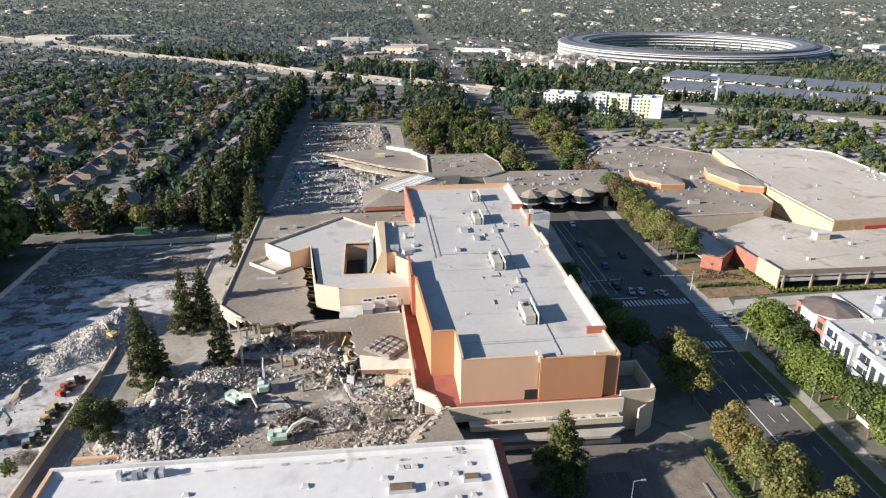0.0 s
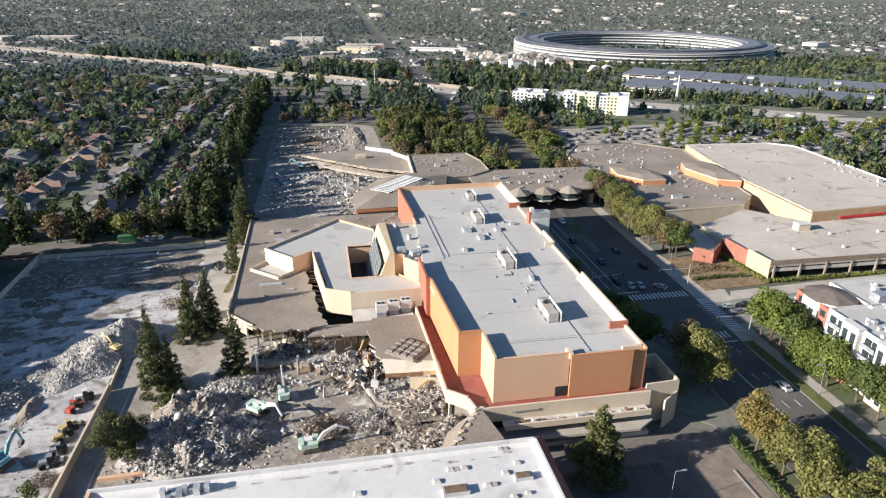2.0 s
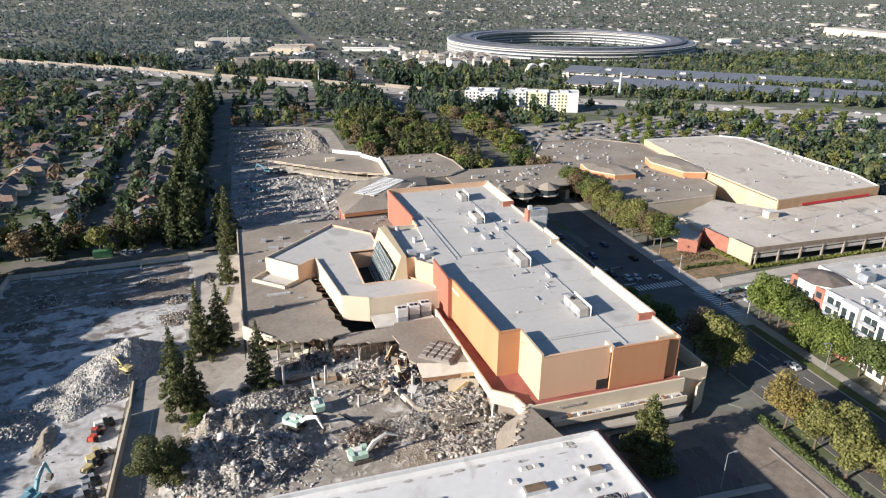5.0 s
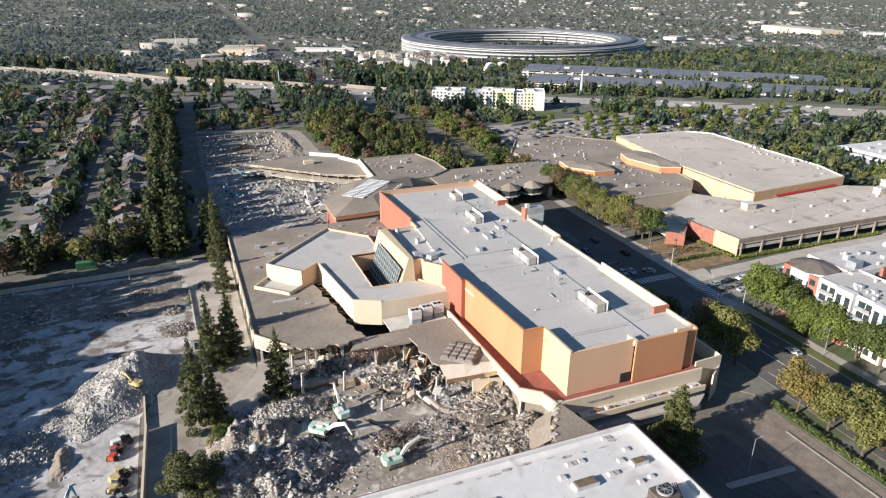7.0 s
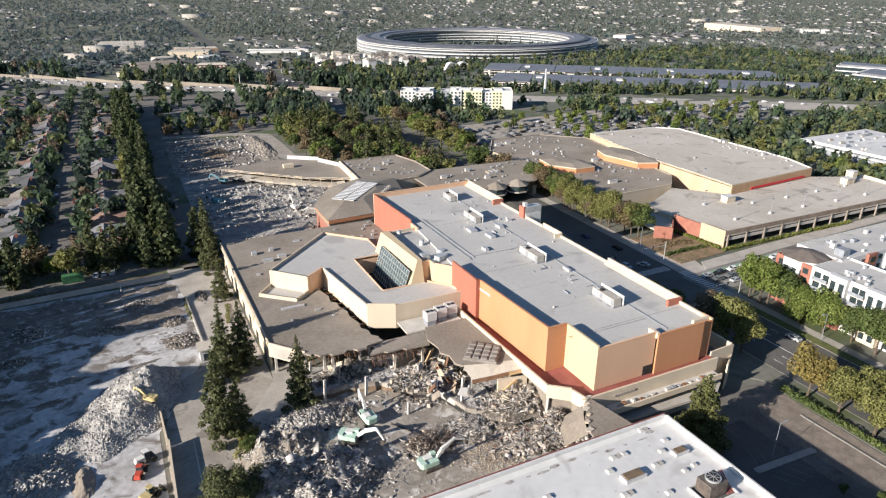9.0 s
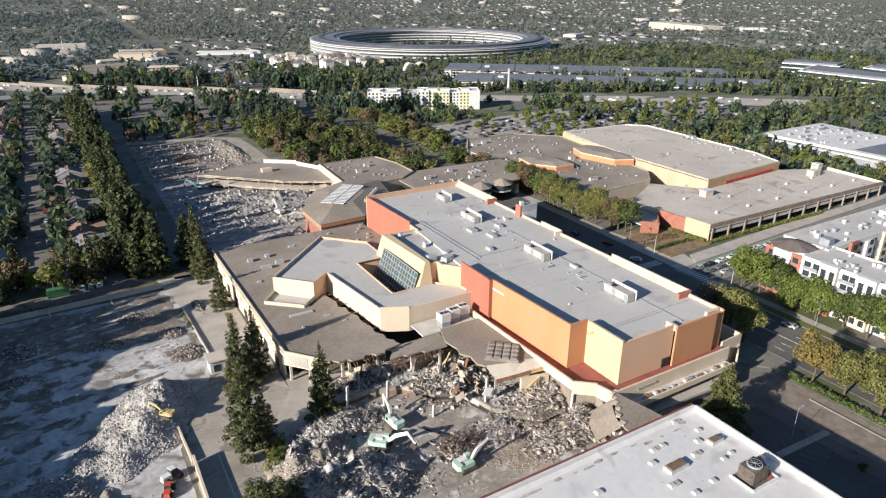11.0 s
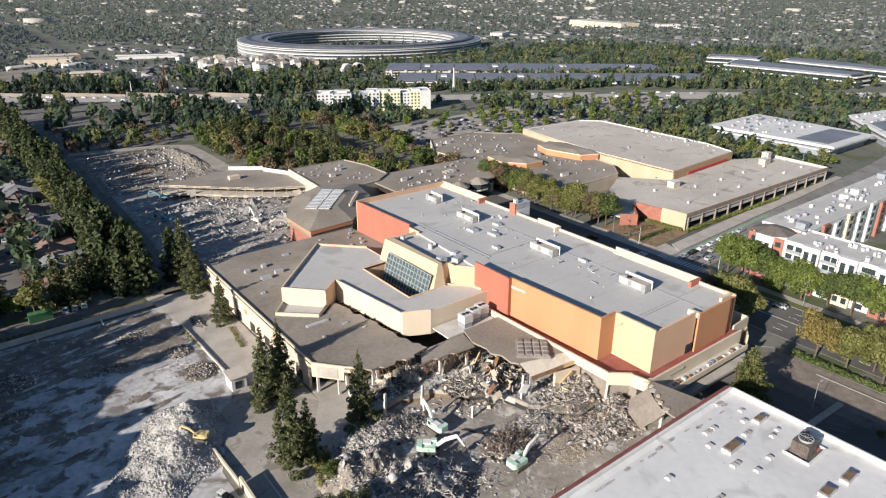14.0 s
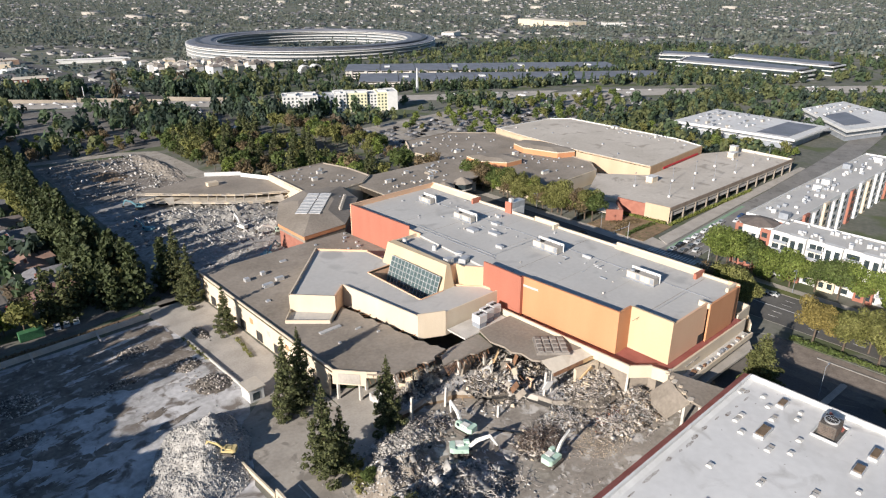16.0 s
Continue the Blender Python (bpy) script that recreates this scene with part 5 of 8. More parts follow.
    return b


modern([(294.5, 276), (297, 197.5), (351, 197), (357, 276)], [(300.5, 222), (301, 203), (345, 202.5), (345.5, 221)], 0, 7, "low modern office with a broad white roof")
modern([(398, 233), (341, 184), (377, 172), (425, 186), (452, 223)], [(380, 212), (355, 190), (378, 182), (405, 206)], 0, 8, "low modern office with a white roof and blue panels")
def banded(poly, z0, z1, n, label):
    """A long office with white floor bands and a dark panelled roof."""
    cx, cy = sum(p[0] for p in poly) / len(poly), sum(p[1] for p in poly) / len(poly)
    b = thing("banded_office", label, "building", (cx, cy, z0), "banded offices")
    ins = lambda f: [(cx + (x - cx) * f, cy + (y - cy) * f) for x, y in poly]
    Geo().prism(ins(0.96), z0, z1).part("glass_wall", GLASS, b)
    for k in range(n):
        z = z0 + (z1 - z0) * (k + 1) / n
        Geo().prism(ins(1.0), z - 1.1, z).part("band", WHITE, b)
    Geo().prism(ins(0.9), z1, z1 + 1.6).part("roof", SOLAR, b)
banded([(575, 432), (585, 303), (612, 301), (623, 448)], -3, 10, 3, "long three-storey office with white floor bands")
banded([(620, 480), (645, 430), (668, 436), (650, 495)], -3, 10, 3, "short office with white floor bands")
banded([(657, 413), (650, 298), (680, 296), (688, 420)], -3, 10, 3, "long office with white floor bands")
for poly, h, m, l in (([(1345, 1345), (1320, 1150), (1380, 1140), (1405, 1340)], 16, CREAM, "long beige distant office block among trees"), ([(905, 1178), (945, 1200), (960, 1175), (920, 1155)], 9, WHITE, "white distant warehouse block among trees"), ([(1390, 1090), (1440, 1060), (1460, 1085), (1410, 1115)], 9, WHITE, "white distant warehouse block among trees"),
                      ([(-730, 1560), (-640, 1540), (-630, 1590), (-720, 1610)], 9, CONCRETE, "pale distant shopping block"), ([(-600, 1560), (-510, 1560), (-510, 1600), (-600, 1600)], 8, CONCRETE, "pale distant shopping block"), ([(-690, 1440), (-640, 1440), (-640, 1480), (-690, 1480)], 7, WHITE, "pale distant shopping block"),
                      ([(-80, 1450), (0, 1440), (5, 1480), (-75, 1490)], 9, CONCRETE, "pale distant school block"), ([(20, 1200), (80, 1180), (90, 1215), (30, 1235)], 10, CREAM, "cream distant apartment block"), ([(40, 1290), (110, 1280), (110, 1310), (40, 1320)], 9, TILE_ROOF, "terracotta-coloured distant block among trees")):
    cx, cy = sum(p[0] for p in poly) / 4, sum(p[1] for p in poly) / 4
    b = thing("distant_block", l, "building", (cx, cy, zg(cy)))
    Geo().prism(poly, zg(cy) - 1, zg(cy) + h).part("wall", m, b)
    Geo().prism([(cx + (x - cx) * 0.98, cy + (y - cy) * 0.98) for x, y in poly], zg(cy) + h, zg(cy) + h + 0.5).part("roof", ROOF_LIGHT, b)
sheet("distant_lot", [(-760, 1500), (-480, 1500), (-470, 1620), (-780, 1640)], PAVING, "pale distant car park", "car park", 0.5)
sheet("distant_clearing", [(-640, 1290), (-480, 1290), (-500, 1420), (-660, 1430)], PAVING, "pale distant cleared ground", "clearing", 0.5)
sheet("meadow", [(600, 800), (760, 780), (800, 840), (640, 880)], M("dry_meadow", (0.16, 0.17, 0.06), (0.27, 0.25, 0.1), 0.03, 0.3, 0.95, 0.2), "dry yellow-green meadow before the ring", "meadow", 0.4)
mast = thing("light_mast", "tall slim light mast beside the freeway", "light mast", (39.7, 674.5, zg(674.5)))
Geo().tube((39.7, 674.5, zg(674.5)), (39.7, 674.5, zg(674.5) + 20), 0.5, 0.32, 8).part("pole", WHITE, mast)
rq = random.Random(17)
for k in range(74):
    u, v = rq.random(), rq.random()
    x, y = 195 + 125 * u + rq.uniform(-12, 12), 1100 - 150 * u - 240 * v * (0.4 + 0.6 * (1 - u)) + rq.uniform(-8, 8)
    c = thing("condominium", "white and cream gabled condominium house", "house", (x, y, zg(y)), "condominiums")
    w, d, h = rq.uniform(8, 12), rq.uniform(7, 10), rq.uniform(8, 11)
    Geo().box(-w / 2, w / 2, -d / 2, d / 2, -1, h).part("wall", WHITE if k % 3 else CREAM, c, local=True)
    Geo().prism([(-w / 2 - 0.5, -d / 2 - 0.5), (w / 2 + 0.5, -d / 2 - 0.5), (w / 2 + 0.5, d / 2 + 0.5), (-w / 2 - 0.5, d / 2 + 0.5)], h, h + 2.6, top=[(-w / 4, -0.1), (w / 4, -0.1), (w / 4, 0.1), (-w / 4, 0.1)]).part("roof", PAVING if k % 2 else SHINGLE_TAN, c, local=True)
    for j in (0, 2):
        for i in range(1):
            Geo().box(-w / 3 + j * w / 3 - 0.7, -w / 3 + j * w / 3 + 0.7, -d / 2 - 0.06, -d / 2 + 0.05, 1.2 + i * 3.4, 2.9 + i * 3.4).part("window", GLASS, c, local=True)
    c.rotation_euler = (0, 0, radians(rq.choice((-20, 0, 15, 70))))


# ---- apartments across the avenue ----
apt = thing("apartment_house", "five-storey white, cream and red brick apartment house", "building", (130, 120, 0))
facade_block(apt, 110.5, 62, 16, 72, 0, 15.2, 0, WHITE, 5, 4, sides="we", wh=0.55, roof=ROOF_GREY)
facade_block(apt, 122, 132.5, 130, 15.5, 0, 15.2, 0, WHITE, 5, 30, sides="s", wh=0.45, ww=0.38, roof=ROOF_GREY)
facade_block(apt, 110.8, 134, 11.4, 12.5, 0, 14.6, 0, BRICK, 5, 3, sides="sw", wh=0.6)
for k in range(6):
    # white bay with tall windows over a brick base, then a cream recess with balconies
    y = 66 + k * 11.2
    Geo().box(109.0, 110.5, y, y + 5.4, 7.2, 15.9).part("bay", WHITE, apt)
    Geo().box(109.1, 110.5, y, y + 5.4, 0, 7.2).part("brick_base", BRICK if k % 2 else CREAM, apt)
    Geo().box(108.7, 110.9, y - 0.2, y + 5.6, 15.9, 16.25).part("eave", WHITE, apt)
    for d in (0.6, 3.2):
        Geo().box(108.93, 109.02, y + d, y + d + 1.5, 8.6, 14.4).part("tall_window", GLASS, apt)
        for j in range(2):
            Geo().box(109.03, 109.12, y + d, y + d + 1.5, 1.2 + j * 3.0, 3.1 + j * 3.0).part("window", GLASS, apt)
    for j in range(4):
        z = 3.2 + j * 3.04
        Geo().box(109.2, 110.5, y + 6.0, y + 10.6, z - 0.2, z).part("balcony", CREAM, apt)
        Geo().box(109.2, 109.28, y + 6.0, y + 10.6, z, z + 1.0).part("railing", GREYPANEL, apt)
        Geo().box(110.3, 110.46, y + 6.4, y + 8.0, z + 0.1, z + 2.2).part("balcony_door", GLASS, apt)
        Geo().box(110.3, 110.46, y + 8.8, y + 10.2, z + 0.7, z + 2.2).part("window", GLASS, apt)
for k in range(13):
    x = 124 + k * 10
    Geo().box(x, x + 4.4, 131.6, 132.5, 0, 15.9 if k % 2 else 14.4).part("bay", (WHITE, BRICK, WHITE, CREAM, WHITE)[k % 5], apt)
    for j in range(5):
        Geo().box(x + 1.2, x + 3.2, 131.5, 131.62, 0.9 + j * 3.04, 2.7 + j * 3.04).part("window", GLASS, apt)
tur = [(116.5 + 6.8 * math.cos(radians(a)), 140.8 + 6.8 * math.sin(radians(a))) for a in range(22, 382, 45)]
Geo().prism(tur, 0, 10.6).part("turret", BRICK, apt)
Geo().prism(tur, 10.6, 15.6).part("turret_top", WHITE, apt)
for a in (135, 180, 225, 270):
    c_, s_ = math.cos(radians(a)), math.sin(radians(a))
    for j in range(4):
        for o in (-1.3, 1.3):
            cx, cy, r_ = 116.5 + 6.3 * c_ - o * s_, 140.8 + 6.3 * s_ + o * c_, 0.6
            Geo().wall((cx + s_ * 0.75, cy - c_ * 0.75), (cx - s_ * 0.75, cy + c_ * 0.75), 1.2 + j * 3.3, 3.0 + j * 3.3, -0.1).part("turret_window", GLASS, apt)
Geo().prism([(116.5 + (x - 116.5) * 1.06, 140.8 + (y - 140.8) * 1.06) for x, y in tur], 15.6, 17.2, top=[(116.5 + (x - 116.5) * 0.15, 140.8 + (y - 140.8) * 0.15) for x, y in tur]).part("turret_roof", M("brown_roof", (0.12, 0.1, 0.09), (0.19, 0.16, 0.14), 0.4, 3, 0.9, 0.1), apt)
rnd = random.Random(12)
for k in range(110):
    if k % 2:
        x, y = rnd.uniform(112.5, 124), rnd.uniform(66, 130)
    else:
        x, y = rnd.uniform(126, 248), rnd.uniform(134.5, 146)
    w, h = rnd.uniform(0.7, 1.5), rnd.uniform(0.7, 1.4)
    if k % 22 == 0:
        w, h = 3.2, 2.2
    Geo().box(x - w / 2, x + w / 2, y - w / 2, y + w / 2, 15.26, 15.26 + h).part("roof_unit", (WHITE, METAL, GREYPANEL, METAL)[k % 4], apt)


# ---- trees ----
def leaf_cloud(centers, n, size, seed, flat=0.35):
    """Small bent leaf clumps scattered in overlapping lumps; centers: (x, y, z, rx, rz)."""
    r = random.Random(seed)
    g = Geo()
    wts = [c[3] * c[3] * c[4] for c in centers]
    for cx, cy, cz, rx, rz in r.choices(centers, wts, k=n):
        d = Vector((r.gauss(0, 1), r.gauss(0, 1), r.gauss(0, 1))).normalized() * (r.random() ** 0.28)
        p = Vector((cx + d.x * rx, cy + d.y * rx, cz + d.z * rz))
        nrm = (d + Vector((r.uniform(-1, 1), r.uniform(-1, 1), r.uniform(-0.3, 1))) * 0.8).normalized()
        s = nrm.orthogonal().normalized()
        s = (Matrix.Rotation(r.uniform(0, math.tau), 3, nrm) @ s)
        u = nrm.cross(s)
        k = size * r.uniform(0.6, 1.35)
        a, b, c_, e = p - s * k * 0.6, p + u * k * 0.5 + nrm * k * flat * 0.3, p + s * k * 0.6, p - u * k * 0.5
        i = len(g.v)
        g.v += [tuple(a), tuple(e), tuple(c_), tuple(b)]
        g.f += [(i, i + 1, i + 2), (i, i + 2, i + 3)]
    return g


def broadleaf(name, label, height, radius, leaf, seed, n=1500, size=0.75):
    r = random.Random(seed)
    t = thing(name, label, "tree")
    g = Geo()
    top = height * 0.42
    g.tube((0, 0, -0.2), (0.2, 0.1, top), height * 0.022, height * 0.014, 7)
    cs = [(0, 0, height * 0.6, radius * 0.62, height * 0.28)]
    for k in range(9):
        a = k * math.tau / 9 + r.uniform(-0.3, 0.3)
        d = radius * r.uniform(0.4, 0.75)
        z = height * r.uniform(0.3, 0.84)
        g.tube((0.1, 0.05, top * r.uniform(0.7, 1)), (d * math.cos(a), d * math.sin(a), z), height * 0.009, height * 0.003, 5)
        cs.append((d * math.cos(a), d * math.sin(a), z, radius * r.uniform(0.28, 0.45), height * r.uniform(0.1, 0.17)))
    g.part("trunk", BARK, t, local=True)
    leaf_cloud(cs, n, size, seed).part("crown", leaf, t, local=True)
    return t


def conifer(name, label, height, radius, leaf, seed, n=1500, size=0.7, power=0.8, bare=0.08):
    r = random.Random(seed)
    t = thing(name, label, "tree")
    Geo().tube((0, 0, -0.2), (0, 0, height * 0.97), height * 0.018, 0.04, 7).part("trunk", BARK, t, local=True)
    cs, z = [(0, 0, height * 0.96, 0.35, height * 0.04)], height * (bare + 0.04)
    while z < height * 0.95:
        f = 1 - (z / height - bare) / (1 - bare)
        R = radius * f ** power
        a0 = r.uniform(0, math.tau)
        m = 8 if R > 1.2 else 5
        for k in range(m):
            a = a0 + k * math.tau / m + r.uniform(-0.35, 0.35)
            d = R * r.uniform(0.3, 1.05)
            cs.append((d * math.cos(a), d * math.sin(a), z - d * 0.2 + r.uniform(-0.3, 0.3), R * r.uniform(0.17, 0.31) + 0.18, 0.3 + R * 0.09))
        cs.append((0, 0, z, R * 0.35, 0.6))
        z += max(0.5, height * 0.055 * (0.5 + f))
    leaf_cloud(cs, n, size, seed).part("crown", leaf, t, local=True)
    return t


P_GREEN = [broadleaf("broadleaf_tree", "full green broadleaf street tree", 11, 4.8, LEAF if k else LEAF_BRIGHT, 20 + k, 4800, 0.36) for k in range(3)]
P_BRIGHT = [broadleaf("street_tree", "full bright green avenue tree", 11.5, 5.2, LEAF_BRIGHT, 26 + k, 5400, 0.36) for k in range(2)]
P_OLIVE = [broadleaf("olive_tree", "olive-green broadleaf tree with a loose crown", 12, 5.0, LEAF_OLIVE, 30 + k, 5000, 0.36) for k in range(3)]
P_BROWN = [broadleaf("browning_tree", "broadleaf tree with thinning brown foliage", 12, 4.8, LEAF_BROWN, 40 + k, 3600, 0.33) for k in range(2)]
P_GOLD = [broadleaf("golden_tree", "autumn golden broadleaf tree", 11.5, 5.0, LEAF_GOLD, 50, 6600, 0.32)]
P_RED = [broadleaf("rust_red_tree", "small autumn rust-red tree", 8, 3.4, LEAF_RED, 55, 900, 0.6)]
P_FIR = [conifer("conifer_tree", "tall dark green conifer with drooping tiers", 20, 4.6, LEAF_DARK, 60 + k, 7500, 0.36, 0.88, 0.05) for k in range(3)]
P_PINE = [conifer("pine_tree", "dense green pine with a broad cone shape", 14.5, 5.4, LEAF_PINE, 70, 11000, 0.33, 0.8)]
P_BUSH = [broadleaf("broad_pine_tree", "broad dark olive pine with a rounded crown", 13, 5.8, LEAF_DARK, 75, 9000, 0.34)]
P_REDWOOD = [conifer("redwood_tree", "tall narrow redwood in a boundary row", 22, 4.6, LEAF_REDWOOD, 80 + k, 900, 1.25, 0.5, 0.02) for k in range(3)]
P_CYPRESS = [conifer("cypress_tree", "narrow columnar dark cypress", 14, 1.5, LEAF_DARK, 90, 900, 0.6, 0.35)]
# leaner patterns for rows and woods
L_GREEN = [broadleaf("broadleaf_tree", "full green broadleaf tree", 11, 4.8, LEAF if k else LEAF_BRIGHT, 220 + k, 620, 0.86) for k in range(3)]
L_OLIVE = [broadleaf("olive_tree", "olive-green broadleaf tree with a loose crown", 12, 5.0, LEAF_OLIVE, 230 + k, 620, 0.86) for k in range(3)]
L_BROWN = [broadleaf("browning_tree", "broadleaf tree with thinning brown foliage", 12, 4.8, LEAF_BROWN, 240 + k, 620, 0.72) for k in range(2)]
L_FIR = [conifer("conifer_tree", "tall dark green conifer in a dense wood", 19, 3.8, LEAF_DARK, 260 + k, 800, 0.9, 0.65, 0.05) for k in range(2)]
L_SHADE = [broadleaf("broadleaf_tree", "dense green broadleaf tree in a row", 12, 5.0, LEAF, 250 + k, 900, 1.2) for k in range(2)]
PROTOS = L_SHADE + L_GREEN + L_OLIVE + L_BROWN + L_FIR + P_GREEN + P_BRIGHT + P_OLIVE + P_BROWN + P_GOLD + P_RED + P_FIR + P_PINE + P_BUSH + P_REDWOOD + P_CYPRESS
rt = random.Random(77)


def plant(kinds, x, y, s=1.0, z=None, group=""):
    ob = put(rt.choice(kinds), x, y, z, rt.uniform(0, 360), s)
    if group:
        ob["group"] = group
    return ob


# single trees on the site
for kinds, x, y, s in [(P_FIR, -55.6, 174.6, 1.08), (P_FIR, -50.6, 176.4, 1.05), (P_FIR, -60.2, 151.0, 1.16), (P_FIR, -56.5, 150.6, 0.8), (P_FIR, -41.3, 154.4, 0.98), (P_PINE, 35.2, 103.0, 1.22),
                       (P_BUSH, -63.8, 125.6, 0.92), (P_BUSH, -59.8, 125.0, 0.8), (P_BUSH, -62.5, 131, 0.55), (P_GREEN, -56, 142, 0.45), (P_FIR, -49, 221, 0.78), (P_FIR, -48.5, 246, 1.05), (P_FIR, -48.2, 257, 1.2), (P_REDWOOD, -50.8, 262, 0.9),
                       (P_GOLD, 71.5, 103.2, 1.25), (P_OLIVE, 72.4, 95.6, 1.2), (P_OLIVE, 76.6, 90.4, 1.1), (P_OLIVE, 71.5, 86.4, 1.35), (P_OLIVE, 75.5, 79, 1.35), (P_OLIVE, 71.5, 73, 1.4), (P_OLIVE, 74, 66, 1.25), (P_OLIVE, 71, 57, 1.3), (P_BROWN, 77, 97.6, 0.8), (P_BROWN, 78, 83, 0.85),
                       (P_OLIVE, 73.5, 125, 1.25), (P_OLIVE, 74, 131, 1.4), (P_BROWN, 73, 137.5, 1.15), (P_GREEN, 66.5, 146, 1.15), (P_GREEN, 63, 153, 1.2), (P_GREEN, 64, 162, 1.1), (P_GREEN, 58.5, 170, 0.9), (P_GREEN, 60.5, 185, 1.1), (P_GREEN, 60, 191, 0.8),
                       (P_GREEN, 48, 78, 0.25), (P_GREEN, 52, 72, 0.35)]:
    plant(kinds, x, y, s)
for k in range(13):
    plant(rt.choice([P_BRIGHT, P_BRIGHT, P_GREEN]), 105.5 + rt.uniform(-2, 2), 58 + k * 7.2, rt.uniform(1.15, 1.45), group="avenue trees")
for x, y in ((103.5, 148), (108, 150), (106, 143)):
    plant(P_BRIGHT, x, y, 1.1, group="avenue trees")
for k in range(22):
    plant(rt.choice([P_OLIVE, P_OLIVE, P_GREEN, P_BROWN]), 105.5 + rt.uniform(-2, 4), 205 + k * 3.4 + rt.uniform(-1, 1), rt.uniform(1.0, 1.35), group="bridge row trees")
# boundary redwoods and back row
for k in range(75):
    y = 258 + k * 5
    for x in (-62, -68.5):
        plant(P_REDWOOD if rt.random() < 0.75 else L_OLIVE, x + rt.uniform(-2, 2), y + rt.uniform(-2, 2), rt.uniform(0.7, 1.02), group="boundary row")
for k in range(38):
    plant(rt.choice([L_OLIVE, L_GREEN, L_BROWN, L_FIR, P_REDWOOD]), -66 - k * 3.5 + rt.uniform(-2, 2), 261 + rt.uniform(-3, 9), rt.uniform(0.7, 1.2), group="path-side trees")
# western row that shades the cleared lot
for k in range(35):
    plant(L_SHADE, -134 + rt.uniform(-2, 2), 62 + k * 5.2, rt.uniform(1.3, 1.6) if k < 21 else rt.uniform(1.5, 1.75) if k < 26 else rt.uniform(1.6, 1.9), group="western row")
    plant(L_SHADE if k < 26 or k % 2 else P_REDWOOD, -142 + rt.uniform(-2, 2), 64 + k * 5.2, rt.uniform(1.0, 1.3) if k % 2 or k < 26 else rt.uniform(1.5, 1.9), group="western row")
# woods north of the mall
def woods(n, poly, kinds, s0, s1, gap, group):
    done = []
    xs_, ys_ = [p[0] for p in poly], [p[1] for p in poly]
    tries = 0
    while len(done) < n and tries < n * 30:
        tries += 1
        x, y = rt.uniform(min(xs_), max(xs_)), rt.uniform(min(ys_), max(ys_))
        if inside(x, y, poly) and all((x - a) ** 2 + (y - b) ** 2 > gap * gap for a, b in done):
            done.append((x, y))
            plant(rt.choice(kinds), x, y, rt.uniform(s0, s1), group=group)


woods(120, [(24, 362), (44, 340), (64, 338), (66, 306), (80, 306), (80, 470), (40, 480), (20, 462), (22, 400)], [L_OLIVE, L_GREEN, L_GREEN, L_FIR, L_FIR, L_BROWN, L_GREEN], 0.75, 1.2, 4.6, "mall woods")
woods(48, [(98, 304), (112, 304), (112, 360), (124, 360), (124, 470), (104, 480)], [L_OLIVE, L_GREEN, L_BROWN], 0.8, 1.1, 5.0, "mall woods")
woods(26, [(-44, 476), (14, 470), (30, 500), (-40, 560)], [L_OLIVE, L_GREEN, L_BROWN], 0.5, 0.8, 8.0, "car park trees")
woods(80, [(186, 345), (330, 326), (400, 400), (262, 428), (150, 420)], [L_OLIVE, L_GREEN, L_GREEN[:1], L_GREEN[:1]], 0.5, 0.8, 7.0, "lot trees")
woods(26, [(255, 186), (284, 190), (286, 290), (256, 300)], [L_OLIVE, L_GREEN], 0.5, 0.85, 6.0, "lot trees")

# ---- suburb west of the boundary ----
def house(seed, wall, roof_mat):
    r = random.Random(seed)
    w, d, h = r.uniform(13, 17), r.uniform(9, 11), 2.9
    t = thing("house", "single-storey suburban house with a low pitched roof", "house", group="suburban houses")
    Geo().box(-w / 2, w / 2, -d / 2, d / 2, 0, h).box(w / 2 - 6, w / 2, -d / 2 - 4, -d / 2, 0, h).part("wall", wall, t, local=True)
    o = 0.7
    g = Geo()
    def gable(x0, x1, y0, y1, z, rise, along_x):
        if along_x:
            m_ = (y0 + y1) / 2
            a, b = (x0 + 1.8, m_, z + rise), (x1 - 1.8, m_, z + rise)
            g.quad((x0, y0, z), (x1, y0, z), b, a), g.quad((x1, y1, z), (x0, y1, z), a, b), g.quad((x1, y0, z), (x1, y1, z), b), g.quad((x0, y1, z), (x0, y0, z), a)
        else:
            m_ = (x0 + x1) / 2
            a, b = (m_, y0 + 1.5, z + rise), (m_, y1, z + rise)
            g.quad((x0, y1, z), (x0, y0, z), a, b), g.quad((x1, y0, z), (x1, y1, z), b, a), g.quad((x0, y0, z), (x1, y0, z), a), g.quad((x1, y1, z), (x0, y1, z), b)
    gable(-w / 2 - o, w / 2 + o, -d / 2 - o, d / 2 + o, h, d * 0.22, True)
    gable(w / 2 - 6 - o, w / 2 + o, -d / 2 - 4 - o, 0, h + 0.05, 1.9, False)
    g.part("roof", roof_mat, t, local=True)
    Geo().box(-w / 4 - 0.4, -w / 4 + 0.4, 0.6, 1.4, h, h + d * 0.22 + 0.9).part("chimney", BRICK, t, local=True)
    Geo().box(w / 2 - 5.4, w / 2 - 0.6, -d / 2 - 4.08, -d / 2 - 3.95, 0.1, 2.3).part("garage_door", WHITE, t, local=True)
    for x in (-w / 2 + 1.5, -w / 2 + 5):
        Geo().box(x, x + 2, -d / 2 - 0.06, -d / 2 + 0.05, 1, 2.2).part("window", GLASS, t, local=True)
    return t


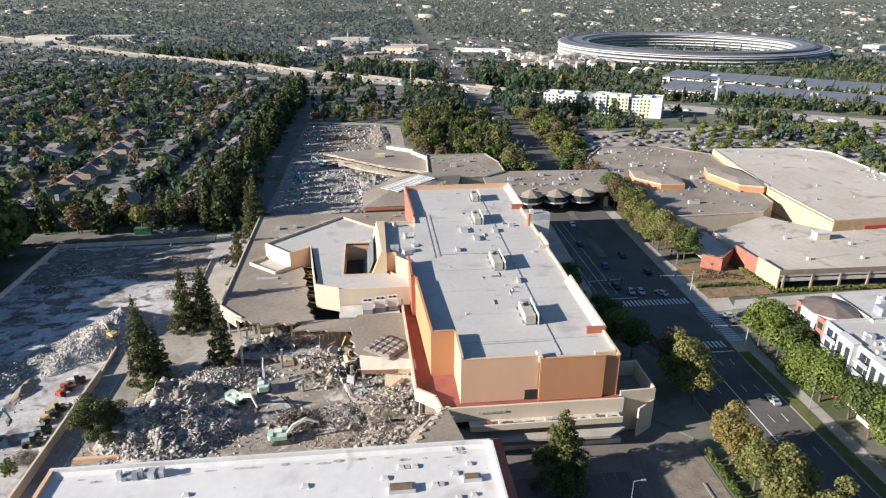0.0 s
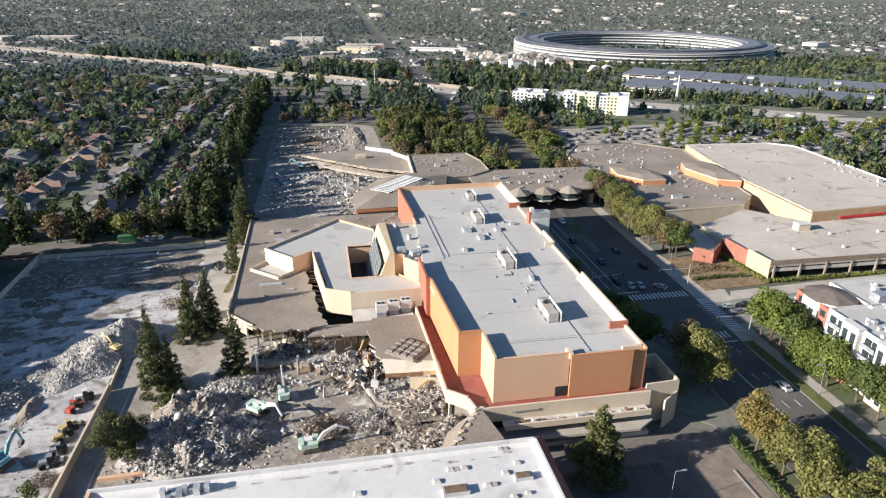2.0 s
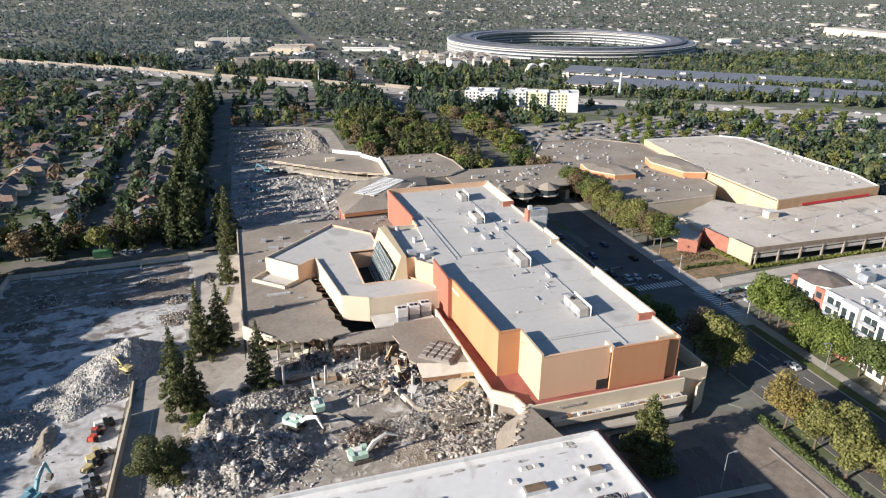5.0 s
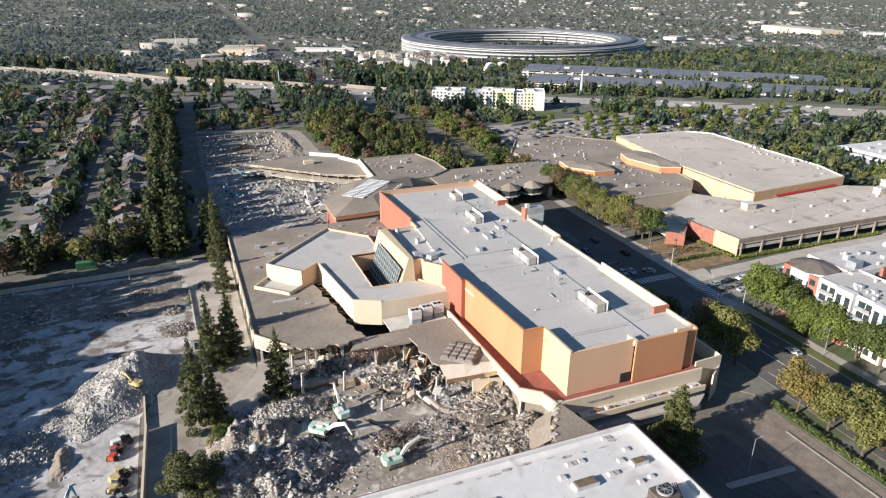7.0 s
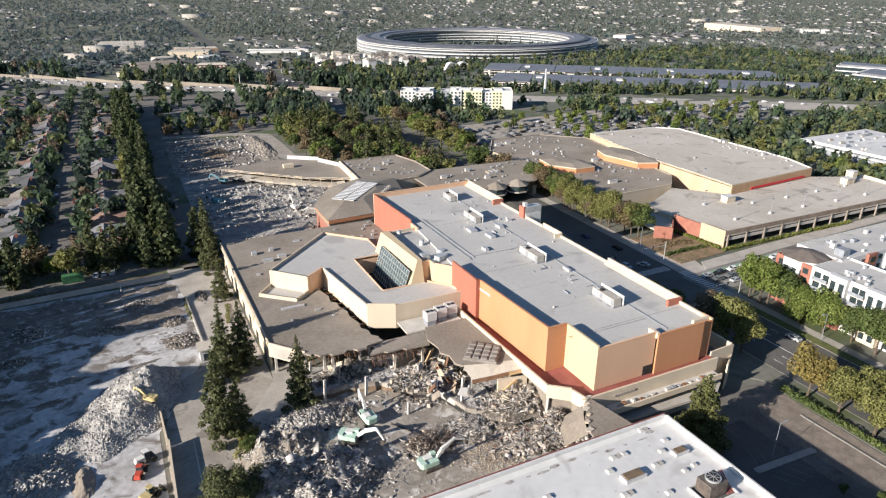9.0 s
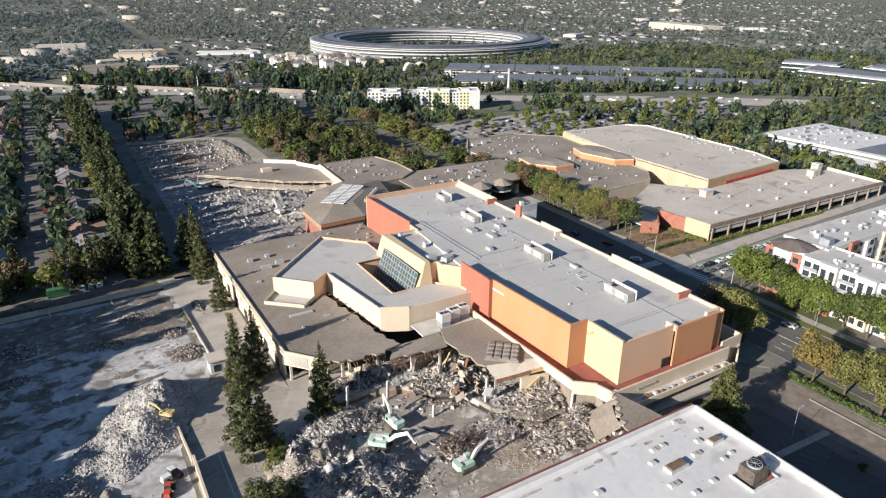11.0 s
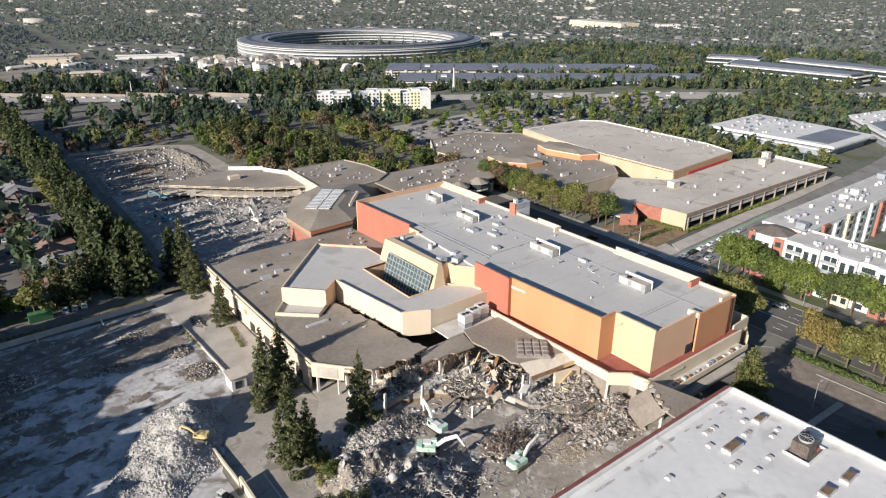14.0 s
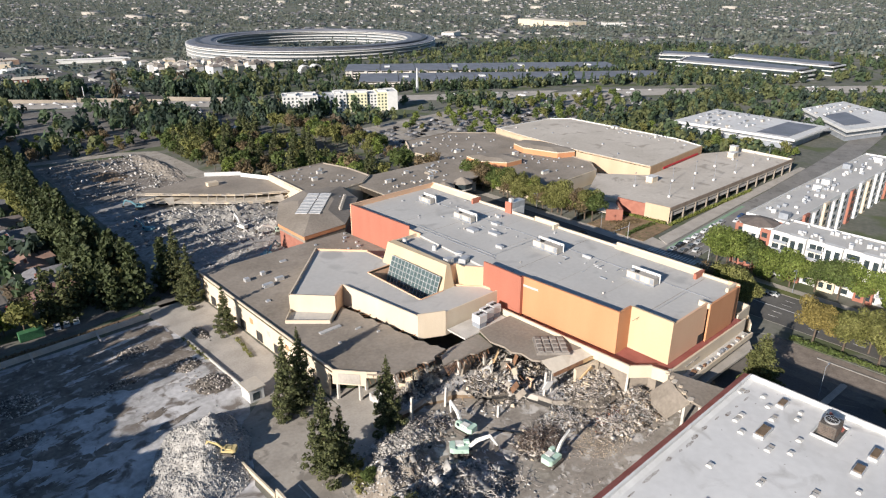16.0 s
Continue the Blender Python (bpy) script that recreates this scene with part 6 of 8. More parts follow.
P_HOUSE = [house(k, HOUSE_WALL, (SHINGLE, SHINGLE, SHINGLE_TAN, SHINGLE, TILE_ROOF)[k]) for k in range(5)]
rh = random.Random(31)
STREETS = [-97 - 66 * k for k in range(12)]
near_houses = 0
far_spots, tree_spots = [], []
for i, sx in enumerate(STREETS[:9]):
    strip("street", [(sx, 268), (sx, 430), (sx - 8, 760 + min(i, 4) * 70)], 9, ASPHALT_OLD, "quiet grey suburban street", "street", 0.09)
    for side in (-1, 1):
        y = 276
        while y < 700 + min(i, 4) * 60:
            hx, hy = sx + side * 15.5 + rh.uniform(-1.5, 1.5), y + rh.uniform(-2, 2)
            if not (i == 0 and side == 1 and hx > -78):
                if near_houses < 200 and (i < 3 or y < 420):
                    put(rh.choice(P_HOUSE), hx, hy, turn=90 * side + rh.choice((0, 0, 180)))
                    near_houses += 1
                else:
                    far_spots.append((hx, hy, 90.0))
                for q in range(3 if y > 420 else 2):
                    tree_spots.append((sx + side * rh.uniform(5, 33), y + rh.uniform(-9, 9), rh.uniform(3.5, 9)))
            y += 16.5


# ---- distant stuff: houses and tree clumps joined by the thousand ----
def joined(name, protos, spots, material, label, category):
    """One mesh of many small copies; spots: rows of x, y, z, turn, width, height, kind."""
    V, F, base = [], [], 0
    for x, y, z, a, sx, sz, k in spots:
        v, f = protos[int(k) % len(protos)]
        c, s = math.cos(a), math.sin(a)
        w = np.empty_like(v)
        w[:, 0] = (v[:, 0] * c - v[:, 1] * s) * sx + x
        w[:, 1] = (v[:, 0] * s + v[:, 1] * c) * sx + y
        w[:, 2] = v[:, 2] * sz + z
        V.append(w)
        F.append(f + base)
        base += len(v)
    V, F = np.concatenate(V), np.concatenate(F)
    me = bpy.data.meshes.new(name)
    me.vertices.add(len(V)), me.loops.add(F.size), me.polygons.add(len(F))
    me.vertices.foreach_set("co", V.astype(np.float32).ravel())
    me.loops.foreach_set("vertex_index", F.astype(np.int32).ravel())
    me.polygons.foreach_set("loop_start", np.arange(0, F.size, F.shape[1], dtype=np.int32))
    me.update(calc_edges=True)
    me.validate()
    me.materials.append(material)
    return tagged(new(name, me), label, category, "", "stuff")


def groves(name, protos, spots, leaves, odds, labels):
    """Trees by the thousand, sorted by the kind of their leaves; cones are of the dark kind."""
    kinds = [[] for _ in leaves]
    for row in spots:
        # more of the dark kind in the middle, more olive to the east
        bias = (2, 2, 2) if -120 < row[0] < 120 else (1, 1, 1) if row[0] > 150 else ()
        kinds[2 if row[6] >= 4 and row[0] < 150 else rf.choice((odds[:-1] if row[0] > 150 else odds) + bias)].append(row)
    for leaf, label, part_ in zip(leaves, labels, kinds):
        joined(name, protos, part_, leaf, label, "trees")


def card_crown(seed, n, cone=False):
    """A unit crown of loose leaf clumps, as arrays."""
    r = random.Random(seed)
    cs = [(0, 0, 0.58, 0.34, 0.36)] + [(0.28 * math.cos(a), 0.28 * math.sin(a), r.uniform(0.2, 0.72), 0.25, 0.2) for a in [k * 1.05 + r.uniform(0, 0.5) for k in range(6)]]
    if cone:
        cs = [(0, 0, 0.12 + 0.11 * k, 0.33 * (1 - k / 8.2), 0.11) for k in range(8)]
    g = leaf_cloud(cs, n, (0.26 if not cone else 0.2) * (1.0 if n > 30 else 1.6), seed)
    return np.array(g.v), np.array(g.f)


CROWNS = [card_crown(100 + k, 46) for k in range(4)] + [card_crown(110 + k, 52, True) for k in range(2)]
FARCROWNS = [card_crown(120 + k, 9) for k in range(4)] + [card_crown(130, 9, True)]
GABLE = [(np.array([(-0.5, -0.4, 0), (0.5, -0.4, 0), (0.5, 0.4, 0), (-0.5, 0.4, 0), (-0.5, -0.4, 0.55), (0.5, -0.4, 0.55), (0.5, 0.4, 0.55), (-0.5, 0.4, 0.55)]), np.array([(0, 1, 5, 4), (1, 2, 6, 5), (2, 3, 7, 6), (3, 0, 4, 7), (4, 5, 6, 7)]))]
ROOFS = [(np.array([(-0.56, -0.46, 0.55), (0.56, -0.46, 0.55), (0.56, 0.46, 0.55), (-0.56, 0.46, 0.55), (-0.4, 0, 1.0), (0.4, 0, 1.0)]), np.array([(0, 1, 5, 4), (2, 3, 4, 5), (1, 2, 5, 5), (3, 0, 4, 4)]))]
rf = random.Random(9)


def blocked(x, y):
    """Places that stay free of scattered trees."""
    if (x - RC[0]) ** 2 + (y - RC[1]) ** 2 < 212 ** 2:
        return (x - RC[0]) ** 2 + (y - RC[1]) ** 2 > 152 ** 2
    if -58 < x < 252 and y < 480 or -122 < x < 110 and y < 260:
        return True
    if abs(x - (88 + (y - 400) * 0.03)) < 15:
        return True
    for (x1, y1), (x2, y2) in (((-1100, 1900), (-412, 1220)), ((-412, 1220), (-175, 965)), ((-175, 965), (-68, 823)), ((-68, 823), (33, 722)), ((33, 722), (147, 597)), ((147, 597), (290, 477)), ((290, 477), (604, 231))):
        dx, dy = x2 - x1, y2 - y1
        f = ((x - x1) * dx + (y - y1) * dy) / (dx * dx + dy * dy)
        if 0 <= f <= 1 and abs((x - x1) * dy - (y - y1) * dx) / math.hypot(dx, dy) < 34:
            return True
    if -60 < x < 22 and 895 < y < 1075 and noise.noise((x / 20, y / 20, 5.0)) < 0.25 or 30 < x < 68 and 880 < y < 915 or -45 < x < 62 and 782 < y < 800 or 130 < x < 265 and 1130 < y < 1232:
        return True
    for (px, py), L, Wd in (((296.4, 662.8), 305, 56), ((261, 588.5), 312, 56)):
        c, s = math.cos(radians(-38)), math.sin(radians(-38))
        a, b = (x - px) * c + (y - py) * s, -(x - px) * s + (y - py) * c
        if -8 < a < L + 8 and -5 < b < Wd + 5:
            return True
    return False


rows = [(x, y, zg(y), rf.uniform(0, 6.3), s * rf.uniform(1.0, 1.4), s * rf.uniform(1.0, 1.5), rf.choice((0, 1, 2, 3, 0, 1, 2, 3, 4))) for x, y, s in tree_spots]
for k in range(900):
    y = rf.uniform(262, 900)
    x = rf.uniform(-800, -78)
    if abs((x + 97 + 33) % 66 - 33) > 7 and not blocked(x, y):
        h = rf.uniform(4, 10)
        rows.append((x, y, zg(y), rf.uniform(0, 6.3), h * rf.uniform(0.7, 1.0), h, rf.choice((0, 1, 2, 3, 0, 1, 2, 3, 4))))
for k in range(330):
    x, y = -97 - 66 * rf.randrange(7) + rf.choice((-1, 1)) * rf.uniform(5.5, 10), rf.uniform(262, 760)
    if not blocked(x, y):
        h = rf.uniform(7, 12)
        rows.append((x, y, zg(y), rf.uniform(0, 6.3), h * rf.uniform(0.8, 1.1), h, rf.choice((0, 1, 2, 3))))
for k in range(5600):
    y = rf.uniform(180, 900) if k < 3800 else rf.uniform(300, 620)
    x = rf.uniform(-60, 900) if k < 3800 else rf.uniform(230, 600)
    if not blocked(x, y) and not (-58 < x < 62 and 470 < y < 700 and rf.random() < 0.62) and not (225 < x < 430 and 325 < y < 455 and rf.random() < 0.8) and not (x < 460 and y < 300 and not (258 < x < 286 and y > 200)):
        h = rf.uniform(6, 11) if x > 200 else rf.uniform(7, 17)
        rows.append((x, y, zg(y), rf.uniform(0, 6.3), h * rf.uniform(0.6, 0.95), h, rf.choice((0, 1, 2, 3, 4, 5))))
for k in range(110):
    x, y = rf.uniform(112, 300), rf.uniform(430, 480)
    h = rf.uniform(5, 10)
    if abs(x - (88 + (y - 400) * 0.03)) > 16 and not (190 < x < 262 and y > 455):
        rows.append((x, y, zg(y), rf.uniform(0, 6.3), h * rf.uniform(0.7, 1.0), h, rf.choice((0, 1, 2, 3, 4))))
for k in range(330):
    x, y = (rf.uniform(30, 74), rf.uniform(482, 610)) if k % 2 else (rf.uniform(104, 165), rf.uniform(482, 580))
    if not blocked(x, y) or (y > 480 and 104 < x and x + 0.8 * y < 560):
        h = rf.uniform(8, 17)
        rows.append((x, y, zg(y), rf.uniform(0, 6.3), h * rf.uniform(0.5, 0.75), h, rf.choice((0, 1, 2, 3, 4, 5))))
for (px, py), L, dd in (((261, 588.5), 312, 9), ((296.4, 662.8), 305, 8)):
    c, s = math.cos(radians(-38)), math.sin(radians(-38))
    for k in range(64):
        a, b_ = rf.uniform(0, L), -dd - rf.uniform(0, 8)
        x, y = px + a * c - b_ * s, py + a * s + b_ * c
        h = rf.uniform(8, 15)
        rows.append((x, y, zg(y), rf.uniform(0, 6.3), h * rf.uniform(0.45, 0.65), h, rf.choice((4, 5, 4, 5, 0))))
OFFICES = ([(290, 279), (284, 190), (350, 191), (374, 231), (353, 281)], [(336, 184), (398, 238), (458, 228), (430, 180), (377, 166)])
k = 0
while k < 330:
    x, y = rf.uniform(240, 520), rf.uniform(184, 335)
    if any(inside(x, y, p) for p in OFFICES) or inside(x, y, [(120, 176), (257, 176), (257, 214), (243, 226), (243, 332), (120, 332)]) or y < 190 and x > 284 or rf.random() < 0.5 and 300 < y and x < 300:
        continue
    h = rf.uniform(5, 11)
    rows.append((x, y, 0, rf.uniform(0, 6.3), h * rf.uniform(0.7, 1.0), h, rf.choice((0, 1, 2, 3, 4))))
    k += 1
for (x1, y1), (x2, y2) in zip(FREEWAY[1:5], FREEWAY[2:6]):
    L = math.hypot(x2 - x1, y2 - y1)
    for k in range(int(L / 2.2)):
        f, off = rf.random(), 30 + 75 * rf.random() ** 1.6
        x, y = x1 + (x2 - x1) * f + (y1 - y2) / L * off, y1 + (y2 - y1) * f + (x2 - x1) / L * off
        if abs(x - (88 + (y - 400) * 0.03)) > 17 and noise.noise((x / 60, y / 60, 1.7)) > -0.2:
            h = rf.uniform(9, 21)
            rows.append((x, y, zg(y), rf.uniform(0, 6.3), h * rf.uniform(0.5, 0.75), h, rf.choice((0, 1, 2, 3, 4, 5))))
groves("neighbourhood_trees", CROWNS, rows, TOWN_LEAVES, (0, 0, 0, 0, 1, 1, 2, 2, 2, 3), ("dense green tree crowns between houses", "sunlit olive tree crowns between houses", "dark green tree crowns between houses", "dry brown tree crowns between houses"))
def far_hall(name, label, x, y, w, d, h, turn, wall, roof):
    t = thing(name, label, "building", (x, y, zg(y)))
    t.rotation_euler[2] = radians(turn)
    Geo().box(-w / 2, w / 2, -d / 2, d / 2, -2, h).part("wall", wall, t, local=True)
    Geo().prism([(-w / 2 - 1, -d / 2 - 1), (w / 2 + 1, -d / 2 - 1), (w / 2 + 1, d / 2 + 1), (-w / 2 - 1, d / 2 + 1)], h, h + 1.6, top=[(-w / 2 + 2, -d / 2 + 3), (w / 2 - 2, -d / 2 + 3), (w / 2 - 2, d / 2 - 3), (-w / 2 + 2, d / 2 - 3)]).part("roof", roof, t, local=True)
    return t


far_hall("shop_hall", "long brown-roofed shop hall among trees", -28, 925, 62, 26, 5, 20, CREAM, ROOF_TAN)
far_hall("shop_hall", "wide tan-roofed shop hall among trees", -14, 985, 66, 34, 5, 20, CREAM, ROOF_TAN)
far_hall("shop_hall", "tan-roofed shop hall among trees", -10, 1050, 60, 30, 5, 20, CREAM, ROOF_TAN)
far_hall("white_hall", "long white flat building among trees", 10, 1140, 36, 16, 6, 20, WHITE, ROOF_LIGHT)
far_hall("white_hall", "white flat building among trees", 72, 1120, 28, 18, 6, 20, WHITE, ROOF_WHITE)
bh = far_hall("brick_house", "red brick apartment house with white window bands", 48, 905, 34, 14, 11, -12, BRICK, ROOF_LIGHT)
for k in range(3):
    for j in range(7):
        Geo().box(-15.6 + j * 4.6, -13.2 + j * 4.6, -7.25, -7.0, 1 + k * 3.4, 3.2 + k * 3.4).part("window", WHITE, bh, local=True)
far_hall("tiled_house", "low house with a terracotta roof", 52, 800, 22, 12, 5, -20, HOUSE_WALL, TILE_ROOF)
far_hall("tiled_house", "low house with a terracotta roof", 20, 830, 24, 12, 5, -20, HOUSE_WALL, TILE_ROOF)
far_hall("white_wall_hall", "very long low white building before a meadow", 202, 1222, 106, 8, 5, -22, WHITE, ROOF_WHITE)
ch = thing("church", "white church with a tent roof and a thin spire", "church", (-41, 1349, zg(1349)))
Geo().prism([(-16, -12), (16, -12), (16, 12), (-16, 12)], 0, 12, top=[(-1, -1), (1, -1), (1, 1), (-1, 1)]).part("roof", PAVING, ch, local=True)
Geo().tube((0, 0, 10), (0, 0, 34), 1.0, 0.15, 8).part("spire", WHITE, ch, local=True)


def spread_far(near, far, power):
    """A place on the plain in front of the camera's path."""
    a, d = radians(rf.uniform(-42, 80)), near + (far - near) * rf.random() ** power
    return -60 + d * math.sin(a), d * math.cos(a)


rows = []
while len(rows) < 25000:
    x, y = spread_far(800, 4600, 1.25)
    if blocked(x, y) or y < 150 or (y < 850 and x < 850):
        continue
    thick = noise.noise((x / 210, y / 260, 3.3)) + 0.5 * noise.noise((x / 70, y / 90, 8.1))
    if rf.random() > 0.62 + 1.3 * thick:
        continue
    h = rf.uniform(5, 12) if rf.random() < 0.8 - 0.5 * thick else rf.uniform(12, 22)
    rows.append((x, y, zg(y), rf.uniform(0, 6.3), min(h, 12) * rf.uniform(0.75, 1.3), h, rf.choice((0, 1, 2, 3)) if h < 12 else 4))
# the leaf colours of these trees carry the distance haze
groves("distant_trees", FARCROWNS, rows, HAZED_LEAVES, (0, 0, 1, 1, 2), ("green tree cover of the far plain, tinted with haze", "olive tree cover of the far plain, tinted with haze", "dark tree cover of the far plain, tinted with haze"))
rows = []
for hx, hy, a in far_spots:
    rows.append((hx, hy, zg(hy), radians(a), 15, 6, 0))
flats = []
while len(rows) < 2700:
    x, y = spread_far(650, 4400, 1.1)
    if blocked(x, y) or y < 150 or (y < 850 and x > -60 and x < 850) or (x - RC[0]) ** 2 + (y - RC[1]) ** 2 < 330 ** 2 or noise.noise((x / 210, y / 260, 3.3)) > rf.uniform(-0.3, 0.25) + (0.3 if x > 250 else 0):
        continue
    if rf.random() < 0.012 and y > 1250:
        flats.append((x, y, zg(y), rf.choice((0, 1.57)) + rf.uniform(-0.1, 0.1), rf.uniform(30, 70), rf.uniform(12, 22), 0))
    rows.append((x, y, zg(y), rf.choice((0, 1.57)) + rf.uniform(-0.1, 0.1), rf.uniform(13, 20), rf.uniform(5, 7.5), 0))
joined("distant_halls", GABLE, flats, PAVING, "pale flat-roofed distant halls", "buildings")
joined("distant_houses", GABLE, rows, M("distant_walls", (0.22, 0.215, 0.21), (0.42, 0.405, 0.39), 0.004, 0.02, 0.9, 0, island=0.4), "pale walls of distant houses", "houses")
joined("distant_roofs", ROOFS, rows, M("distant_roofs", (0.11, 0.112, 0.118), (0.24, 0.235, 0.235), 0.004, 0.02, 0.9, 0, island=0.6), "grey and tan roofs of distant houses", "roofs")


# ---- demolition: walls, rubble, machines ----
rw = thing("retaining_wall", "pale concrete retaining wall round the cleared lot", "wall", (-92, 243, 0), kind="structure")
Geo().wall((-62.5, 245.8), (-119, 243.2), 0, 1.7, 0.4).part("panel", CONCRETE, rw)
Geo().wall((-119.3, 243.5), (-120, 160), 0, 1.7, 0.4).part("panel", CONCRETE, rw)
for k in range(3):
    Geo().beam((-78 - k * 17, 240.6, 0.1), (-78 - k * 17, 243.6, 1.6), 0.4).part("buttress", CONCRETE, rw)
lw = thing("ramp_wall", "long low cream concrete wall beside the service road", "wall", (-72.5, 130, 0), kind="structure")
Geo().wall((-71.6, 151.8), (-72.8, 70), 0, 2.4, 0.5).part("panel", CREAM, lw)
Geo().wall((-72.3, 165.2), (-71.8, 152), 0, 1.1, 0.4).part("panel", CREAM, lw)
Geo().wall((-66.5, 152), (-67, 100), 0, 0.25, 0.3).part("kerb", CONCRETE, lw)
lw2 = thing("garden_wall", "low white wall along the forecourt edge", "wall", (-58.8, 207, 0), kind="structure")
Geo().wall((-58.3, 189.5), (-59.4, 226), 0, 0.7, 0.4).part("panel", CONCRETE, lw2)
shed = thing("gatehouse", "small white booth with a flat roof", "booth", (-58.5, 186.5, 0))
Geo().box(-60.4, -56.6, 184.4, 188.8, 0, 3.6).part("wall", WHITE, shed)
Geo().box(-60.8, -56.2, 184, 189.2, 3.6, 3.9).part("roof", ROOF_LIGHT, shed)
Geo().box(-59.6, -57.8, 184.3, 184.45, 0.6, 2.6).part("window", GLASS, shed)


def mound(name, cx, cy, rx, ry, h, seed, material, label, n=46, sharp=1.0, lumps=0.35, base=0.0, apex=(0.0, 0.0), turn=0.0):
    """A heap with a lumpy noisy surface, as one mesh; apex: where its top lies, from -1 to 1."""
    def reach(u, v):
        du, dv = u - apex[0], v - apex[1]
        q = du * du + dv * dv
        if q < 1e-9:
            return 0.0
        ad = apex[0] * du + apex[1] * dv
        return q / (-ad + math.sqrt(ad * ad + q * (1 - apex[0] ** 2 - apex[1] ** 2)))

    ct_, st_ = math.cos(radians(turn)), math.sin(radians(turn))
    g = Geo()
    lift = []
    for j in range(n + 1):
        for i in range(n + 1):
            u, v = i / n * 2 - 1, j / n * 2 - 1
            rr = reach(u, v) * (1 + 0.25 * noise.noise((u * 2 + seed, v * 2, seed)))
            e = max(0.0, 1 - rr) ** sharp
            x, y = cx + u * rx * ct_ - v * ry * st_, cy + u * rx * st_ + v * ry * ct_
            z = h * e * (1 + lumps * noise.fractal((x * 0.25, y * 0.25, seed), 1.0, 2.0, 4)) + 0.3 * e ** 0.3 * noise.fractal((x * 0.9, y * 0.9, seed), 1.0, 2.0, 3) - (0.12 if e == 0 else 0)
            g.v.append((x, y, z + base))
            lift.append(e > 0)
    w = n + 1
    g.f = [q for q in ((j * w + i, j * w + i + 1, (j + 1) * w + i + 1, (j + 1) * w + i) for j in range(n) for i in range(n)) if any(lift[k] for k in q)]
    g.solo(name, material, label, "rubble heap", "stuff")
    def height(x, y):
        u, v = ((x - cx) * ct_ + (y - cy) * st_) / rx, (-(x - cx) * st_ + (y - cy) * ct_) / ry
        rr = reach(u, v) * (1 + 0.25 * noise.noise((u * 2 + seed, v * 2, seed)))
        e = max(0.0, 1 - rr) ** sharp
        return base + h * e * (1 + lumps * noise.fractal((x * 0.25, y * 0.25, seed), 1.0, 2.0, 4))
    return height


def chunk_proto(seed, long=1.0):
    r = random.Random(seed)
    asp = (r.uniform(0.5, 1.5), r.uniform(0.5, 1.1), r.uniform(0.25, 0.8)) if long == 1.0 else (1, 1, 1)
    v = np.array([(x * long + r.uniform(-0.2, 0.2), y + r.uniform(-0.2, 0.2), z * 0.7 + r.uniform(-0.2, 0.2)) for z in (-0.5, 0.5) for x, y in ((-0.5, -0.5), (0.5, -0.5), (0.5, 0.5), (-0.5, 0.5))])
    m = np.array(Euler((r.uniform(-0.7, 0.7), r.uniform(-0.7, 0.7), 0)).to_matrix())
    v = v * np.array(asp)
    return v @ m.T, np.array([(4, 5, 6, 7), (0, 1, 5, 4), (1, 2, 6, 5), (2, 3, 7, 6), (3, 0, 4, 7)])


CHUNKS = [chunk_proto(k) for k in range(12)]
def slab_proto(seed, w, d, h, tilt, torn):
    """A thin bar or a torn sheet, tilted about its middle."""
    r = random.Random(seed)
    cs = [(x * w * r.uniform(1 - torn, 1), y * d * r.uniform(1 - torn, 1)) for x, y in ((-0.5, -0.5), (0.5, -0.5), (0.5, 0.5), (-0.5, 0.5))]
    v = np.array([(x, y, z * h) for z in (-0.5, 0.5) for x, y in cs])
    m = np.array(Euler((r.uniform(-tilt, tilt), r.uniform(-tilt, tilt), 0)).to_matrix())
    return v @ m.T, CHUNKS[0][1]


STICKS = [slab_proto(10 + k, 1.0, 0.028 + 0.006 * (k % 5), 0.03, 0.6, 0.05) for k in range(12)]
SHEETS = [slab_proto(40 + k, 1.0, 0.5 + 0.06 * k, 0.05, 0.4, 0.45) for k in range(9)]
SLANTS = [slab_proto(60 + k, 1.0, 0.55 + 0.06 * k, 0.06, 1.25, 0.5) for k in range(9)]


def curl_proto(seed):
    """A bent bar of three lengths."""
    r = random.Random(seed)
    p, d, V, F = Vector((-0.45, 0, 0.05)), Vector((1, 0, r.uniform(0, 0.5))), [], []
    w = r.uniform(0.015, 0.035)
    for k in range(3):
        q = p + d.normalized() * 0.36
        g = Geo().beam(p, q, w, w)
        F += [tuple(i + len(V) for i in f) for f in g.f[2:]]
        V += g.v
        p, d = q, d + Vector((r.uniform(-0.6, 0.2), r.uniform(-0.9, 0.9), r.uniform(-0.9, 0.7)))
    return np.array(V), np.array(F)


CURLS = [curl_proto(80 + k) for k in range(12)]
rr_ = random.Random(3)


def litter(name, n, spot, protos, s0, s1, material, label, height=lambda x, y: 0.0, power=2.5):
    rows = []
    while len(rows) < n:
        p = spot()
        if p:
            s = s0 + (s1 - s0) * rr_.random() ** power
            rows.append((p[0], p[1], height(*p) + s * 0.15 + 0.05, rr_.uniform(0, 6.3), s, s, rr_.randrange(12)))
    return joined(name, protos, rows, material, label, "rubble")


def disc(cx, cy, rx, ry):
    def f():
        a, r = rr_.uniform(0, math.tau), rr_.random() ** 0.6 * (1.35 if rr_.random() < 0.22 else 0.95)
        return cx + rx * r * math.cos(a), cy + ry * r * math.sin(a)
    return f


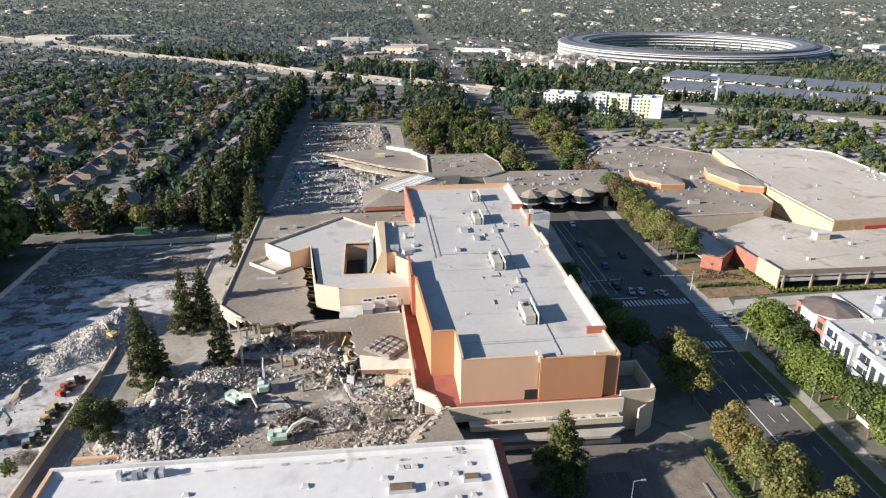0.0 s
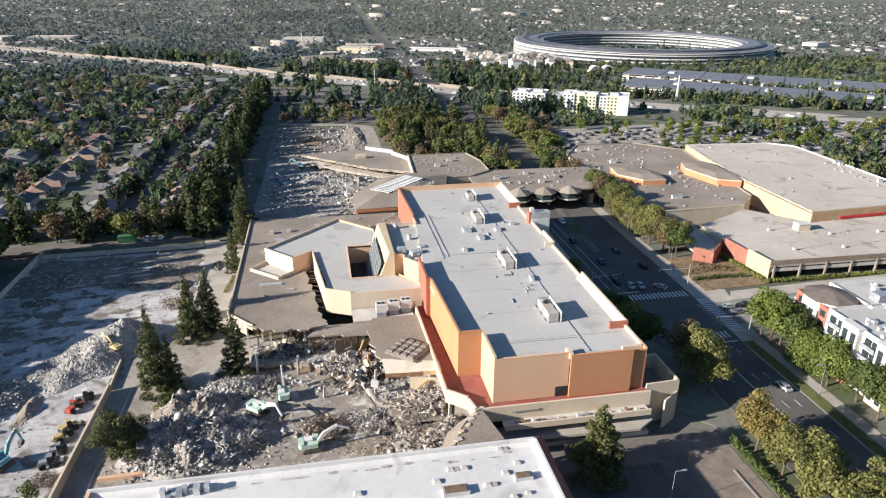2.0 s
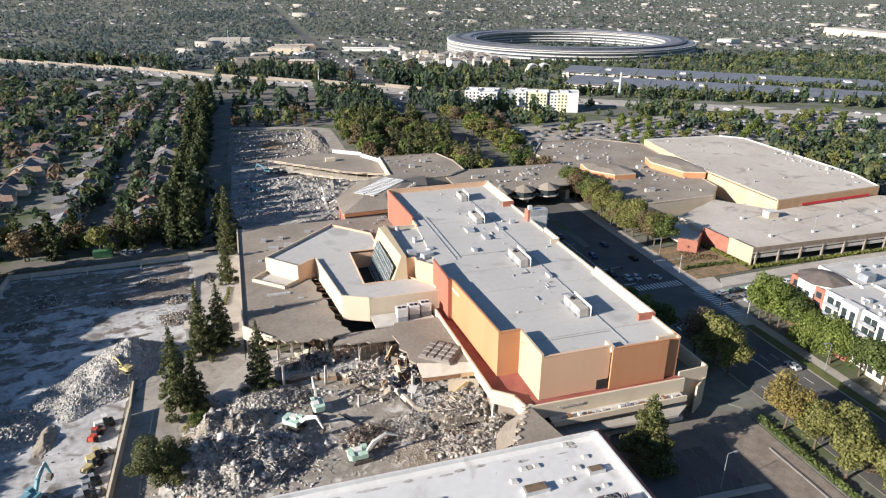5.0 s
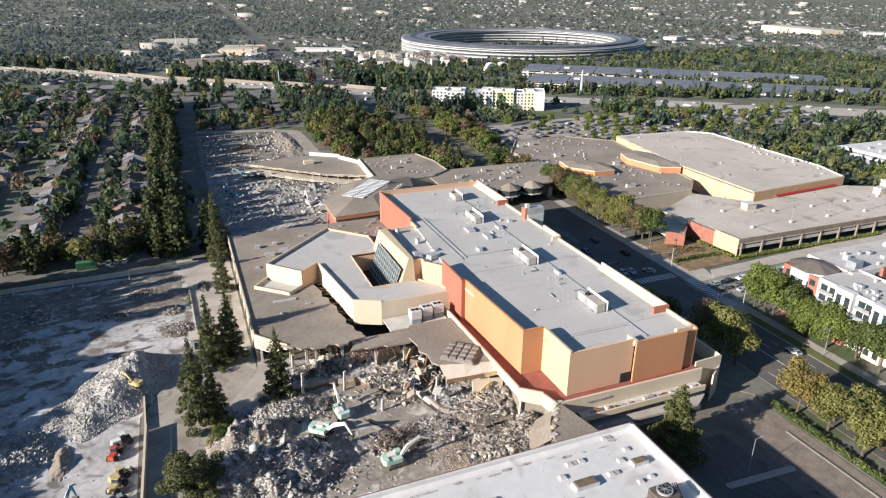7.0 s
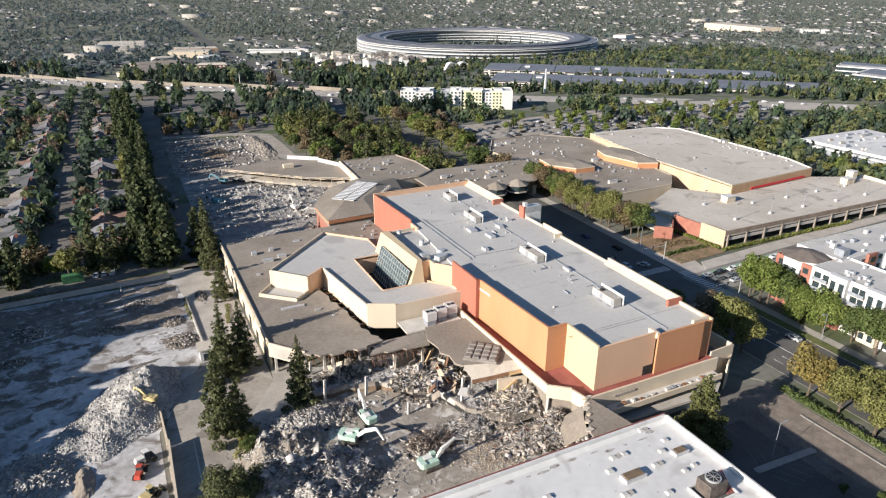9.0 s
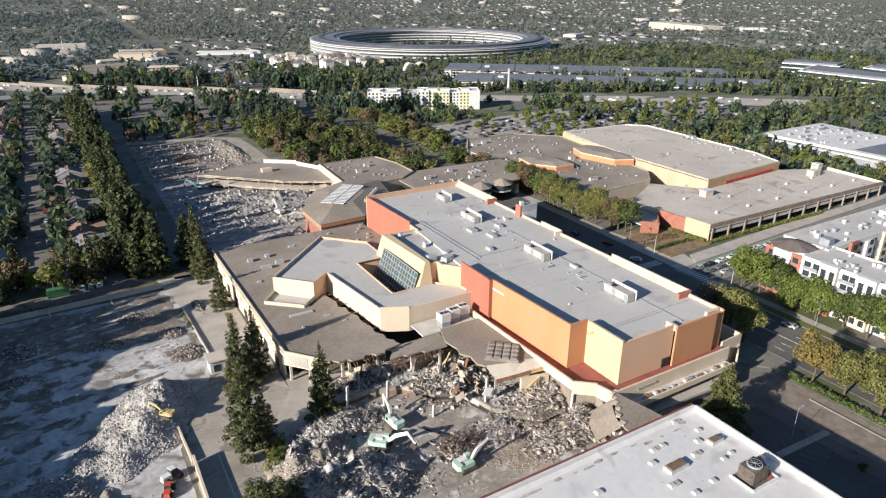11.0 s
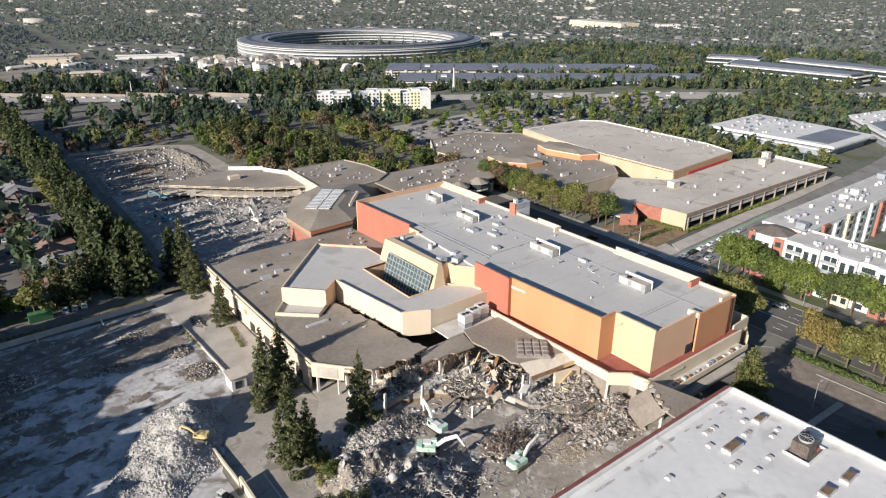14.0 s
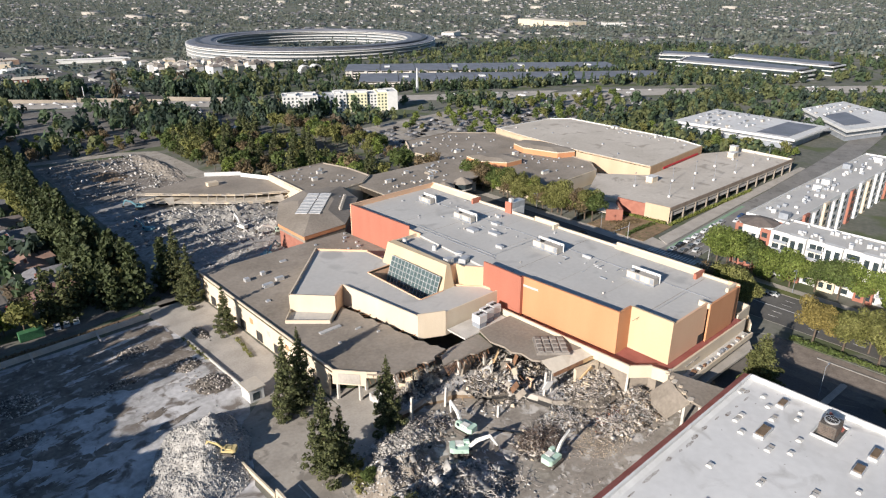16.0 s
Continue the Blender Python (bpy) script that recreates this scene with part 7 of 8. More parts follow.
h1 = mound("rubble_heap", -47.5, 126.5, 16.5, 10.5, 5.6, 1.3, MOUND, "grey heap of broken concrete slabs and dust", sharp=0.75, lumps=0.6, apex=(-0.35, 0.1))
h1b = mound("rubble_heap", -50, 140.5, 9.5, 7, 5.0, 4.1, BROWN_CRUSH, "brown heap of crushed concrete", sharp=0.9, lumps=0.55)
h1c = mound("rubble_heap", -40.5, 147.8, 10.5, 5.5, 2.2, 6.1, MOUND, "low grey heap of broken blocks", sharp=0.8, lumps=0.6)
h2 = mound("rubble_heap", -79.5, 170.5, 18.5, 11, 6.6, 2.2, RUBBLE_BED, "tall pale heap of crushed concrete", 64, sharp=1.1, lumps=0.22, apex=(0.55, -0.1), turn=55)
h3 = mound("rubble_heap", -99, 153.5, 10, 9, 3.0, 7.7, MOUND, "low heap of dusty crushed stone", sharp=0.9)
UP = [(-38, 154.7), (-34.5, 154.2), (-29.5, 154.9), (-25, 153), (-21.5, 152), (-18.2, 148.8), (-15.8, 145.7), (-12.2, 143.6), (-10, 141.5), (-8.6, 137), (-7.6, 133.4), (-4.4, 130.6), (-0.9, 126.9), (3.2, 125), (7.8, 124.6), (7.8, 160), (-16, 163.6), (-38, 166)]
Geo().prism(UP, 0, 2.3).solo("upper_floor", DUST, "dusty upper floor slab with a broken edge", "floor slab", "structure")
eb = thing("floor_edge", "pale broken concrete edge of the upper floor slab", "floor edge", (-15, 145, 0), kind="structure")
for k, (p, q) in enumerate(zip(UP[:14], UP[1:15])):
    d = Vector((q[0] - p[0], q[1] - p[1])).normalized()
    Geo().wall((p[0] + d.y * 0.2, p[1] - d.x * 0.2), (q[0] + d.y * 0.2, q[1] - d.x * 0.2), 1.5 - 0.3 * (k % 3), 2.42 + 0.12 * (k % 2), 0.6).part("edge_beam", SLAB if k % 4 else PAVING, eb)
    # soil on the first five lengths, then black painted as shade below the edge
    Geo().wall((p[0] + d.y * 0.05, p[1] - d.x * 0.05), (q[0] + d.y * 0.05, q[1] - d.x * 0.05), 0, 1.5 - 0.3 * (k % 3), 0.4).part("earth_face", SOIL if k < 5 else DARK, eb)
h4 = mound("debris_heap", -9.5, 128.6, 6.8, 3.8, 1.5, 9.1, DEBRIS_BED, "low tangle of mixed demolition debris", lumps=0.7)
h4c = mound("debris_heap", -19.6, 127.4, 5.2, 3.8, 1.7, 3.9, DEBRIS_BED, "tangle of dark bent steel", lumps=0.7)
h4b = mound("debris_heap", 3.4, 119.4, 9.6, 5.8, 1.9, 6.4, DEBRIS_BED, "low heap of plaster and steel debris", lumps=0.7)
h5 = mound("debris_heap", -8, 148.6, 12.5, 6.4, 2.6, 5.5, DEBRIS_BED, "debris slope under the torn roof edge", lumps=0.7, base=2.3)
h7 = mound("debris_heap", 2.8, 129.2, 8.4, 6.4, 3.6, 3.7, DEBRIS_BED, "steep debris slope against the terrace wall", lumps=0.45, base=2.3, apex=(0.55, 0.1))
h8 = mound("debris_heap", 8.5, 120.5, 6.0, 6.0, 4.6, 2.7, DEBRIS_BED, "debris banked against the terrace corner", lumps=0.6)
h6 = mound("debris_heap", -28, 160, 8, 4, 1.8, 8.8, DEBRIS_BED, "dusty debris slope under the deck edge", lumps=0.5, base=2.3)
h9 = mound("rubble_heap", -36, 147.5, 6, 4, 1.2, 2.8, DEBRIS_BED, "low dark rubble before the floor edge", lumps=0.6)
litter("concrete_chunks", 6500, disc(-47.5, 126.5, 16, 10.2), CHUNKS, 0.05, 0.7, RUBBLE, "broken pale concrete lumps on a heap", h1, 4.0)
litter("concrete_slabs", 750, disc(-47.5, 126.5, 15, 9.5), SHEETS + SLANTS, 0.4, 2.6, RUBBLE, "tilted broken slab pieces on a heap", h1, 2.4)
litter("bent_bars", 700, disc(-47.5, 126.5, 15.5, 10), CURLS, 0.8, 3.2, RUBBLE_MIX, "twisted reinforcing bars on a heap", h1, 1.8)
litter("concrete_chunks", 2600, disc(-50, 140.5, 9.2, 6.8), CHUNKS, 0.05, 0.4, RUBBLE, "broken brown concrete lumps on a heap", h1b, 3.5)
litter("concrete_slabs", 90, disc(-50, 140.5, 8, 6), SHEETS + SLANTS, 0.4, 2.0, RUBBLE, "tilted broken slab pieces on a heap", h1b, 2.0)
litter("concrete_chunks", 2600, disc(-40.5, 147.8, 10.5, 5.5), CHUNKS, 0.08, 0.8, RUBBLE, "broken grey concrete blocks on a heap", h1c, 3.0)
litter("bent_bars", 350, disc(-40.5, 147.8, 10, 5), CURLS, 0.8, 2.6, RUBBLE_MIX, "twisted reinforcing bars on a heap", h1c, 1.8)
def on_heap():
    x, y = rr_.uniform(-99, -60), rr_.uniform(150, 192)
    return (x, y) if h2(x, y) > 0.06 else None
litter("concrete_chunks", 9500, on_heap, CHUNKS, 0.06, 0.42, RUBBLE_EVEN, "crushed pale concrete lumps on a heap", h2, 3.4)
litter("concrete_chunks", 2200, disc(-99, 153.5, 10, 9), CHUNKS, 0.1, 0.7, RUBBLE_EVEN, "crushed stone lumps", h3)
for cx, cy, rx, ry, hh, n in ((-9.5, 128.6, 7.2, 4.2, h4, 0.9), (-19.6, 127.4, 5.4, 4.0, h4c, 0.5), (3.4, 119.2, 9.4, 5.6, h4b, 1.2), (-8, 147.6, 12.8, 6.8, h5, 1.3), (-28, 160, 8, 4, h6, 0.5), (3.4, 130.0, 7.6, 5.4, h7, 0.9), (8.5, 120.5, 6.0, 6.0, h8, 0.8), (-36, 147.5, 6.5, 4.5, h9, 0.4)):
    if hh in (h5, h6, h7):
        hh = (lambda f: lambda x, y: f(x, y) if inside(x, y, UP) or f(x, y) > 2.35 else 0.0)(hh)
    litter("bent_bars", int(750 * n), disc(cx, cy, rx, ry), CURLS, 0.6, 2.6, RUBBLE_MIX, "twisted bars and broken conduits", hh, 2.2)
    litter("bent_bars", int(900 * n), disc(cx, cy, rx, ry), STICKS, 0.3, 2.4, RUBBLE_MIX, "straight bars and broken timber", hh, 2.4)
    litter("mixed_debris", int(700 * n), disc(cx, cy, rx, ry), CHUNKS, 0.04, 0.28, RUBBLE_MIX, "broken concrete and plaster pieces", hh, 3.0)
    litter("plaster_bits", int(420 * n), disc(cx, cy, rx, ry), SHEETS + SLANTS, 0.12, 1.3, WHITE, "white broken plaster bits", hh, 2.6)
    litter("dark_scrap", int(650 * n), disc(cx, cy, rx, ry), CURLS + SLANTS, 0.3, 1.9, DARK, "dark scrap and shreds", hh, 2.0)
    litter("broken_sheets", int(480 * n), disc(cx, cy, rx * 0.95, ry * 0.95), SHEETS + SLANTS, 0.3, 2.2, RUBBLE_MIX, "torn wall and roof sheets", hh, 2.4)
    litter("raw_timber", int(90 * n), disc(cx, cy, rx * 0.9, ry * 0.9), STICKS + SLANTS[:4], 0.5, 2.2, TIMBER, "splintered raw timber pieces", hh, 2.0)
    litter("tan_plaster", int(130 * n), disc(cx, cy, rx * 0.95, ry * 0.95), SLANTS + SHEETS, 0.4, 1.7, CREAM, "cream and tan plaster boards", hh, 2.2)
litter("bent_bars", 900, disc(-19.6, 127.4, 5.2, 3.8), CURLS, 0.9, 2.8, RUST_DARK, "tangle of dark rusted bars", h4c, 1.6)
litter("bent_bars", 420, disc(-9.5, 128.6, 6.6, 3.6), CURLS, 0.8, 2.6, METAL, "tangle of pale ducts and studs", h4, 1.8)
litter("bent_bars", 420, disc(3.0, 121.5, 8, 5), CURLS, 0.8, 2.8, METAL, "tangle of pale ducts and studs", h4b, 1.8)
litter("gravel_chips", 2600, disc(-8, 118.6, 8, 5.5), CHUNKS, 0.05, 0.3, TAN_CHIPS, "tan crushed chips spread on the slab", lambda x, y: 0.02, 2.5)
litter("rusty_scrap", 260, disc(4, 120.5, 9, 6.5), CURLS + SLANTS, 0.5, 2.0, RUST, "rusty bent studs in the debris", lambda x, y: max(h4b(x, y), h8(x, y)), 2.0)
litter("fallen_slabs", 40, disc(3.5, 120, 9, 6.5), SHEETS, 0.7, 2.4, PAVING, "flat broken slab pieces in the debris", lambda x, y: max(h4b(x, y), h8(x, y)) + 0.15, 1.6)
litter("fallen_slabs", 36, disc(2.6, 129.4, 7, 4.6), SHEETS, 0.7, 2.4, ROOF_TAN, "tan broken roof pieces in the debris", lambda x, y: h7(x, y) + 0.15, 1.6)
litter("fallen_slabs", 50, disc(-8, 148, 12, 5.5), SHEETS, 0.6, 2.4, PAVING, "pale broken slab pieces in the debris", lambda x, y: h5(x, y) + 0.2, 1.6)
litter("fallen_slabs", 22, disc(-49, 127, 11, 7), SHEETS + SLANTS, 1.8, 4.4, RUBBLE, "large tilted floor slabs on the heap", lambda x, y: h1(x, y) + 0.3, 1.4)
litter("red_debris", 500, disc(1, 123, 8, 4.5), CURLS, 0.6, 2.2, RUST, "rusty red twisted steel", h4b)
litter("red_debris", 40, disc(1, 123, 7, 4), SLANTS, 0.4, 1.4, MAROON, "torn red sheets", h4b)
litter("scattered_rubble", 350, lambda: (rr_.uniform(-30, 8), rr_.uniform(110, 128)), STICKS, 0.4, 1.8, RUBBLE_MIX, "scattered bars on the slab", power=2.5)
def on_upper():
    x, y = rr_.uniform(-37, 7), rr_.uniform(126, 163)
    return (x, y) if inside(x, y, UP) else None
litter("upper_floor_debris", 2600, on_upper, CHUNKS, 0.05, 0.45, RUBBLE_MIX, "plaster bits on the upper floor", lambda x, y: 2.3, 3.0)
litter("upper_floor_bars", 1200, on_upper, STICKS, 0.4, 2.2, RUBBLE_MIX, "bars and splinters on the upper floor", lambda x, y: 2.3, 2.2)
litter("upper_floor_sheets", 220, on_upper, SHEETS, 0.4, 2.2, RUBBLE, "pale torn boards on the upper floor", lambda x, y: 2.3, 2.4)
litter("scattered_rubble", 2200, lambda: (rr_.uniform(-60, 16), rr_.uniform(103, 150)), CHUNKS, 0.05, 0.35, RUBBLE, "small scattered concrete pieces on the slab", power=3.5)
litter("scattered_rubble", 1600, lambda: (rr_.uniform(-118, -60), rr_.uniform(100, 240)), CHUNKS, 0.06, 0.4, RUBBLE, "small scattered pieces on the cleared lot", power=3.5)
for cx, cy, rx, ry, n in ((-74, 228, 5, 3.5, 260), (-65, 212, 4, 4, 220), (-82, 214, 7, 1.6, 220), (-63.5, 199, 5, 5, 260), (-103, 222, 5, 6, 300), (-55, 226, 2, 5, 90), (-106, 206, 6, 3, 120)):
    hp = mound("rubble_patch", cx, cy, rx, ry, 1.0, cx, DEBRIS_BED, "low patch of crushed concrete", 14, lumps=0.6)
    litter("rubble_pieces", n * 2, disc(cx, cy, rx, ry), CHUNKS, 0.08, 0.5, RUBBLE_MIX, "pieces of broken concrete on the lot", hp, 2.6)
hf = [mound("far_debris_heap", x, y, a, b, h, x * 0.37, MOUND, "grey heap of broken slabs in the field", 26, lumps=0.7) for x, y, a, b, h in ((-22, 320, 24, 20, 2.6), (2, 318, 20, 12, 3.0), (-30, 290, 18, 16, 1.8), (6, 292, 14, 10, 2.2), (-12, 270, 18, 10, 1.4))]
hfs = lambda x, y: max(f(x, y) for f in hf)
litter("far_debris", 6000, lambda: (rr_.uniform(-46, 22), rr_.uniform(254, 345)), CHUNKS, 0.08, 0.55, RUBBLE, "field of broken concrete pieces", hfs, 3.0)
litter("far_debris", 1100, lambda: (rr_.uniform(-44, 16), rr_.uniform(282, 340)), SHEETS + SLANTS, 0.4, 2.6, RUBBLE, "tumbled slabs and panels in the field", hfs, 2.2)
litter("pit_debris", 900, lambda: (rr_.uniform(-44, 6), rr_.uniform(372, 455)), CHUNKS + SHEETS, 0.2, 1.6, RUBBLE, "scattered debris on the cleared floor")
mound("soil_heap", 4, 418, 7, 38, 1.8, 3.3, BROWN_CRUSH, "long brown soil bank", 40, lumps=0.4, apex=(0.3, 0.0))
mound("soil_heap", -22, 415, 9, 12, 1.6, 5.3, SOIL, "low brown soil heap", 20)

# big fallen pieces
def fallen(name, label, category, p, size, turn, mat):
    w, d, h = size
    o = Geo().box(-w / 2, w / 2, -d / 2, d / 2, -h / 2, h / 2).solo(name, mat, label, category)
    o.location = p
    o.rotation_euler = [radians(a) for a in turn]
    return o


tr_ = thing("torn_roof", "flat tan roof piece torn open beside the terrace", "roof slab", (12, 109, 0))
Geo().prism([(13.3, 116.3), (10.8, 114.0), (10.3, 112.4), (8.4, 110.6), (7.9, 108.6), (6.3, 106.6), (5.8, 103.0), (16.2, 103.0), (15.7, 105)], 9.5, 10.0).part("slab", ROOF_TAN, tr_)
g = Geo()
SG = [(10.7, 114.2, 9.8), (8.0, 110.4, 9.8), (6.0, 106.4, 9.6), (3.6, 110.2, 4.6), (6.0, 115.4, 4.8), (8.8, 117.4, 5.6)]
g.quad(SG[0], SG[5], SG[4], SG[1]).quad(SG[1], SG[4], SG[3], SG[2])
g.quad(*[(x, y, z - 0.4) for x, y, z in (SG[1], SG[4], SG[5], SG[0])]).quad(*[(x, y, z - 0.4) for x, y, z in (SG[2], SG[3], SG[4], SG[1])])
for p_, q_ in zip(SG, SG[1:] + SG[:1]):
    g.quad(p_, q_, (q_[0], q_[1], q_[2] - 0.4), (p_[0], p_[1], p_[2] - 0.4))
g.part("sagged_slab", ROOF_TAN, tr_)
for x, y in ((14.2, 112), (15.2, 106), (9.5, 109), (8.5, 105)):
    Geo().box(x - 0.3, x + 0.3, y - 0.3, y + 0.3, 0, 9.5).part("column", CONCRETE, tr_)
rp = random.Random(15)
for k in range(7):
    f = (k / 6) ** 1.4
    x, y = 13.0 - 6.6 * f + rp.uniform(-0.3, 0.3), 116 - 9.4 * f + rp.uniform(-0.3, 0.3)
    w, d = rp.uniform(0.4, 1.1), rp.uniform(0.3, 0.7)
    Geo().prism([(x - w, y - d * 0.3), (x - w * 0.2, y - d), (x + w, y - d * 0.5), (x + w * 0.6, y + d), (x - w * 0.5, y + d * 0.8)], 10.0, 10.12 + rp.uniform(0, 0.25)).part("torn_membrane", CREAM if k % 3 else ROOF_LIGHT, tr_)
fallen("leaning_beam", "raw timber beam leaning on debris", "timber beam", (3.1, 132.0, 6.0), (1.0, 0.35, 4.6), (14, 44, 0), TIMBER)
fallen("leaning_panel", "raw timber panel hanging from the roof", "timber panel", (-8.8, 151, 7.4), (2.2, 0.3, 3.4), (20, 10, 40), TIMBER)
fallen("leaning_panel", "grey fallen sheet leaning on debris", "panel", (-9.6, 147.6, 4.4), (2.6, 0.25, 2.6), (40, 10, 20), METAL)
fallen("leaning_panel", "white fallen wall panel", "panel", (-7.6, 135.2, 5.8), (1.8, 0.3, 3.0), (20, 14, -20), WHITE)
fallen("broken_wall", "tan broken wall stub under the roof strip", "wall", (-13, 156.5, 4.6), (7, 0.5, 5.5), (12, 0, 18), ROOF_TAN)
rp = random.Random(14)
for k in range(26):
    x, y = rp.uniform(-13, -5.5), rp.uniform(139, 154)
    fallen("torn_panel", "torn wall panel standing in the debris", "panel", (x, y, h5(x, y) + rp.uniform(0.4, 2.6)), (rp.uniform(0.8, 2.4), 0.18, rp.uniform(1.2, 3.2)), (rp.uniform(-40, 40), rp.uniform(-30, 30), rp.uniform(-60, 80)), rp.choice((TIMBER, PAVING, CREAM, ROOF_TAN, WHITE, ROOF_LIGHT, PAVING, RUST, PEACH)))
for k in range(22):
    x, y = rp.uniform(-4, 12), rp.uniform(117, 133)
    fallen("torn_panel", "torn plaster panel lying in the debris", "panel", (x, y, max(h7(x, y) if y > 126 else 0, h4b(x, y), h8(x, y)) + 0.5), (rp.uniform(1.0, 2.6), rp.uniform(0.8, 1.8), 0.18), (rp.uniform(-30, 30), rp.uniform(-30, 30), rp.uniform(0, 180)), rp.choice((PAVING, CREAM, ROOF_TAN, ROOF_LIGHT, CREAM, TIMBER)))
for k in range(14):
    x, y = rp.uniform(-33, -23), rp.uniform(156.5, 161)
    fallen("torn_panel", "pale torn panel under the deck edge", "panel", (x, y, h6(x, y) + rp.uniform(0.3, 1.8)), (rp.uniform(0.8, 2.0), 0.18, rp.uniform(1.0, 2.4)), (rp.uniform(-40, 40), rp.uniform(-30, 30), rp.uniform(-60, 80)), rp.choice((PAVING, CREAM, ROOF_LIGHT, CREAM)))
fallen("planter_wall", "low reddish planter wall", "planter", (-59, 119.0, 0.5), (12.5, 0.9, 0.8), (0, 0, 1), PEACH)
for x, y, h in ((8.2, 123.4, 9.4), (-36, 152.2, 7.0), (-25.8, 151.5, 5.5), (-19.5, 140, 3.4), (-7.3, 136.2, 9), (-36.5, 163, 6)):
    fallen("bare_column", "bare concrete column left standing", "column", (x, y, h / 2), (0.55, 0.55, h), (1, 2, 10), CONCRETE)
fallen("long_pipe", "long dark pipe lying on the slab", "pipe", (-21, 132.5, 0.5), (0.25, 13, 0.25), (0, 0, 35), DARK)


def machine(x, y, turn, body_mat, arm_mat, boom=(35, -35), s=1.0, label="", z=0.05, tool="bucket"):
    """A tracked excavator: tracks, slewing house, cab, boom, stick and bucket."""
    e = thing("excavator", label, "excavator", (x, y, z), "excavators")
    for sy in (-1.25, 1.25):
        poly = [(-2.1, 0.35), (-1.7, 0.0), (1.7, 0.0), (2.1, 0.35), (2.1, 0.6), (1.7, 0.95), (-1.7, 0.95), (-2.1, 0.6)]
        g = Geo()
        i = len(g.v)
        g.v += [(a, sy - 0.3, b) for a, b in poly] + [(a, sy + 0.3, b) for a, b in poly]
        g.f += [tuple(range(8)), tuple(range(15, 7, -1))] + [((k + 1) % 8, k, 8 + k, 8 + (k + 1) % 8) for k in range(8)]
        tr = g.part("track", M_TRACK, e, local=True)
    Geo().box(-1.2, 1.2, -0.95, 0.95, 0.4, 1.0).part("undercarriage", M_TRACK, e, local=True)
    Geo().tube((0, 0, 1.0), (0, 0, 1.25), 0.9, 0.9, 14).part("turntable", M_TRACK, e, local=True)
    Geo().prism([(-2.6, -1.1), (-2.2, -1.4), (1.2, -1.4), (1.2, 1.4), (-2.2, 1.4), (-2.6, 1.1)], 1.25, 2.3).part("house", body_mat, e, local=True)
    Geo().prism([(-2.9, -1.0), (-2.4, -1.35), (-1.7, -1.35), (-1.7, 1.35), (-2.4, 1.35), (-2.9, 1.0)], 1.3, 2.6).part("counterweight", body_mat, e, local=True)
    Geo().box(-1.6, 0.2, -0.2, 1.2, 2.3, 2.7).part("engine_cover", arm_mat, e, local=True)
    cab = Geo().prism([(0.1, 0.45), (1.7, 0.45), (1.7, 1.4), (0.1, 1.4)], 1.4, 3.0, top=[(0.2, 0.5), (1.4, 0.5), (1.4, 1.35), (0.2, 1.35)]).part("cab", body_mat, e, local=True)
    Geo().box(0.35, 1.2, 1.38, 1.44, 2.0, 2.8).part("window", GLASS, cab, local=True)
    Geo().quad((1.73, 0.55, 1.9), (1.73, 1.3, 1.9), (1.48, 1.25, 2.85), (1.48, 0.6, 2.85)).part("windscreen", GLASS, cab, local=True)
    a1, a2 = radians(boom[0]), radians(boom[1])
    p0 = Vector((1.1, -0.1, 1.8))
    p1 = p0 + Vector((math.cos(a1 + 0.25), 0, math.sin(a1 + 0.25))) * 2.7
    p2 = p1 + Vector((math.cos(a1 - 0.2), 0, math.sin(a1 - 0.2))) * 2.9
    p3 = p2 + Vector((math.cos(a2), 0, math.sin(a2))) * 3.0
    Geo().beam(p0, p1, 0.5, 0.55, 0.55, 0.8).beam(p1, p2, 0.55, 0.8, 0.4, 0.45).part("boom", arm_mat, e, local=True)
    Geo().beam(p2 + Vector((0, 0, 0.25)), p3, 0.42, 0.6, 0.32, 0.35).part("stick", arm_mat, e, local=True)
    Geo().tube(p0 + Vector((0.3, 0, -0.3)), p1 + Vector((0, 0, -0.2)), 0.1, 0.1, 6).part("ram", METAL, e, local=True)
    Geo().tube(p1 + Vector((0, 0, 0.5)), p2 + Vector((0, 0, 0.5)), 0.1, 0.1, 6).part("ram", METAL, e, local=True)
    bd = Vector((math.cos(a2 - 0.9), 0, math.sin(a2 - 0.9)))
    Geo().beam(p3, p3 + bd * 0.7, 1.0, 0.5, 1.2, 0.9).beam(p3 + bd * 0.7, p3 + bd * 1.4, 1.2, 0.9, 1.0, 0.15).part(tool, M_TRACK, e, local=True)
    e.rotation_euler = (0, 0, radians(turn))
    e.scale = (s, s, s)
    return e


M_TRACK = M("oily_track_steel", (0.05, 0.045, 0.04), (0.13, 0.115, 0.1), 1.0, 5.0, 0.7, 0.1)
LM = "dusty mint-green tracked excavator with a white arm"
machine(-29.2, 141.5, 96, MINT, MACHINE_WHITE, (52, -95), 1.0, LM)
machine(-34.8, 136.2, -40, MINT, MACHINE_WHITE, (30, -55), 1.0, LM)
machine(-22.5, 121.2, 4, MINT, MACHINE_WHITE, (38, -20), 1.0, LM)
machine(-73.8, 168.0, 135, MACHINE_YELLOW, MACHINE_YELLOW, (28, -62), 0.68, "dusty yellow tracked excavator on a rubble heap", h2(-73.8, 168.0) + 0.1)
machine(-86, 127, 60, MACHINE_BLUE, MACHINE_BLUE, (50, -75), 1.0, "blue tracked excavator with a raised arm")
machine(3, 283, 175, MINT, MACHINE_WHITE, (28, -20), 1.05, LM)
machine(8, 279, 20, MINT, MACHINE_WHITE, (50, -70), 1.0, LM)
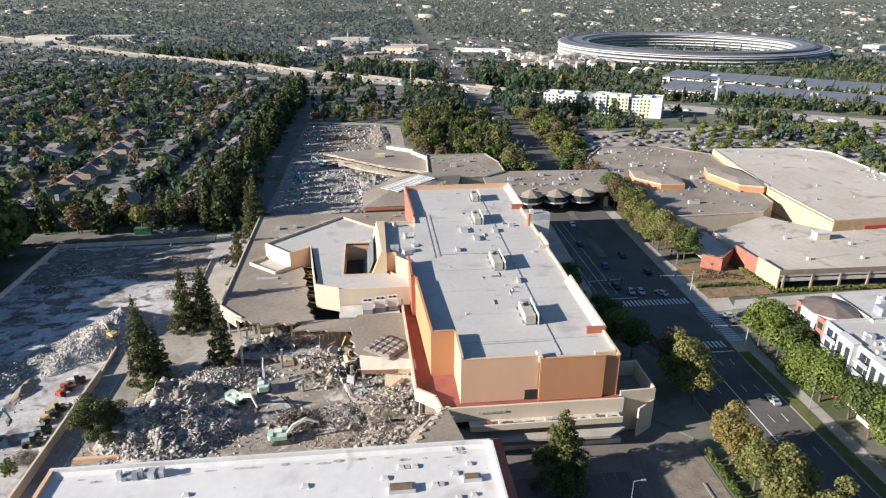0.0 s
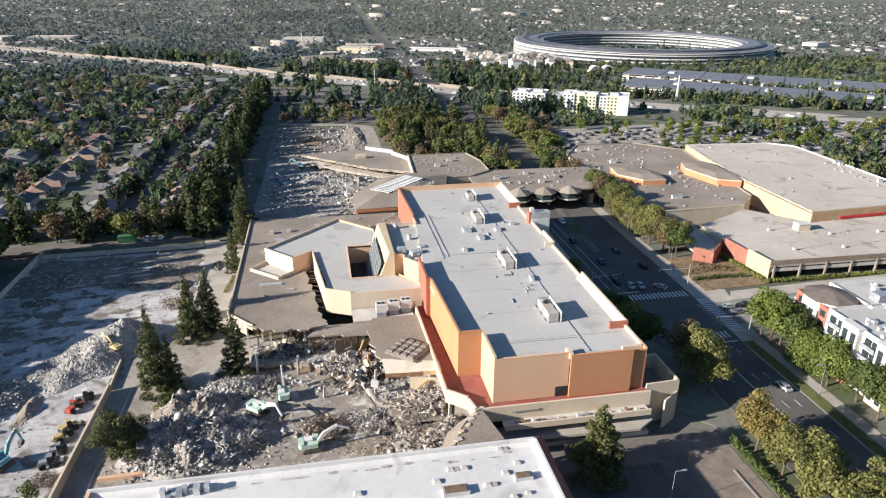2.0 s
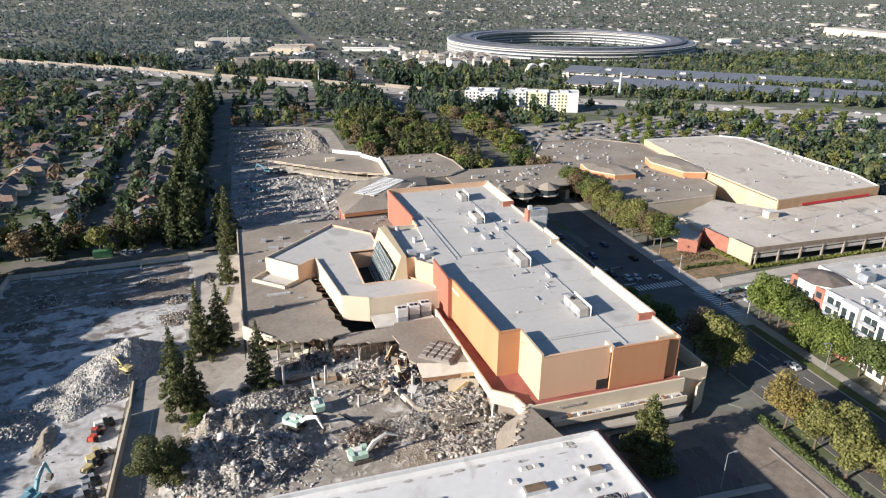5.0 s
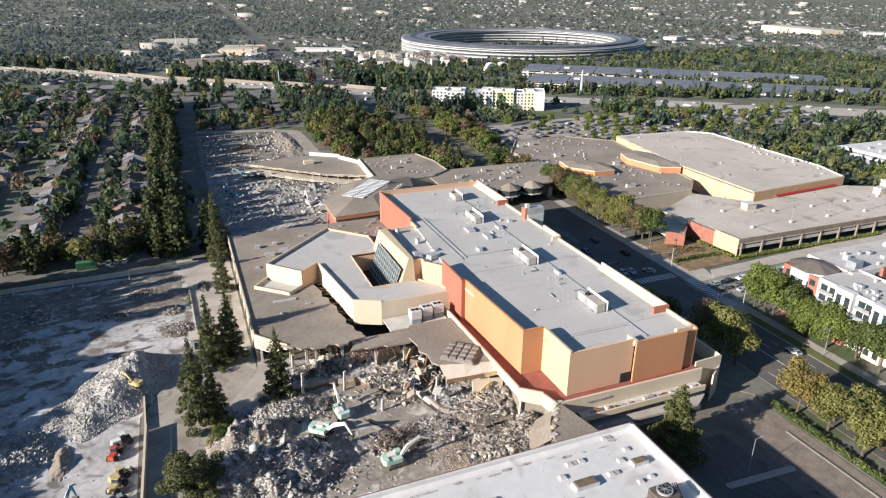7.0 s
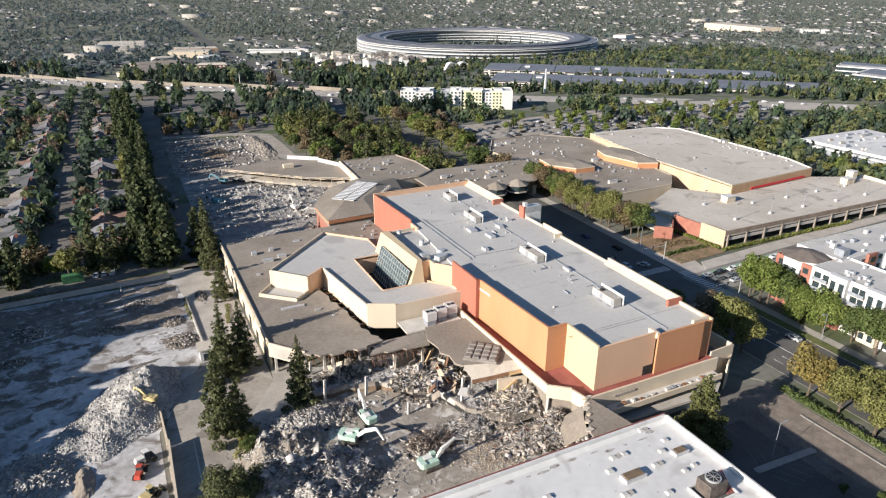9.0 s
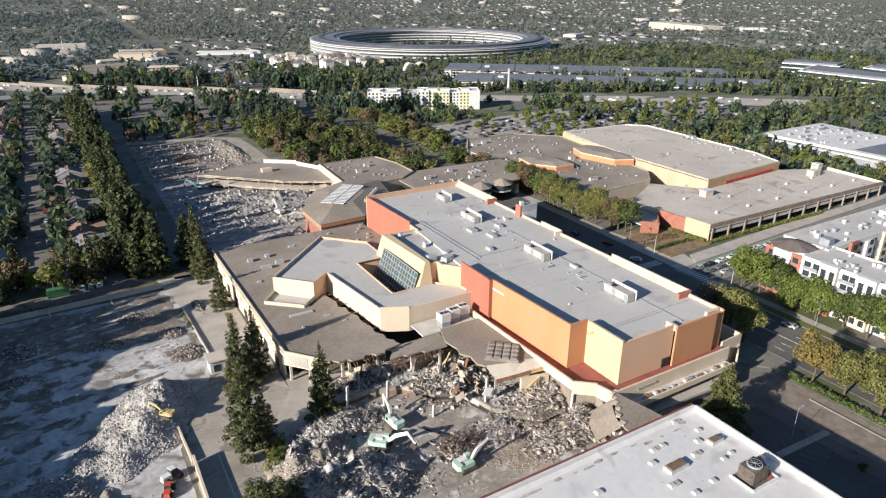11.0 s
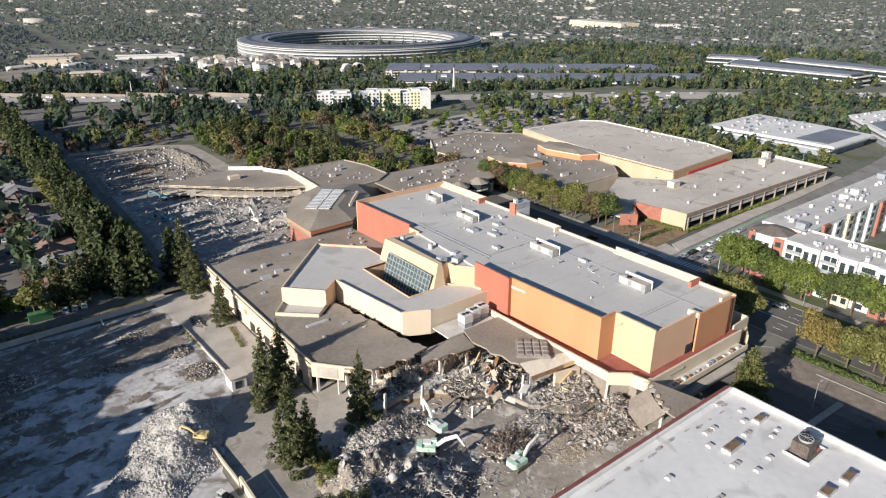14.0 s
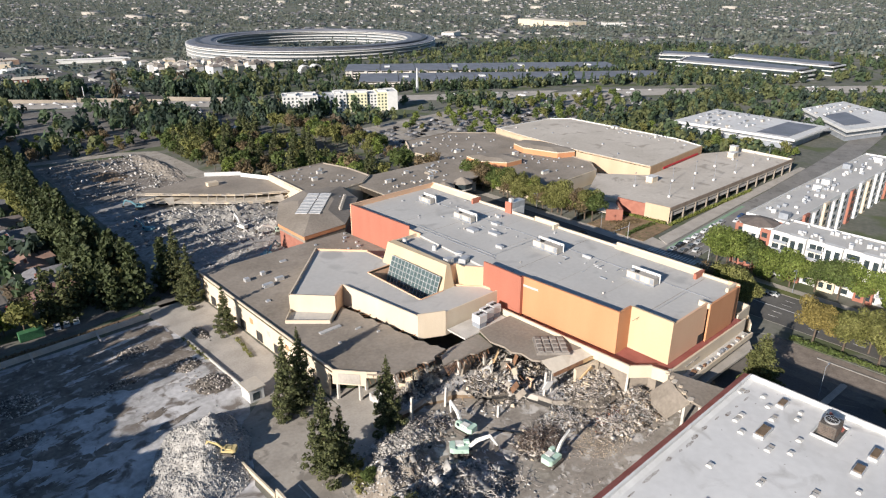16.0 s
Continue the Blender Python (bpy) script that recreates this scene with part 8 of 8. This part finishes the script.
machine(-28, 352, 160, MACHINE_BLUE, MACHINE_BLUE, (35, -60), 0.95, "far blue-green tracked excavator")
machine(-36, 320, 130, MACHINE_BLUE, MACHINE_BLUE, (48, -70), 0.95, "far blue-green tracked excavator")
machine(-6, 297, 100, MACHINE_WHITE, MACHINE_WHITE, (50, -70), 0.95, "dusty white tracked excavator")
machine(-13, 263, 30, MACHINE_BLUE, MACHINE_BLUE, (30, -40), 1.0, "blue tracked excavator at the field edge")


# ---- vehicles ----
def car(mat, seed):
    t = thing("car", "parked or waiting passenger car", "car", group="cars")
    prof = [(-2.2, 0.35), (2.2, 0.35), (2.25, 0.75), (1.2, 0.95), (0.55, 1.42), (-1.25, 1.45), (-1.95, 1.0), (-2.25, 0.9)]
    g = Geo()
    n = len(prof)
    g.v = [(a, -0.88 + (0.16 if b > 1.2 else 0), b) for a, b in prof] + [(a, 0.88 - (0.16 if b > 1.2 else 0), b) for a, b in prof]
    g.f = [tuple(range(n)), tuple(range(2 * n - 1, n - 1, -1))] + [((k + 1) % n, k, n + k, n + (k + 1) % n) for k in range(n)]
    g.part("body", mat, t, local=True)
    Geo().quad((1.18, -0.72, 1.0), (1.18, 0.72, 1.0), (0.6, 0.66, 1.41), (0.6, -0.66, 1.41)).part("windscreen", GLASS, t, local=True)
    Geo().quad((-1.9, 0.7, 1.06), (-1.9, -0.7, 1.06), (-1.32, -0.64, 1.44), (-1.32, 0.64, 1.44)).part("rear_window", GLASS, t, local=True)
    for s in (-1, 1):
        Geo().quad((-1.5, s * 0.87, 1.0), (0.95, s * 0.87, 1.0), (0.5, s * 0.76, 1.38), (-1.2, s * 0.76, 1.4)).part("side_window", GLASS, t, local=True)
    for x in (-1.35, 1.4):
        for s in (-1, 1):
            Geo().tube((x, s * 0.7, 0.33), (x, s * 0.92, 0.33), 0.33, 0.33, 10).part("wheel", TYRE, t, local=True)
    return t


CARC = [("white", (0.7, 0.7, 0.7)), ("silver", (0.42, 0.43, 0.44)), ("black", (0.02, 0.02, 0.022)), ("grey", (0.15, 0.155, 0.16)), ("blue", (0.03, 0.06, 0.16)), ("red", (0.3, 0.03, 0.025))]
P_CAR = []
for k, (cn, cc) in enumerate(CARC):
    p = car(M(cn + "_car_paint", tuple(v * 0.93 for v in cc), cc, 0.5, 3, 0.25, 0, spec=0.6), k)
    p["label"] = cn + " passenger car on grey asphalt"
    P_CAR.append(p)
rc = random.Random(4)
for x, y, a in [(104, 165.6, 182), (110, 165.8, 181), (116.5, 166, 181), (123, 166.2, 181), (105, 162, 180), (111.5, 162.3, 182), (118, 162.4, 180), (125, 162.8, 181), (131, 166.6, 181), (139, 167, 181), (132, 163, 181), (160, 165, 181), (182, 161.5, 2), (215, 164.5, 2), (146, 167.2, 181), (153, 163.6, 181), (110, 158.8, 1),
                (79.4, 205.2, 268), (88.8, 213.9, 88), (92.4, 199, 88), (77.7, 188.8, 270), (81.0, 184.6, 270), (84.2, 184.2, 270), (90.4, 182.4, 120), (80.2, 247.6, 268), (76.6, 226, 268), (93.2, 123.7, 90), (84.2, 66, 270)]:
    put(rc.choice(P_CAR[:5] + P_CAR[:2]), x, y, 0.2, a)
for k in range(16):
    put(rc.choice(P_CAR), -97 + rc.choice((-4, 4)), 280 + k * 14, None, 90)
# contractor's plant parked beside the ramp wall
def plant_machine(x, y, turn, mat, label, s=1.0, arm=True):
    e = thing("wheeled_loader", label, "loader", (x, y, 0.05), "parked plant")
    Geo().prism([(-2.6, -0.8), (-0.4, -0.9), (-0.4, 0.9), (-2.6, 0.8)], 0.8, 2.0, top=[(-2.4, -0.65), (-0.4, -0.8), (-0.4, 0.8), (-2.4, 0.65)]).part("hood", mat, e, local=True)
    Geo().box(-0.4, 2.0, -0.75, 0.75, 0.7, 1.3).part("frame", M_TRACK, e, local=True)
    Geo().prism([(-0.5, -0.8), (0.9, -0.8), (0.9, 0.8), (-0.5, 0.8)], 1.3, 3.1, top=[(-0.4, -0.7), (0.6, -0.7), (0.6, 0.7), (-0.4, 0.7)]).part("cab", GLASS, e, local=True)
    Geo().box(-0.55, 0.75, -0.8, 0.8, 3.1, 3.25).part("cab_roof", mat, e, local=True)
    for wx in (-1.6, 1.4):
        for wy in (-1.0, 1.0):
            Geo().tube((wx, wy - 0.28, 0.75), (wx, wy + 0.28, 0.75), 0.75, 0.75, 14).part("wheel", TYRE, e, local=True)
    if arm:
        for wy in (-0.5, 0.5):
            Geo().beam((0.8, wy, 1.7), (3.2, wy, 0.7), 0.22, 0.3).part("lift_arm", mat, e, local=True)
        Geo().prism([(3.0, -1.2), (4.0, -1.2), (4.0, 1.2), (3.0, 1.2)], 0.15, 1.1, top=[(3.0, -1.2), (3.3, -1.2), (3.3, 1.2), (3.0, 1.2)]).part("bucket", M_TRACK, e, local=True)
    e.rotation_euler, e.scale = (0, 0, radians(turn)), (s, s, s)


plant_machine(-77.6, 145.2, 70, MACHINE_RED, "bright red wheeled machine with a lowered arm", 0.8)
plant_machine(-76.2, 149.2, 20, MACHINE_WHITE, "dusty white compact wheeled machine", 0.9, False)
plant_machine(-76.2, 137.6, 30, MACHINE_YELLOW, "yellow wheeled loader with a bucket", 0.85)
plant_machine(-76.6, 134.6, 60, MACHINE_YELLOW, "yellow wheeled roller without an arm", 0.9, False)
plant_machine(-75.8, 129.6, 20, GREYPANEL, "small dark grey wheeled machine", 0.75, False)
plant_machine(-76.2, 125.6, 15, GREYPANEL, "small dark grey wheeled machine", 0.85)
hj = mound("scrap_heap", -76.6, 120.8, 3.4, 3.0, 1.2, 4.4, DEBRIS_BED, "heap of mixed scrap beside the wall", 16)
litter("scrap_pieces", 500, disc(-76.6, 120.8, 3.4, 3.2), STICKS + SHEETS, 0.3, 1.8, RUBBLE_MIX, "scrap bars and sheets", hj)
plant(L_GREEN, -76.4, 115.6, 0.4)
mound("sand_berm", -88.2, 147.5, 2.2, 6.5, 1.5, 3.9, ROOF_TAN, "tan earth berm on the cleared lot", 26, sharp=0.9, lumps=0.6)
# container green, dimmed in the paint for the shade behind the trees
DARK_GREEN = M("shade_dimmed_green_steel", (0.04, 0.13, 0.06), (0.07, 0.19, 0.09), 0.6, 4.0, 0.6, 0.05)
gc = thing("container", "long green steel container beside the path", "container", (-92, 256, 0.05))
Geo().box(-3.2, 3.2, -1.2, 1.2, 0.15, 2.7).part("body", DARK_GREEN, gc, local=True)
for k in range(14):
    Geo().box(-3.05 + k * 0.46, -2.85 + k * 0.46, -1.24, -1.2, 0.25, 2.6).part("rib", DARK_GREEN, gc, local=True)
for k in range(3):
    put(P_CAR[k % 2], -85 + k * 2.6, 257.6, None, 80)
rows = []
for k in range(420):
    x, y = 126 + rc.randrange(38) * 7.2, 340 + rc.randrange(24) * 3.0
    if not (inside(x, y, [(112, 236), (160, 352), (250, 334), (250, 300)]) or (x > 176 and y < 338)):
        rows.append((x, y, zg(y) + 0.1, rc.choice((0, 3.14)), 1, 1, 0))
cg = np.array([(-2.2, -0.88, 0.2), (2.2, -0.88, 0.2), (2.2, 0.88, 0.2), (-2.2, 0.88, 0.2), (-2.2, -0.88, 0.9), (2.2, -0.88, 0.8), (2.2, 0.88, 0.8), (-2.2, 0.88, 0.9), (-1.5, -0.7, 1.45), (0.5, -0.7, 1.45), (0.5, 0.7, 1.45), (-1.5, 0.7, 1.45)])
cf = np.array([(0, 1, 5, 4), (1, 2, 6, 5), (2, 3, 7, 6), (3, 0, 4, 7), (4, 5, 9, 8), (5, 6, 10, 9), (6, 7, 11, 10), (7, 4, 8, 11), (8, 9, 10, 11)])
joined("parked_cars", [(cg, cf)], rows, M("mixed_car_paint", (0.05, 0.05, 0.055), (0.26, 0.26, 0.27), 0.1, 1, 0.3, 0, island=0.8), "rows of parked cars in a far car park", "cars")


rows = []
for k in range(150):
    i = rc.randrange(len(FREEWAY) - 1)
    (x1, y1), (x2, y2) = FREEWAY[i], FREEWAY[i + 1]
    f, d = rc.random(), Vector((x2 - x1, y2 - y1)).normalized()
    o = rc.choice((-12, -8.5, -5, 5, 8.5, 12))
    x, y = x1 + (x2 - x1) * f - d.y * o, y1 + (y2 - y1) * f + d.x * o
    rows.append((x, y, zg(y) + 0.3, math.atan2(d.y, d.x), 1, 1, 0))
for k in range(46):
    y = rc.uniform(310, 1200)
    rows.append((89.5 + (y - 400) * 0.034 + rc.choice((-7, -3.6, 3.6, 7)), y, zg(y) + 0.22, math.pi / 2 + 0.03, 1, 1, 0))
joined("freeway_cars", [(cg, cf)], rows, M("bright_car_paint", (0.2, 0.2, 0.21), (0.55, 0.55, 0.56), 0.1, 1, 0.3, 0, island=0.8), "cars scattered along the freeway and avenue", "cars")


def lamp(x, y, h=8.0, arm=1.6, turn=0, label="slim grey street lamp"):
    l = thing("street_lamp", label, "street lamp", (x, y, zg(y)), "street lamps")
    Geo().tube((0, 0, 0), (0, 0, h), 0.09, 0.05, 7).part("pole", GREYPANEL, l, local=True)
    Geo().beam((0, 0, h), (arm, 0, h + 0.2), 0.1).part("arm", GREYPANEL, l, local=True)
    Geo().box(arm - 0.3, arm + 0.5, -0.18, 0.18, h + 0.05, h + 0.25).part("head", GREYPANEL, l, local=True)
    l.rotation_euler = (0, 0, radians(turn))


for x, y, a in ((65.5, 140, 0), (100.2, 120, 180), (100.2, 90, 180), (45.5, 92, 0), (101, 196, 180), (66, 200, 0), (101, 230, 180)):
    lamp(x, y, 8.5, 1.8, a)
for x, y, a in ((100.5, 183, 180), (101, 150, 180), (66, 182, 0)):
    s_ = thing("traffic_signal", "grey traffic signal with a long mast arm", "traffic signal", (x, y, 0.1), "traffic signals")
    Geo().tube((0, 0, 0), (0, 0, 7.5), 0.16, 0.1, 8).part("pole", METAL, s_, local=True)
    Geo().beam((0, 0, 6), (11, 0, 6.5), 0.18, 0.18, 0.1, 0.1).part("mast_arm", METAL, s_, local=True)
    for d in (6, 10.5):
        Geo().box(d - 0.2, d + 0.2, -0.15, 0.15, 5.6, 6.6).part("signal_head", DARK, s_, local=True)
    s_.rotation_euler = (0, 0, radians(a))

# ---- small things on the roofs ----
ry = random.Random(21)
spots = [(12.8, 98.9), (5.2, 95), (12.2, 92.5), (8.4, 90.1), (12.2, 86.6), (-0.2, 92.5), (-1.7, 86.6), (5.6, 83.7), (0.5, 83.3), (-12, 83.7), (-1.3, 71), (15, 94.7), (2.7, 95), (14.8, 87), (-14, 92), (-24, 88), (-34, 92), (-27, 78), (-40, 84), (-18, 74), (-48, 90), (-8, 76), (-30, 66)]
for k, (x, y) in enumerate(spots):
    u = thing("roof_skylight", "small raised white roof hatch with a tilted lid", "roof hatch", (x, y, 12.9), "roof hatches")
    w = ry.uniform(0.5, 0.75)
    Geo().box(-w, w, -w * 0.8, w * 0.8, 0, 0.22).part("curb", ROOF_WHITE, u, local=True)
    Geo().prism([(-w * 1.05, -w * 0.85), (w * 1.05, -w * 0.85), (w * 1.05, w * 0.85), (-w * 1.05, w * 0.85)], 0.22, 0.42, top=[(-w * 0.7, -w * 0.5), (w * 0.7, -w * 0.5), (w * 0.7, w * 0.5), (-w * 0.7, w * 0.5)]).part("lid", ROOF_GREY, u, local=True)
    if k % 3 == 0:
        Geo().box(w + 0.1, w + 1.0, -w * 0.7, w * 0.7, 0, 0.3).part("housing", PAVING, u, local=True)
for x, y, w, d in ((15, 90.8, 3.2, 1.6), (2.6, 89.5, 4.6, 2.0), (11.5, 72.2, 4.0, 1.6), (4.6, 72.9, 3.4, 1.8), (-20, 81, 3.5, 1.8), (-44, 76, 4, 2)):
    u = thing("roof_duct_unit", "low roof unit with a rusty brown lid", "roof unit", (x, y, 12.9), "roof duct units")
    Geo().box(-w / 2, w / 2, -d / 2, d / 2, 0, 0.7).part("casing", METAL, u, local=True)
    Geo().box(-w / 2 + 0.3, w / 2 - 0.5, -d / 2 + 0.2, d / 2 - 0.2, 0.7, 0.9).part("lid", SOIL, u, local=True)
ct = thing("cooling_tower", "grey louvred cooling tower in a sunken roof well", "cooling tower", (12.7, 80.7, 12.9))
Geo().box(-2.6, 1.4, -1.6, 1.6, 0.3, 3.0).part("casing", M("rusty_grey_casing", (0.06, 0.052, 0.046), (0.15, 0.13, 0.115), 0.9, 4.0, 0.7, 0.1), ct, local=True)
Geo().tube((-0.6, 0, 3.0), (-0.6, 0, 3.4), 1.3, 1.4, 18).part("fan_ring", METAL, ct, local=True)
Geo().tube((-0.6, 0, 3.4), (-0.6, 0, 3.44), 1.18, 1.18, 18).part("fan_opening", DARK, ct, local=True)
for k in range(4):
    a = k * math.pi / 4
    Geo().beam((-0.6 - 1.2 * math.cos(a), -1.2 * math.sin(a), 3.5), (-0.6 + 1.2 * math.cos(a), 1.2 * math.sin(a), 3.5), 0.05).part("guard_bar", METAL, ct, local=True)
for k in range(6):
    Geo().box(-2.66, -2.6, -1.4, 1.4, 0.6 + k * 0.38, 0.72 + k * 0.38).part("louvre", RUST_DARK, ct, local=True)
    Geo().box(-2.4, 1.2, -1.66, -1.6, 0.6 + k * 0.38, 0.72 + k * 0.38).part("louvre", RUST_DARK, ct, local=True)
for x0, x1, y0, y1 in ((-3.6, 3.6, -2.6, -2.3), (-3.6, 3.6, 2.1, 2.4), (-3.6, -3.3, -2.3, 2.1), (3.3, 3.6, -2.3, 2.1)):
    Geo().box(x0, x1, y0, y1, 0, 0.45).part("kerb", ROOF_WHITE, ct, local=True)
Geo().box(-3.3, 3.3, -2.3, 2.1, 0.02, 0.06).part("well_floor", ASPHALT, ct, local=True)
for k in range(4):
    Geo().beam((1.8 + k * 0.4, -1.8, 0), (1.8 + k * 0.4, 1.4, 2.6), 0.16).part("pipe", MAROON, ct, local=True)
wr = thing("roof_wreck", "heap of dismantled grey roof machinery", "machinery", (-43, 97.4, 12.9))
for k in range(9):
    Geo().box(k * 0.9 - 4, k * 0.9 - 4 + ry.uniform(0.6, 1.3), ry.uniform(-1, 0), ry.uniform(0.3, 1.4), 0, ry.uniform(0.4, 1.6)).part("piece", GREYPANEL if k % 2 else METAL, wr, local=True)
# brown drain smears along the northern edge of the white roof
SMEAR = M("brown_drain_smear", (0.3, 0.28, 0.26), (0.5, 0.485, 0.465), 0.8, 2.5, 0.8, 0.05, c=(0.14, 0.1, 0.075), patch=0.55)
stains = Geo()
for k in range(90):
    x, y, r = ry.uniform(-57, 19), ry.uniform(24, 96), ry.uniform(0.06, 0.2)
    stains.tube((x, y, 12.9), (x, y, 12.905), r, r, 7)
for k in range(20):
    x, y0 = -57 + k * 3.8 + ry.uniform(-1.2, 1.2), 97.6 + ry.uniform(-0.7, 0.5)
    n, w, d = 22, ry.uniform(0.5, 1.7), ry.uniform(0.15, 0.42)
    st = [(x + w * math.cos(a) * (1 + 0.5 * noise.noise((2 * math.cos(a), 2 * math.sin(a), k))), y0 + d * math.sin(a) * (1 + 0.6 * noise.noise((2 * math.cos(a), 2 * math.sin(a), k + 40)))) for a in [j * math.tau / n for j in range(n)]]
    stains.prism(st, 12.9, 12.906 + 0.001 * (k % 5))
tagged(stains.part("drain_stain", SMEAR, ws, "dark brown drain stains and specks"), kind="stuff")
for poly, z, n in (([(28, 302), (56, 300), (57, 333), (28, 333)], 8.9, 26), ([(52, 268), (110, 274), (110, 298), (60, 300)], 8.6, 40), ([(114, 240), (155, 241), (172, 298), (175, 328), (158, 349), (128, 349), (114, 328)], 6.3, 90), ([(0, 256), (10, 256), (30, 276), (22, 290)], 11.3, 8), ([(-10, 232), (8, 214), (10, 245), (-6, 246)], 8.75, 14), ([(182, 236), (236, 240), (238, 316), (184, 326)], 9.1, 10), ([(226, 226), (237, 236), (239, 285), (229, 285)], 9.1, 26)):
    k = 0
    while k < n:
        x, y = ry.uniform(min(p[0] for p in poly), max(p[0] for p in poly)), ry.uniform(min(p[1] for p in poly), max(p[1] for p in poly))
        if not inside(x, y, poly):
            continue
        k += 1
        w, d, h = ry.uniform(0.4, 1.0), ry.uniform(0.4, 1.1), ry.uniform(0.25, 0.7)
        if k % 9 == 0:
            w, d, h = ry.uniform(2, 3.4), ry.uniform(1.2, 2), 1.4
        u = thing("roof_unit", "small pale rooftop vent box", "roof vent", (x, y, z), "mall roof vents")
        Geo().box(-w / 2, w / 2, -d / 2, d / 2, 0, h).part("casing", (CONCRETE, METAL, GREYPANEL)[k % 3], u, local=True)
        Geo().box(-w / 2 - 0.08, w / 2 + 0.08, -d / 2 - 0.08, d / 2 + 0.08, h, h + 0.1).part("cap", METAL, u, local=True)
for x, y in ((88, 285),):
    u = thing("roof_skylight", "ribbed pyramid skylight on the bridge roof", "skylight", (x, y, 8.6))
    for k in range(5):
        Geo().prism([(-3.5 + k * 1.4, -2), (-2.3 + k * 1.4, -2), (-2.3 + k * 1.4, 2), (-3.5 + k * 1.4, 2)], 0, 1.0, top=[(-3.2 + k * 1.4, -1.6), (-2.6 + k * 1.4, -1.6), (-2.6 + k * 1.4, 1.6), (-3.2 + k * 1.4, 1.6)]).part("rib", METAL if k % 2 else ROOF_TAN, u, local=True)

# hedges and planting
def hedge(name, pts, w, h, mat, label, n):
    cs = []
    for (x1, y1), (x2, y2) in zip(pts, pts[1:]):
        L = math.hypot(x2 - x1, y2 - y1)
        for k in range(int(L / 0.9) + 1):
            f = k * 0.9 / L
            cs.append((x1 + (x2 - x1) * f, y1 + (y2 - y1) * f, h * 0.5, w / 2, h * 0.55))
    return leaf_cloud(cs, n, 0.5, int(pts[0][0]) + 7).solo(name, mat, label, "hedge")


hedge("hedge", [(128, 180.2), (200, 178.9)], 1.8, 1.6, HEDGE, "clipped yellow-green hedge before the garage", 2600)
hedge("hedge", [(127.5, 183), (125.5, 205)], 2.2, 1.5, HEDGE, "yellow-green hedge along the ramp wall", 1000)
hedge("shrubs", [(105, 186), (114, 186.5), (124, 186)], 2.6, 1.3, LEAF, "low green shrubs at the corner", 700)
hedge("dry_shrubs", [(106, 192), (116, 194), (122, 192), (112, 199)], 5.0, 0.8, LEAF_BROWN, "dry brown ornamental grasses", 900)
hedge("hedge", [(68.6, 60), (68.8, 108)], 1.6, 1.7, LEAF, "dark green hedge beside the car park", 2200)
hedge("verge_scrub", [(-68, 246.5), (-100, 247.5), (-134, 246.5)], 3.0, 1.0, LEAF_BROWN, "dry brown scrub on the bank", 1200)
hedge("weeds", [(-60, 226), (-59.5, 210)], 1.6, 0.8, LEAF_OLIVE, "thin weeds along the low wall", 200)
hedge("weeds", [(-50, 204), (-48.6, 216)], 1.4, 0.7, LEAF_OLIVE, "thin weeds in a planting strip", 160)
hedge("undergrowth", [(-58, 141), (-56, 147), (-53, 150)], 3.2, 2.2, LEAF_OLIVE, "yellow-green undergrowth below the conifers", 500)

for p in PROTOS + P_HOUSE + P_CAR:
    drop(p)
